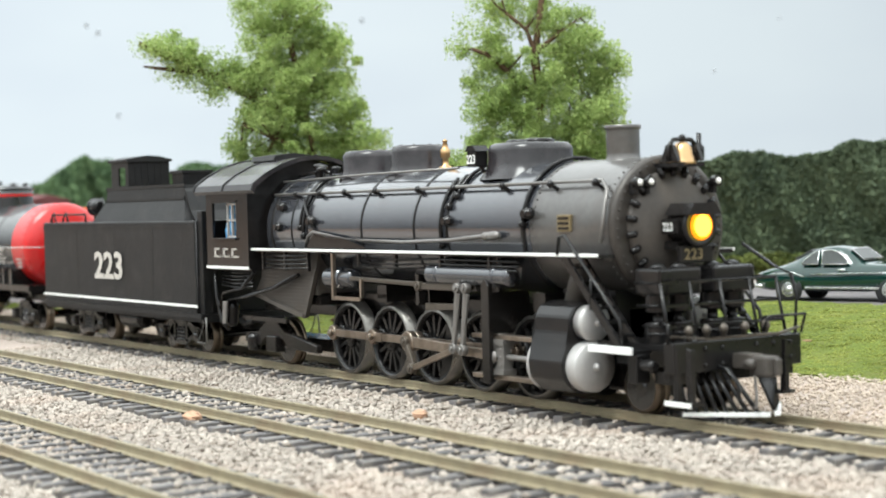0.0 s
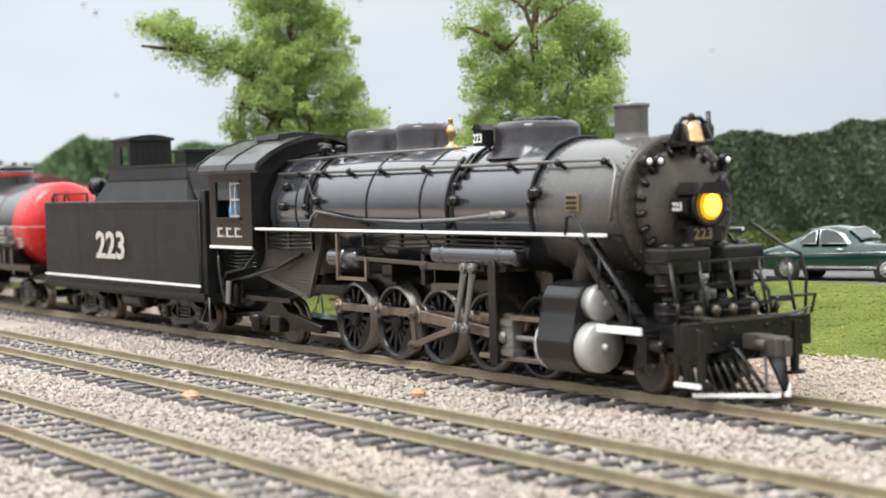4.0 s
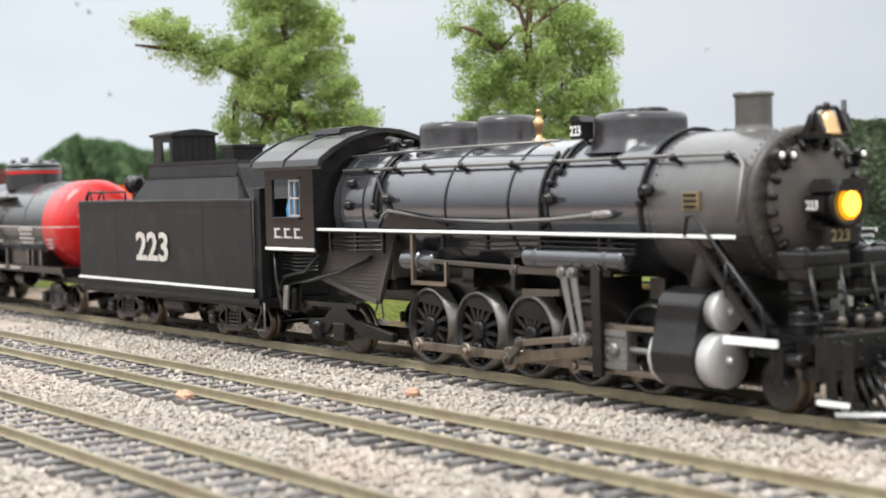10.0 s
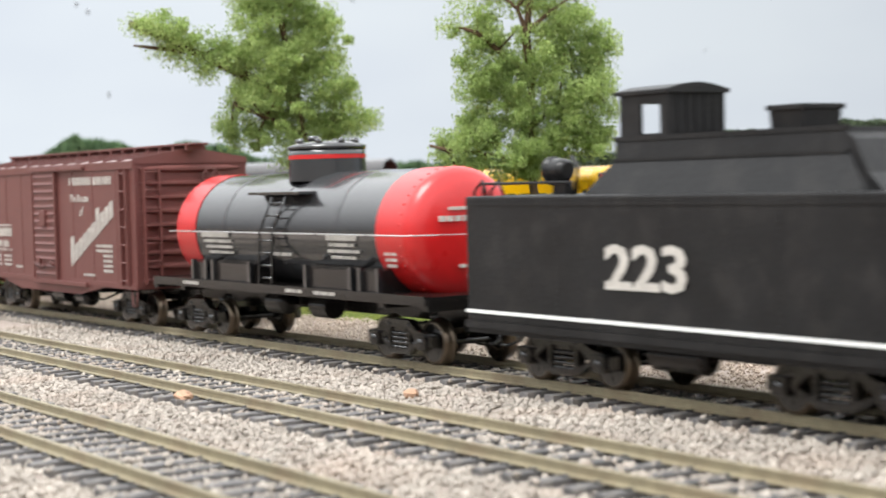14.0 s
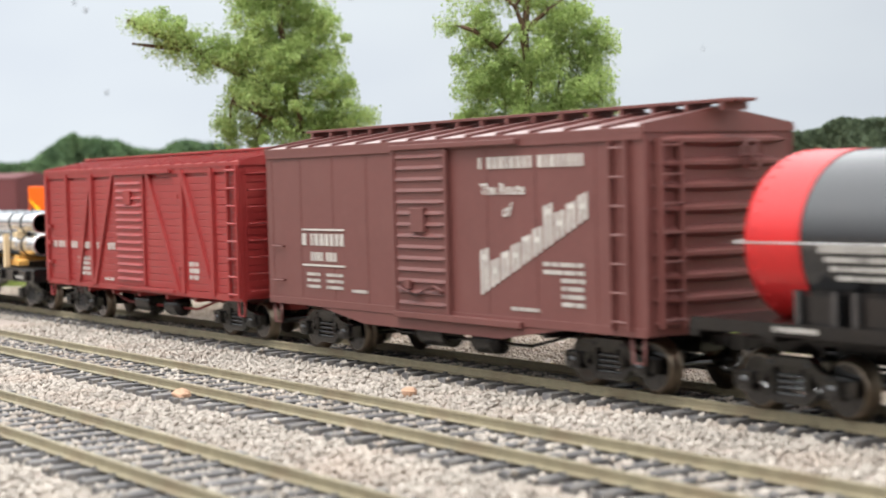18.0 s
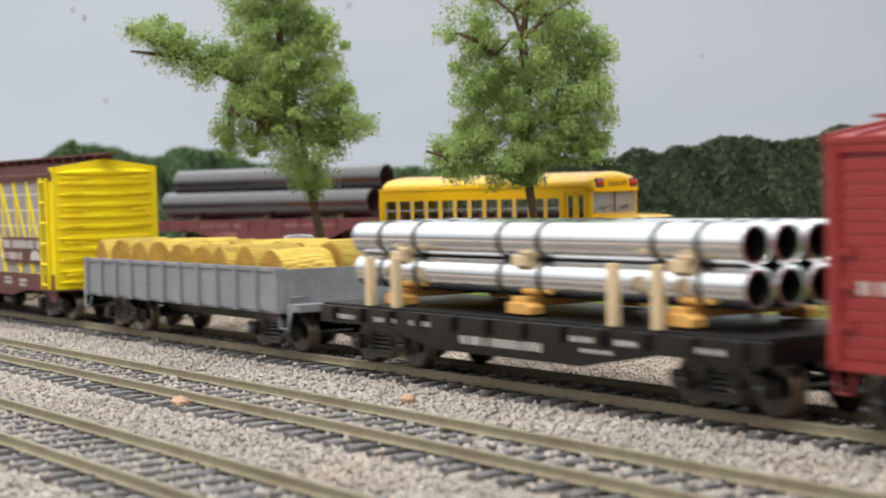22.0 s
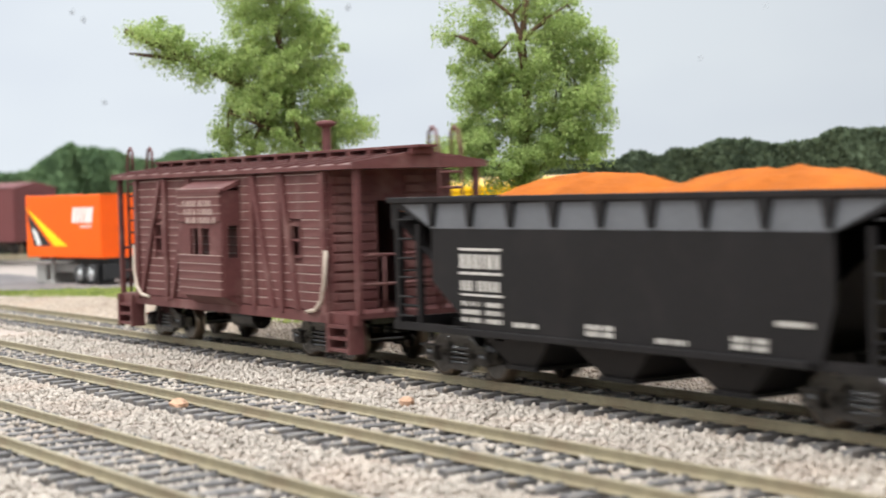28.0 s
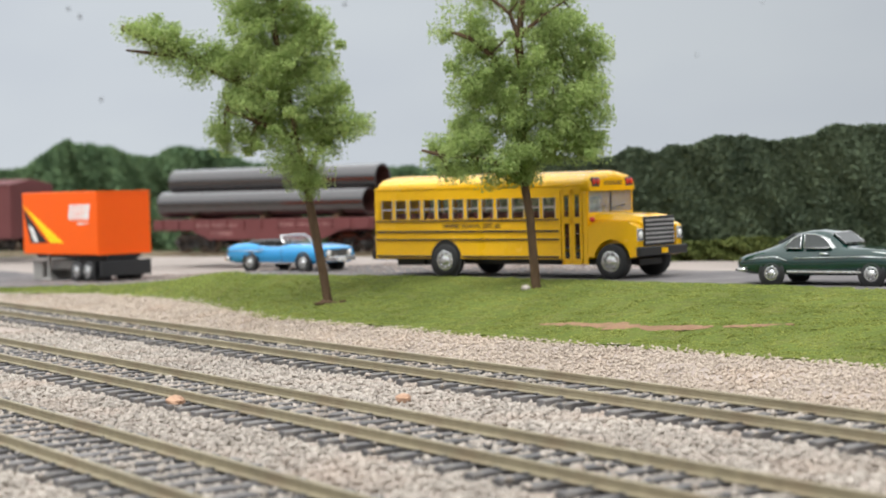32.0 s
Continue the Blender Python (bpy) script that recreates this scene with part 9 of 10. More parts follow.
def school_bus():
    th = thing("school_bus", "bright yellow conventional school bus parked on the road", "bus", (-102.5, 124.6, 10.2), radians(18.7))
    X0, X1, Y0, Y1 = -94.5, -8.7, 0.7, 26.9
    for s, y in ((-1, Y0), (1, Y1)):
        bm = B()
        box(bm, X0, X1 if s > 0 else -18.6, y - 0.3, y + 0.3, 5.0, 18.0)
        box(bm, X0, X1 if s > 0 else -18.6, y - 0.3, y + 0.3, 24.4, 28.6)
        for k in range(13):
            x = X0 + 2.3 + k * 6.03
            box(bm, x - 0.55, x + 0.55, y - 0.3, y + 0.3, 18.0, 24.4)
        box(bm, X0, X0 + 2.4, y - 0.3, y + 0.3, 18.0, 24.4)
        box(bm, -19.4, X1 if s > 0 else -18.6, y - 0.3, y + 0.3, 18.0, 24.4)
        if s < 0:
            box(bm, -10.2, X1, y - 0.3, y + 0.3, 3.4, 28.6)
            box(bm, -18.6, -10.2, y - 0.3, y + 0.3, 26.6, 28.6)
        side = part("side_wall", bm, M_BUS, th)
        for k in range(12):
            x = X0 + 2.85 + k * 6.03
            bm = B()
            box(bm, x, x + 4.93, y + 0.02, y + 0.12, 18.0, 24.4)
            w = part("window", bm, M_GLASS, side)
            w.visible_shadow = False
            bm = B()
            box(bm, x, x + 4.93, y - 0.38, y - 0.1, 21.1, 21.5)
            for q in (x + 0.1, x + 4.63):
                box(bm, q, q + 0.25, y - 0.38, y - 0.1, 18.0, 24.4)
            part("window_frame", bm, M_SILVER, side)
        bm = B()
        for z0, z1 in ((17.2, 17.7), (13.6, 14.2), (11.0, 11.5), (5.4, 6.0)):
            for xa, xb in (((X0 + 0.6, -19.4),) if z0 > 6 else ((X0 + 0.6, -70.5), (-57.5, -19.4))):
                box(bm, xa, xb, y - 0.75, y + 0.75, z0, z1, bev=0.1)
        part("rub_rail", bm, M_BLACK, th, "black rub rails")
    bm = B()
    letters(bm, "UNIFIED SCHOOL DIST. #2", (-65.3, Y0 - 0.32, 15.0), (1, 0, 0), (0, 0, 1), 1.35, squeeze=1.0)
    part("lettering", bm, M_BLACK, th)
    bm = B()
    arc = [(Y0 - 0.5, 28.2), (Y0 - 0.2, 29.6), (Y0 + 2.6, 31.2), (Y0 + 8, 32.2), (13.8, 32.6), (Y1 - 8, 32.2), (Y1 - 2.6, 31.2), (Y1 + 0.2, 29.6), (Y1 + 0.5, 28.2)]
    prism(bm, arc, "x", X0 + 1.2, X1 - 1.0, bev=0.4)
    box(bm, X0, X1, Y0 - 0.55, Y1 + 0.55, 27.8, 28.5, bev=0.2)
    part("roof", bm, M_BUS, th)
    bm = B()
    box(bm, X0 - 0.4, X0 + 0.4, Y0, Y1, 5.0, 28.6, bev=0.2)
    box(bm, X0 - 1.6, X0 - 0.3, Y0 - 0.4, Y1 + 0.4, 4.6, 7.6, mi=1)
    part("rear_wall", bm, [M_BUS, M_BLACK], th)
    bm = B()
    box(bm, X0 + 1, X1, Y0 + 0.4, Y1 - 0.4, 4.6, 5.8)
    box(bm, X0 + 10, 6, 7, 20, 3.0, 4.8)
    part("chassis", bm, M_BLACK, th)
    # pale panels below and above the seats, added to bounce light through the windows
    bm = B()
    box(bm, X0 + 0.6, X1 - 0.6, Y0 + 0.5, Y1 - 0.5, 8.2, 8.8)
    part("cabin_floor", bm, M_LOTGREY, th, "light grey floor panel added to brighten the cabin")
    bm = B()
    box(bm, X0 + 1.5, X1 - 1.5, Y0 + 0.6, Y1 - 0.6, 27.2, 27.7)
    part("headlining", bm, M_WHITE, th, "pale panel added under the roof to brighten the cabin")
    for k in range(11):
        for y in (3.2, 15.4):
            bm = B()
            x = X0 + 7 + k * 6.6
            box(bm, x, x + 4.2, y, y + 8.6, 9, 12.6, bev=0.3)
            box(bm, x, x + 1.3, y, y + 8.6, 9, 19.8, bev=0.3)
            part("seat", bm, M_SEAT, th, "maroon bench seat")
    # door with two glazed leaves
    for x0, x1 in ((-18.2, -14.5), (-14.3, -10.6)):
        bm = B()
        for a, b, z0, z1 in ((x0, x0 + 0.9, 3.4, 26.6), (x1 - 0.9, x1, 3.4, 26.6), (x0, x1, 3.4, 5.2), (x0, x1, 16.2, 18.2), (x0, x1, 25.2, 26.6)):
            box(bm, a, b, Y0 - 0.25, Y0 + 0.25, z0, z1)
        d = part("entry_door", bm, M_BUS, th)
        bm = B()
        box(bm, x0 + 0.8, x1 - 0.8, Y0 - 0.05, Y0 + 0.1, 5.2, 16.2)
        box(bm, x0 + 0.8, x1 - 0.8, Y0 - 0.05, Y0 + 0.1, 18.2, 25.2)
        part("door_glass", bm, M_GLASSD, d)
    # front of the body with windscreen
    bm = B()
    yc = (Y0 + Y1) / 2
    for a, b, z0, z1 in ((Y0, Y1, 5.0, 19.5), (Y0, Y0 + 0.6, 19.5, 26.4), (Y1 - 0.6, Y1, 19.5, 26.4)):
        box(bm, X1 - 0.4, X1 + 0.2, a, b, z0, z1)
    last = None
    for x, k, q in ((X1 - 2.0, 1.0, 1.0), (X1 - 0.6, 0.985, 0.995), (X1 + 0.4, 0.92, 0.98), (X1 + 0.9, 0.78, 0.955), (X1 + 1.05, 0.6, 0.93)):
        now = [bm.verts.new((x, yc + (yy - yc) * q, 26.2 + (zz - 26.2) * k)) for yy, zz in [(Y0 - 0.5, 26.2)] + arc + [(Y1 + 0.5, 26.2)]]
        if last:
            skin(bm, last, now)
        last = now
    bm.faces.new(last)
    cap = part("front_cap", bm, M_BUS, th)
    bm = B()
    box(bm, X1 - 0.1, X1 + 0.05, Y0 + 0.6, Y1 - 0.6, 19.5, 26.3)
    ws = part("windscreen", bm, M_SHEENGLASS, th, "clear plastic windscreen whitened for the sky's reflection")
    ws.visible_shadow = False
    bm = B()
    box(bm, X1 + 0.05, X1 + 0.35, yc - 0.2, yc + 0.2, 19.5, 26.3)
    tube(bm, [(X1 + 0.3, yc - 9, 20.8), (X1 + 0.35, yc - 3, 21.6)], 0.18)
    tube(bm, [(X1 + 0.3, yc + 2, 20.8), (X1 + 0.35, yc + 8, 21.6)], 0.18)
    part("wiper", bm, M_BLACK, ws)
    bm = B()
    letters(bm, "SCHOOL BUS", (X1 + 1.1, yc - 5.0, 28.0), (0, 1, 0), (0, 0, 1), 1.25, squeeze=0.95)
    part("lettering", bm, M_BLACK, cap)
    for y in (Y0 + 3.4, Y1 - 3.4):
        bm = B()
        box(bm, X1 + 0.4, X1 + 1.25, y - 2.4, y + 2.4, 27.4, 30.4, bev=0.5)
        hs = part("warning_lamp", bm, M_BLACK, cap)
        bm = B()
        for q in (-1.15, 1.15):
            lathe(bm, (X1 + 1.2, y + q, 29.0), (1, 0, 0), [(1.0, 0), (0.8, 0.3), (0.2, 0.4)], 14)
        part("red_lens", bm, M_REDLENS, hs)
    # hood, grille, fenders
    bm = B()
    v = []
    for x, w, zt, zb in ((X1, 10.6, 19.4, 8.0), (-3, 10.3, 19.2, 8.0), (5, 9.8, 18.8, 8.0), (7.8, 9.5, 18.4, 8.1), (8.6, 9.3, 17.9, 8.2)):
        v.append([bm.verts.new((x, yc + a * w, z)) for a, z in ((-1, zb), (-1, zt - 2.0), (-0.86, zt - 0.4), (-0.5, zt), (0.5, zt), (0.86, zt - 0.4), (1, zt - 2.0), (1, zb))])
    for a, b in zip(v, v[1:]):
        skin(bm, a, b, smooth=False)
    bm.faces.new(v[-1])
    part("hood", bm, M_BUS, th)
    bm = B()
    box(bm, 8.5, 9.2, yc - 8.8, yc + 8.8, 9.0, 18.0, bev=0.2)
    g = part("grille", bm, M_BLACK, th)
    for k in range(6):
        bm = B()
        box(bm, 9.1, 9.5, yc - 8.4, yc + 8.4, 9.8 + k * 1.35, 10.3 + k * 1.35)
        part("grille_bar", bm, M_SILVER, g)
    for s in (-1, 1):
        y0 = yc + s * 10.0
        y1 = yc + s * 13.2
        bm = B()
        rows = []
        for k in range(13):
            a = radians(8 + 164 * k / 12)
            cx, sx = math.cos(a), math.sin(a)
            far = min(9.0 / max(abs(cx), 1e-6), 11.7 / max(sx, 1e-6))
            rows.append([bm.verts.new((q * cx, y, 4.6 + q * sx)) for q, y in ((6.6, y0), (6.6, y1), (far, y1), (far, y0))])
        for p, q in zip(rows, rows[1:]):
            skin(bm, p, q, smooth=False)
        bm.faces.new(rows[0])
        bm.faces.new(rows[-1])
        fd = part("fender", bm, M_BUS, th)
        bm = B()
        box(bm, 8.8, 9.5, yc + s * 11.6 - 1.5, yc + s * 11.6 + 1.5, 10.6, 14.4, bev=0.2)
        hl = part("headlamp", bm, M_HUB, fd)
        bm = B()
        lathe(bm, (9.4, yc + s * 11.6, 12.5), (1, 0, 0), [(1.2, 0), (0.9, 0.35), (0.2, 0.5)], 16)
        part("lens", bm, M_LAMPWHITE, hl)
    bm = B()
    box(bm, 9.2, 10.8, Y0 - 1.0, Y1 + 1.0, 6.0, 8.8, bev=0.3)
    bp = part("bumper", bm, M_BLACK, th)
    bm = B()
    box(bm, 10.7, 11.0, yc - 1.8, yc + 1.8, 6.6, 8.2)
    part("plate", bm, M_BUS, bp)
    bm = B()
    ball(bm, (-6.6, Y0 - 0.5, 17.4), 0.9, 10)
    part("side_lamp", bm, M_REDLENS, th)
    for x in (0.0, -64.4):
        road_wheel(th, x, -0.4, 5.5, 4.4, M_HUB, -1, sink=1.1)
        road_wheel(th, x, 27.4, 5.5, 4.4, M_HUB, 1, sink=1.1)
    bm = B()
    lathe(bm, (-64.4, 0.32, 4.6), (0, 1, 0), [(6.5, 0), (6.5, 0.2)], 32)
    part("wheel_arch", bm, M_BLACK, th)
    bm = B()
    box(bm, -90, -78, 6, 12, 2.4, 4.6, bev=0.4)
    part("fuel_tank", bm, M_BLACK, th)


def car_shell(bm, stations, yc, mi=0):
    """A body lofted over stations: x, half width, sill, belt, roof height, roof half width."""
    last = None
    for x, w, sill, belt, top, wt in stations:
        half = [(0.0, sill), (0.88 * w, sill), (0.98 * w, sill + 0.9), (w, (sill + belt) / 2), (0.97 * w, belt - 0.8), (0.88 * w, belt), (wt, top - (top - belt) * 0.12 - 0.05), (wt * 0.8, top - 0.02), (0.0, top + 0.12)]
        pts = [(-y, z) for y, z in half] + [(y, z) for y, z in reversed(half[1:-1])]
        now = [bm.verts.new((x, yc + y, z)) for y, z in pts]
        if last:
            skin(bm, last, now, mi)
        else:
            bm.faces.new(now).material_index = mi
        last = now
    bm.faces.new(last).material_index = mi


def coupe(name, label, at, turn, paint, group=""):
    th = thing(name, label, "car", at, turn)
    yc, w = 9.6, 9.4
    bm = B()
    car_shell(bm, [(-12.0, 5.6, 4.6, 6.6, 6.8, 3.8), (-10.8, 7.0, 3.4, 7.4, 7.6, 4.6), (-8.2, 8.2, 3.0, 8.1, 8.4, 5.4), (-4.5, 9.3, 2.8, 8.9, 9.3, 6.0), (-1.5, 9.75, 2.8, 9.3, 10.2, 6.4), (1.5, 9.7, 2.8, 9.3, 11.4, 6.5), (4.0, 9.4, 2.8, 9.2, 12.7, 6.5), (6.5, 9.1, 2.6, 9.2, 13.9, 6.5),
                   (9.5, 9.0, 2.6, 9.2, 14.7, 6.6), (13.0, 9.0, 2.6, 9.3, 14.9, 6.6), (16.0, 9.0, 2.6, 9.4, 14.3, 6.5), (18.5, 9.1, 2.6, 9.6, 12.2, 6.8), (20.5, 9.2, 2.6, 9.8, 10.6, 6.8), (24.0, 9.4, 2.7, 9.9, 10.2, 6.4), (27.0, 9.75, 2.8, 9.9, 10.0, 6.0), (30.5, 9.75, 2.8, 9.7, 9.6, 5.8),
                   (35.5, 9.1, 2.8, 8.9, 8.9, 5.4), (38.6, 7.8, 3.2, 7.2, 7.3, 4.6), (39.8, 6.0, 4.2, 6.0, 6.2, 4.0)], yc)
    body = part("body", bm, paint, th)
    for s in (-1, 1):
        def yy(z):
            return yc + s * (8.6 - (z - 9.8) / 4.4 * 2.0 + 0.12)
        for pts, nm in ((((3.6, 10.1), (4.6, 11.6), (6.4, 13.0), (8.2, 13.7), (8.4, 10.1)), "quarter_window"), (((9.3, 10.1), (9.2, 13.8), (11.5, 13.9), (14.0, 13.3), (16.2, 11.8), (17.0, 10.6), (16.6, 10.1)), "side_window")):
            bm = B()
            a = [bm.verts.new((x, yy(z), z)) for x, z in pts]
            b = [bm.verts.new((x, yy(z) - s * 0.3, z)) for x, z in pts]
            bm.faces.new(a)
            skin(bm, a, b, smooth=False)
            wn = part(nm, bm, M_GLASSDARK, body)
            bm = B()
            tube(bm, [(x, yy(z) + s * 0.05, z) for x, z in pts + pts[:1]], 0.16, 5)
            part("chrome_trim", bm, M_HUB, wn)
        bm = B()
        box(bm, 4.5, 27.5, yc + s * 9.3 - 0.2, yc + s * 9.3 + 0.2, 3.3, 3.9, bev=0.1)
        tube(bm, [(6.5, yc + s * 9.15, 7.3), (13, yc + s * 9.08, 7.5), (20, yc + s * 9.25, 7.6), (27, yc + s * 9.75, 7.9), (35, yc + s * 9.1, 7.4)], 0.16, 5)
        tube(bm, [(-9.5, yc + s * 7.9, 6.2), (-4.5, yc + s * 9.3, 7.4), (1.5, yc + s * 9.7, 7.8), (4.6, yc + s * 9.4, 6.6)], 0.14, 5)
        tube(bm, [(14.4, yc + s * 9.3, 8.6), (16.6, yc + s * 9.3, 8.6)], 0.3, 6)
        part("side_trim", bm, M_HUB, body, "chrome side trim")
        for x in (0.0, 28.9):
            bm = B()
            lathe(bm, (x, yc + s * 9.25, 3.1), (0, s, 0), [(3.9, 0), (3.9, 0.25), (3.0, 0.2)], 28)
            part("wheel_arch", bm, M_BLACK, body)
    bm = B()
    v = [bm.verts.new((x, yc + y, z)) for x, y, z in ((16.8, -5.6, 13.9), (16.8, 5.6, 13.9), (20.4, 6.4, 11.0), (20.4, -6.4, 11.0))]
    bm.faces.new(v)
    v2 = [bm.verts.new(q.co + Vector((0.5, 0, 0.35))) for q in v]
    bm.faces.new(v2)
    skin(bm, v, v2, smooth=False)
    wn = part("windscreen", bm, M_GLASSDARK, body)
    bm = B()
    tube(bm, [q for q in ((17.1, yc - 5.8, 14.2), (20.9, yc - 6.6, 11.3), (20.9, yc + 6.6, 11.3), (17.1, yc + 5.8, 14.2), (17.1, yc - 5.8, 14.2))], 0.22, 5)
    part("chrome_trim", bm, M_HUB, wn)
    bm = B()
    v = [bm.verts.new((x, yc + y, z)) for x, y, z in ((0.6, -5.4, 11.2), (0.6, 5.4, 11.2), (5.4, 5.2, 13.7), (5.4, -5.2, 13.7))]
    v2 = [bm.verts.new(q.co + Vector((-0.25, 0, 0.4))) for q in v]
    bm.faces.new(v2)
    skin(bm, v, v2, smooth=False)
    part("rear_window", bm, M_GLASSDARK, body)
    for x, d in ((-12.2, -1), (39.6, 1)):
        bm = B()
        tube(bm, [(x - d * 4.0, yc - 8.6, 4.0), (x - d * 0.6, yc - 6.6, 4.0), (x + d * 0.8, yc, 4.0), (x + d * 0.2, yc + 7.0, 4.0), (x - d * 3.0, yc + 8.8, 4.0)], 0.55, 8)
        part("bumper", bm, M_HUB, th, "chrome bumper")
    for s in (-1, 1):
        bm = B()
        ball(bm, (38.2, yc + s * 6.6, 7.6), 1.1, 10)
        part("headlamp", bm, M_LAMPWHITE, th)
        for x in (0.0, 28.9):
            road_wheel(th, x, yc + s * 9.75, 3.15, 2.4, M_HUB, s, 0.66)
    return th


def convertible():
    th = thing("convertible", "bright blue open convertible parked on the road", "car", (-274.1, 88.1, 8.75), radians(17))
    yc, w = 8.9, 8.9
    bm = B()
    car_shell(bm, [(-14.0, 7.6, 4.6, 8.4, 8.6, 6.6), (-13.0, 8.3, 3.6, 9.4, 9.6, 7.0), (-9, 8.8, 3.2, 10.0, 10.4, 7.4), (-4, 9.1, 3.1, 10.3, 10.8, 7.6), (0, 9.1, 3.1, 10.3, 10.8, 7.6), (3.0, 8.9, 3.1, 10.0, 10.2, 7.4),
                   (4.0, 8.7, 3.1, 9.8, 9.7, 7.4), (10, 8.6, 3.0, 9.4, 9.3, 7.4), (15.5, 8.7, 3.0, 9.5, 9.5, 7.4), (17.0, 8.8, 3.0, 9.6, 10.2, 7.4), (22, 9.0, 3.1, 9.8, 10.3, 7.4), (28, 9.1, 3.1, 9.8, 10.2, 7.4),
                   (33, 8.9, 3.2, 9.5, 9.8, 7.2), (36.6, 8.6, 3.4, 9.0, 9.2, 7.0), (37.6, 8.2, 4.6, 8.4, 8.5, 6.8)], yc)
    body = part("body", bm, M_BLUE, th)
    bm = B()
    box(bm, 3.6, 15.6, yc - 7.3, yc + 7.3, 8.8, 10.0, bev=0.3)
    cockpit = part("cockpit", bm, M_BLACK, body)
    bm = B()
    v = []
    for x, zt in ((-3.4, 10.9), (-2.0, 11.9), (1.5, 12.0), (3.6, 11.2)):
        v.append([bm.verts.new((x, yc + y, z)) for y, z in ((-7.4, 10.2), (-7.0, zt - 0.3), (-4, zt), (4, zt), (7.0, zt - 0.3), (7.4, 10.2))])
    for p, q in zip(v, v[1:]):
        skin(bm, p, q)
    bm.faces.new(v[0])
    bm.faces.new(v[-1])
    part("folded_top", bm, M_TOPBOOT, body, "dark folded hood behind the seats")
    for x in (5.0, 10.5):
        for y in (-3.6, 3.6):
            bm = B()
            box(bm, x, x + 1.6, yc + y - 2.8, yc + y + 2.8, 9.4, 11.6, bev=0.5)
            part("seat", bm, M_BLACK, cockpit)
    bm = B()
    lathe(bm, (14.4, yc + 3.6, 11.0), (-1, 0, 0.5), [(1.4, 0), (1.65, 0.15), (1.4, 0.3)], 16, caps=False)
    part("steering_wheel", bm, M_SEAT, cockpit)
    bm = B()
    tube(bm, [(17.6, yc - 7.6, 10.0), (16.6, yc - 7.4, 11.0), (14.4, yc - 6.8, 13.3), (14.2, yc, 13.5), (14.4, yc + 6.8, 13.3), (16.6, yc + 7.4, 11.0), (17.6, yc + 7.6, 10.0)], 0.42, 7)
    fr = part("windscreen_frame", bm, M_HUB, body, "chrome windscreen frame")
    bm = B()
    v = [bm.verts.new(p) for p in ((17.4, yc - 7.4, 10.2), (14.4, yc - 6.7, 13.2), (14.4, yc + 6.7, 13.2), (17.4, yc + 7.4, 10.2))]
    v2 = [bm.verts.new(q.co + Vector((0.12, 0, 0.08))) for q in v]
    bm.faces.new(v)
    bm.faces.new(v2)
    skin(bm, v, v2, smooth=False)
    g = part("windscreen", bm, M_GLASS, fr)
    g.visible_shadow = False
    bm = B()
    box(bm, 37.2, 37.9, yc - 6.6, yc + 6.6, 5.6, 8.2, bev=0.2)
    gr = part("grille", bm, M_BLACK, body)
    for z in (6.2, 7.0, 7.7):
        bm = B()
        box(bm, 37.8, 38.05, yc - 4.4, yc + 4.4, z - 0.12, z + 0.12)
        part("grille_bar", bm, M_HUB, gr)
    for s in (-1, 1):
        bm = B()
        lathe(bm, (37.7, yc + s * 5.5, 6.9), (1, 0, 0), [(1.15, 0), (1.2, 0.25), (0.9, 0.5), (0.2, 0.6)], 16)
        part("headlamp", bm, M_LAMPWHITE, gr)
        for x in (0.0, 28.0):
            bm = B()
            lathe(bm, (x, yc + s * 8.75, 3.5), (0, s, 0), [(4.1, 0), (4.1, 0.35), (3.2, 0.3)], 28)
            part("wheel_arch", bm, M_BLACK, body)
            road_wheel(th, x, yc + s * 9.25, 3.4, 2.6, M_HUB, s, 0.66)
        bm = B()
        tube(bm, [(-12.5, yc + s * 8.5, 7.6), (-6, yc + s * 9.0, 7.9), (6, yc + s * 8.9, 7.7)], 0.12, 5)
        box(bm, 4.4, 23.6, yc + s * 8.7 - 0.2, yc + s * 8.7 + 0.2, 3.1, 3.6)
        box(bm, 5.6, 7.4, yc + s * 8.9 - 0.15, yc + s * 8.9 + 0.15, 8.3, 8.6)
        part("side_trim", bm, M_HUB, body)
        bm = B()
        tube(bm, [(4.2, yc + s * 8.75, 3.4), (4.4, yc + s * 8.85, 6.5), (4.2, yc + s * 8.4, 9.5)], 0.1, 4)
        tube(bm, [(16.6, yc + s * 8.75, 3.4), (16.8, yc + s * 8.9, 6.5), (16.6, yc + s * 8.4, 9.4)], 0.1, 4)
        part("door_gap", bm, M_BLACK, body)
    for x, d in ((-14.0, -1), (37.8, 1)):
        bm = B()
        pts = [(x - d * 2.6, yc - 8.9, 4.8), (x + d * 0.4, yc - 7.8, 4.8), (x + d * 0.9, yc, 4.8), (x + d * 0.4, yc + 7.8, 4.8), (x - d * 2.6, yc + 8.9, 4.8)]
        for q in (-0.4, 0.4):
            tube(bm, [(a, b2, c + q) for a, b2, c in pts], 0.55, 8)
        bb = part("bumper", bm, M_HUB, th, "chrome bumper")
        if d > 0:
            bm = B()
            box(bm, x + 1.2, x + 1.7, yc - 2, yc + 2, 3.8, 5.2)
            part("plate", bm, M_WHITE, bb)
        else:
            for q in (-5.6, 5.6):
                bm = B()
                box(bm, x - 0.4, x + 0.2, yc + q - 1.5, yc + q + 1.5, 6.2, 7.4, bev=0.2)
                part("tail_lamp", bm, M_REDLENS, body)


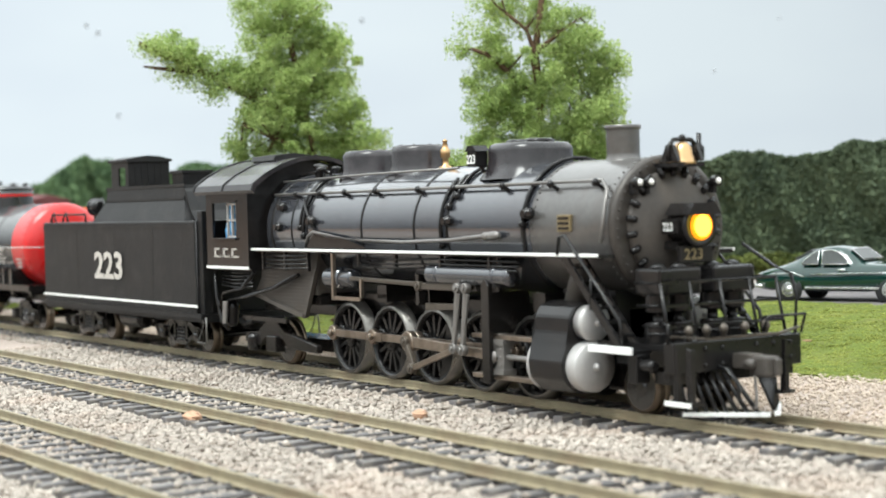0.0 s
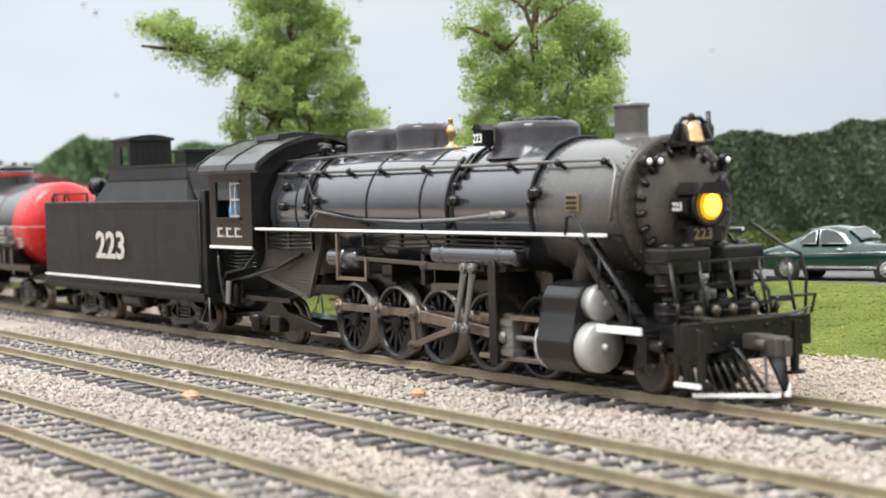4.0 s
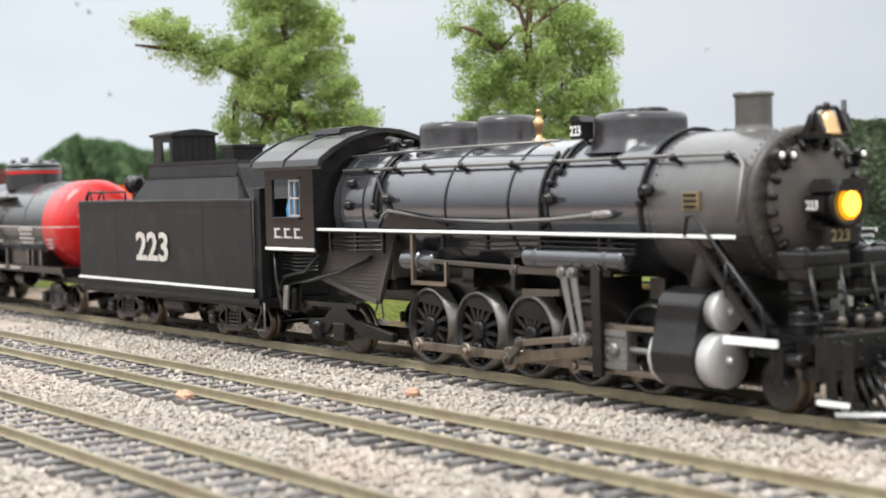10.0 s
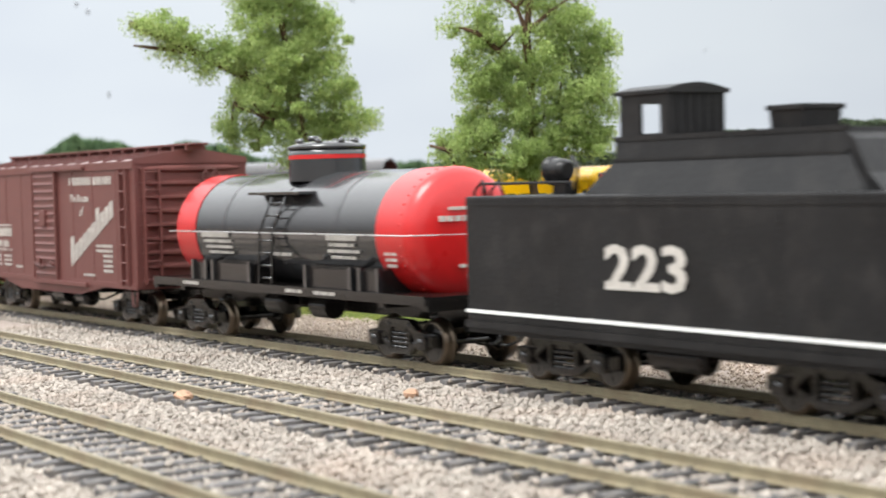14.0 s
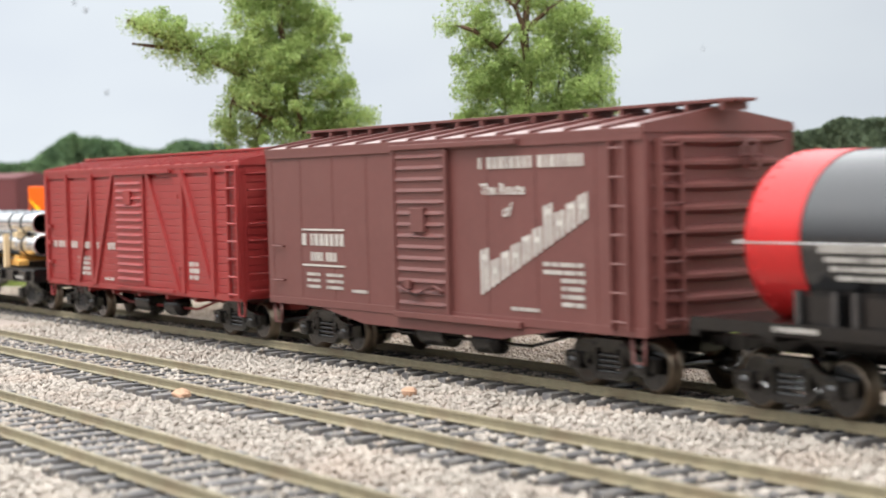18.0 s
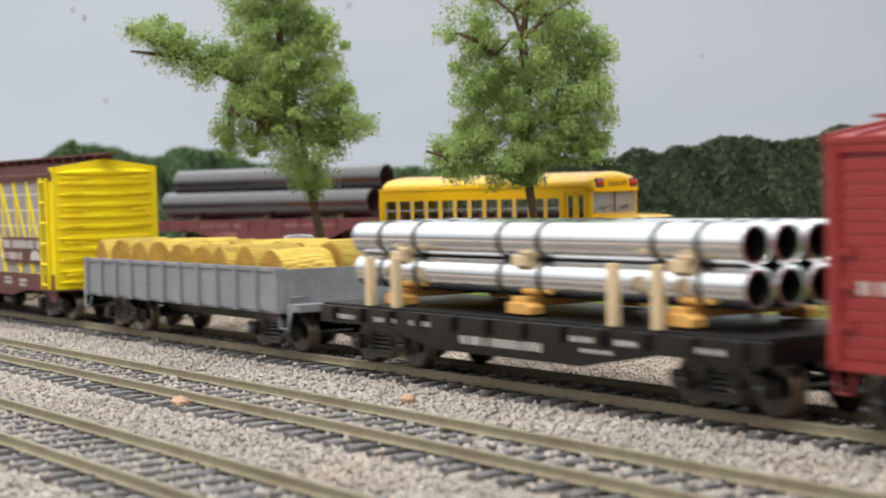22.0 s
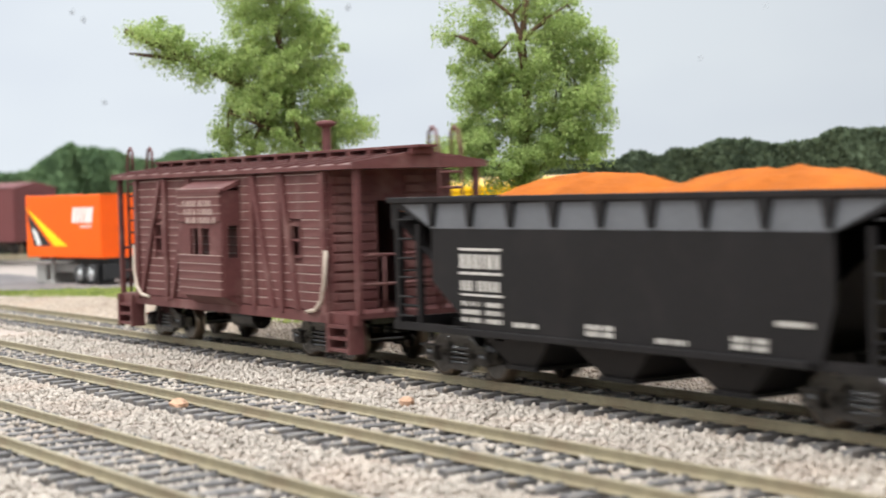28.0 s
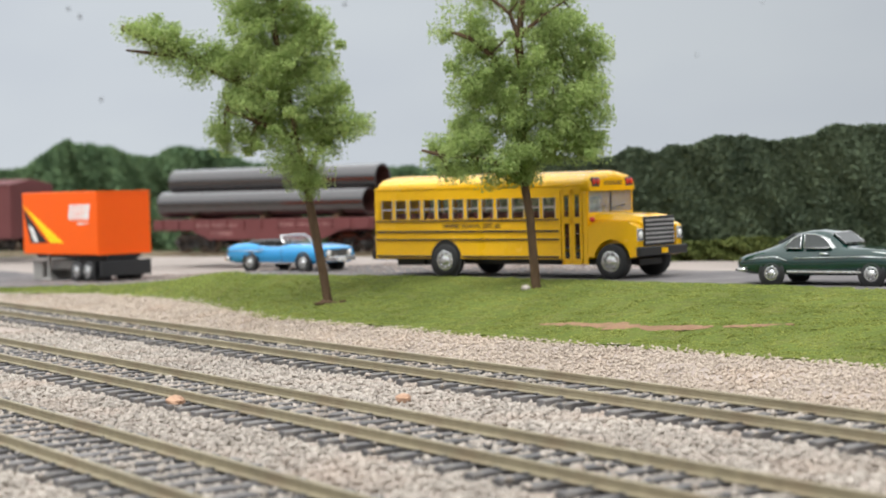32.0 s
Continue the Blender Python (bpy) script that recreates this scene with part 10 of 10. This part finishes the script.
def trailer():
    th = thing("semi_trailer", "bright orange box trailer with white and yellow graphics", "trailer", (-399.1, 77.3, 1.0), math.atan2(0.2, 0.98))
    L, W = 61.0, 28.0
    bm = B()
    box(bm, -L, 0, 0, W, 12.0, 40.0, bev=0.4)
    bx = part("box", bm, M_ORANGE, th)
    bm = B()
    box(bm, -0.1, 0.5, 0.2, W - 0.2, 12.0, 13.0)
    box(bm, -0.1, 0.5, 0.2, W - 0.2, 39.2, 40.0)
    box(bm, -0.1, 0.12, 0.2, W - 0.2, 12.9, 39.3)
    door = part("rear_door", bm, M_ORANGE, bx)
    rib = B()
    box(rib, -0.1, 0.3, -0.35, 0.35, 13.0, 39.2)
    rib = finish("rib", rib, M_ORANGE)
    for k in range(15):
        p = new("rib", rib)
        p.parent = bx
        p.location = (0, (1.6 + k * (W - 3.2) / 14) * U, 0)
    bm = B()
    for k, (x0, x1) in enumerate(((-21.5, -18.8), (-17.8, -15.6), (-14.6, -12.4), (-11.4, -9.0), (-8.4, -5.6))):
        prism(bm, [(x0 - 1.0, 27.6), (x1 - 1.0, 27.6), (x1 + 0.4, 34.4), (x0 + 0.4, 34.4)], "y", -0.15, 0.05)
    words(bm, -15.5, -6.5, 25.4, 26.4, 0.0, 7)
    part("white_graphics", bm, M_WHITE, bx, "white company lettering as blocks")
    bm = B()
    prism(bm, [(-60.4, 34.6), (-57.5, 33.0), (-27.0, 17.2), (-37.5, 17.2)], "y", -0.15, 0.05)
    part("yellow_stripe", bm, M_YELLOW, bx, "yellow diagonal stripe")
    bm = B()
    prism(bm, [(-60.4, 33.0), (-40.5, 17.2), (-54.5, 17.2)], "y", -0.15, 0.05)
    prism(bm, [(-56.0, 25.4), (-52.0, 24.0), (-48.0, 17.6), (-51.5, 17.6)], "y", -0.22, -0.14, mi=1)
    part("road_graphic", bm, [M_BLACK, M_WHITE], bx, "black wedge with white mark")
    bm = B()
    box(bm, -L + 3, -1, 5, W - 5, 10.2, 12.0)
    box(bm, -26, -2, 6, W - 6, 6.0, 10.4)
    fr = part("chassis", bm, M_BLACK, th)
    bm = B()
    box(bm, -46, -44.4, 3, 4.4, 1.2, 12)
    box(bm, -46, -44.4, W - 4.4, W - 3, 1.2, 12)
    box(bm, -49, -42, 2.2, 5.2, 0.2, 1.4)
    box(bm, -49, -42, W - 5.2, W - 2.2, 0.2, 1.4)
    part("landing_gear", bm, M_LOTGREY, th, "grey landing legs")
    bm = B()
    box(bm, -60, -52, 4, W - 4, 0.1, 8.4, bev=0.2)
    box(bm, -52, -30, 7, W - 7, 5.0, 9.2, bev=0.2)
    part("kingpin_stand", bm, M_LOTGREY, th, "grey support block")
    bm = B()
    box(bm, -0.6, 1.2, 1.0, W - 1.0, 2.6, 9.4, bev=0.2)
    part("rear_bumper", bm, M_BLACK, th)
    for x in (-18.5, -9.4):
        road_wheel(th, x, 0.4, 4.7, 5.0, M_HUB, -1, 0.6)
        road_wheel(th, x, W - 0.4, 4.7, 5.0, M_HUB, 1, 0.6)
    bm = B()
    prism(bm, [(-4.6, 1.0), (-3.8, 1.0), (-3.8, 9.6), (-4.6, 9.6)], "y", 0.5, 9)
    part("mud_flap", bm, M_BLACK, th)


def far_flat():
    th = thing("pipe_flat_car", "maroon depressed flat car standing on a far track", "flat car", (-494.3, 162.9, 8.0), radians(22.8))
    bm = B()
    prism(bm, [(-22, 12.0), (-22, 17.4), (119, 17.4), (119, 12.0), (100, 12.0), (88, 7.2), (16, 7.2), (4, 12.0)], "y", -0.4, 0.4, bev=0.1)
    prism(bm, [(-22, 12.0), (-22, 17.4), (119, 17.4), (119, 12.0), (100, 12.0), (88, 7.2), (16, 7.2), (4, 12.0)], "y", 30.6, 31.4, bev=0.1)
    box(bm, -22, 119, 0, 31, 16.4, 17.4)
    for k in range(13):
        x = -16 + k * 11
        box(bm, x - 0.9, x + 0.9, -1.0, -0.3, 13, 17.2)
    part("deck", bm, M_MAROON, th)
    bm = B()
    words(bm, 5, 36, 13.6, 15.4, -0.42, 301)
    words(bm, 62, 96, 13.8, 15.2, -0.42, 302)
    words(bm, 18, 32, 9.4, 11.2, -0.42, 303)
    part("lettering", bm, M_FADED, th, "faded pink lettering")
    for x in (2.0, 101.0):
        tr = new("truck", TRUCK)
        tr.parent = th
        tr.location = (x * U, 15.5 * U, 0.4 * U)
        for k in (-1, 1):
            w = new("wheelset", WHEEL33)
            w.parent = tr
            w.location = (k * 9.65 * U, 0, 4.8 * U)
    load = thing("dark_pipe_load", "shiny dark steel pipes stacked in two layers", "pipe load", (-494.3, 162.9, 8.0), radians(22.8))
    for y, z, x0, x1 in ((6.8, 25.2, -19.5, 112), (22.0, 25.2, -18, 113), (14.4, 36.4, -18, 114.4)):
        bm = B()
        lathe(bm, (x0, y, z), (1, 0, 0), [(5.9, 0), (6.7, 0), (6.7, 0.2), (6.7, x1 - x0 - 0.2), (6.7, x1 - x0), (5.9, x1 - x0)], 40, 0, caps=False)
        lathe(bm, (x0, y, z), (1, 0, 0), [(5.9, 0), (5.9, x1 - x0)], 30, 1, caps=False)
        part("pipe", bm, [M_PIPE, M_PIPEIN], load)
    for x in (4, 50, 96):
        bm = B()
        box(bm, x - 1.5, x + 1.5, 0.5, 30.5, 17.4, 19.2, bev=0.15)
        part("bearer", bm, M_BARK, load)
    trk = thing("far_track", "rails of a far siding behind the road", "track", (-494.3, 162.9, 8.0), radians(22.8), kind="structure")
    for y in (7.2, 23.8):
        bm = B()
        box(bm, -300, 190, y - 0.4, y + 0.4, -1.6, 0.4)
        part("rail", bm, M_RAIL, trk)
    bm = B()
    box(bm, 119, 300, 13.5, 14.5, 9.0, 9.8)
    part("buffer_rod", bm, M_SILVERDARK, trk)


def far_boxcar():
    th = thing("far_boxcar", "dark maroon boxcar standing beyond the lot", "railway car", (-667, 131, 6), radians(22.8))
    bm = B()
    box(bm, -140, 0, 0, 34, 9, 41, bev=0.3)
    for k in range(9):
        box(bm, -0.2, 0.8, 2, 32, 11 + k * 3.4, 12.4 + k * 3.4)
    prism(bm, [(-0.6, 40.6), (34.6, 40.6), (17, 44)], "x", -140.5, 0.5)
    part("body", bm, M_MAROON, th)
    tr = new("truck", TRUCK)
    tr.parent = th
    tr.location = (-18 * U, 17 * U, 0)
    for k in (-1, 1):
        w = new("wheelset", WHEEL33)
        w.parent = tr
        w.location = (k * 9.65 * U, 0, 4.8 * U)


school_bus()
coupe("coupe", "dark green vintage coupe with chrome trim", (-39.2, 130.4, 9.35), radians(21.6), M_GREEN)
convertible()
trailer()
far_flat()
far_boxcar()


# ---------------------------------------------------------------- what moves
def motions():
    for ob in TRAIN:
        base = ob.matrix_basis.copy()
        walk(ob, [(t, Matrix.Translation((s * U, 0, 0)) @ base) for t, s in RUN])
    for w, r, t0, t1 in WHEELS:
        here = w.matrix_basis.translation.copy()
        rows = [(t, Matrix.Translation(here) @ Matrix.Rotation((run(t) - run(t0)) / r, 4, "Y")) for t in turns(r, t0, t1)]
        if r == WHEEL_R:
            rows = [(t, Matrix.Translation(here) @ Matrix.Rotation(run(t) / r, 4, "Y")) for t in turns(r, t0, t1)]
        walk(w, ([(0.0, rows[0][1])] if t0 > 0.05 else []) + rows + ([(32.0, rows[-1][1])] if t1 < 31.95 else []))
    for ob, at in MOVING:
        rows = [(t, at(PHASE - run(t) / WHEEL_R)) for t in turns(WHEEL_R * 0.55, 0.0, 15.0)]
        walk(ob, rows + [(32.0, rows[-1][1])])


def turns(r, t0, t1):
    """Times at which a wheel of that radius is keyed, about a sixth of a turn apart."""
    at = [t0]
    while at[-1] < t1:
        speed = max(abs(run(at[-1] + k) - run(at[-1])) / k for k in (0.05, 0.15, 0.4))
        at.append(min(at[-1] + max(min(1.0 * r / max(speed, 0.5), 0.5), 0.0334), t1))
    return at


motions()
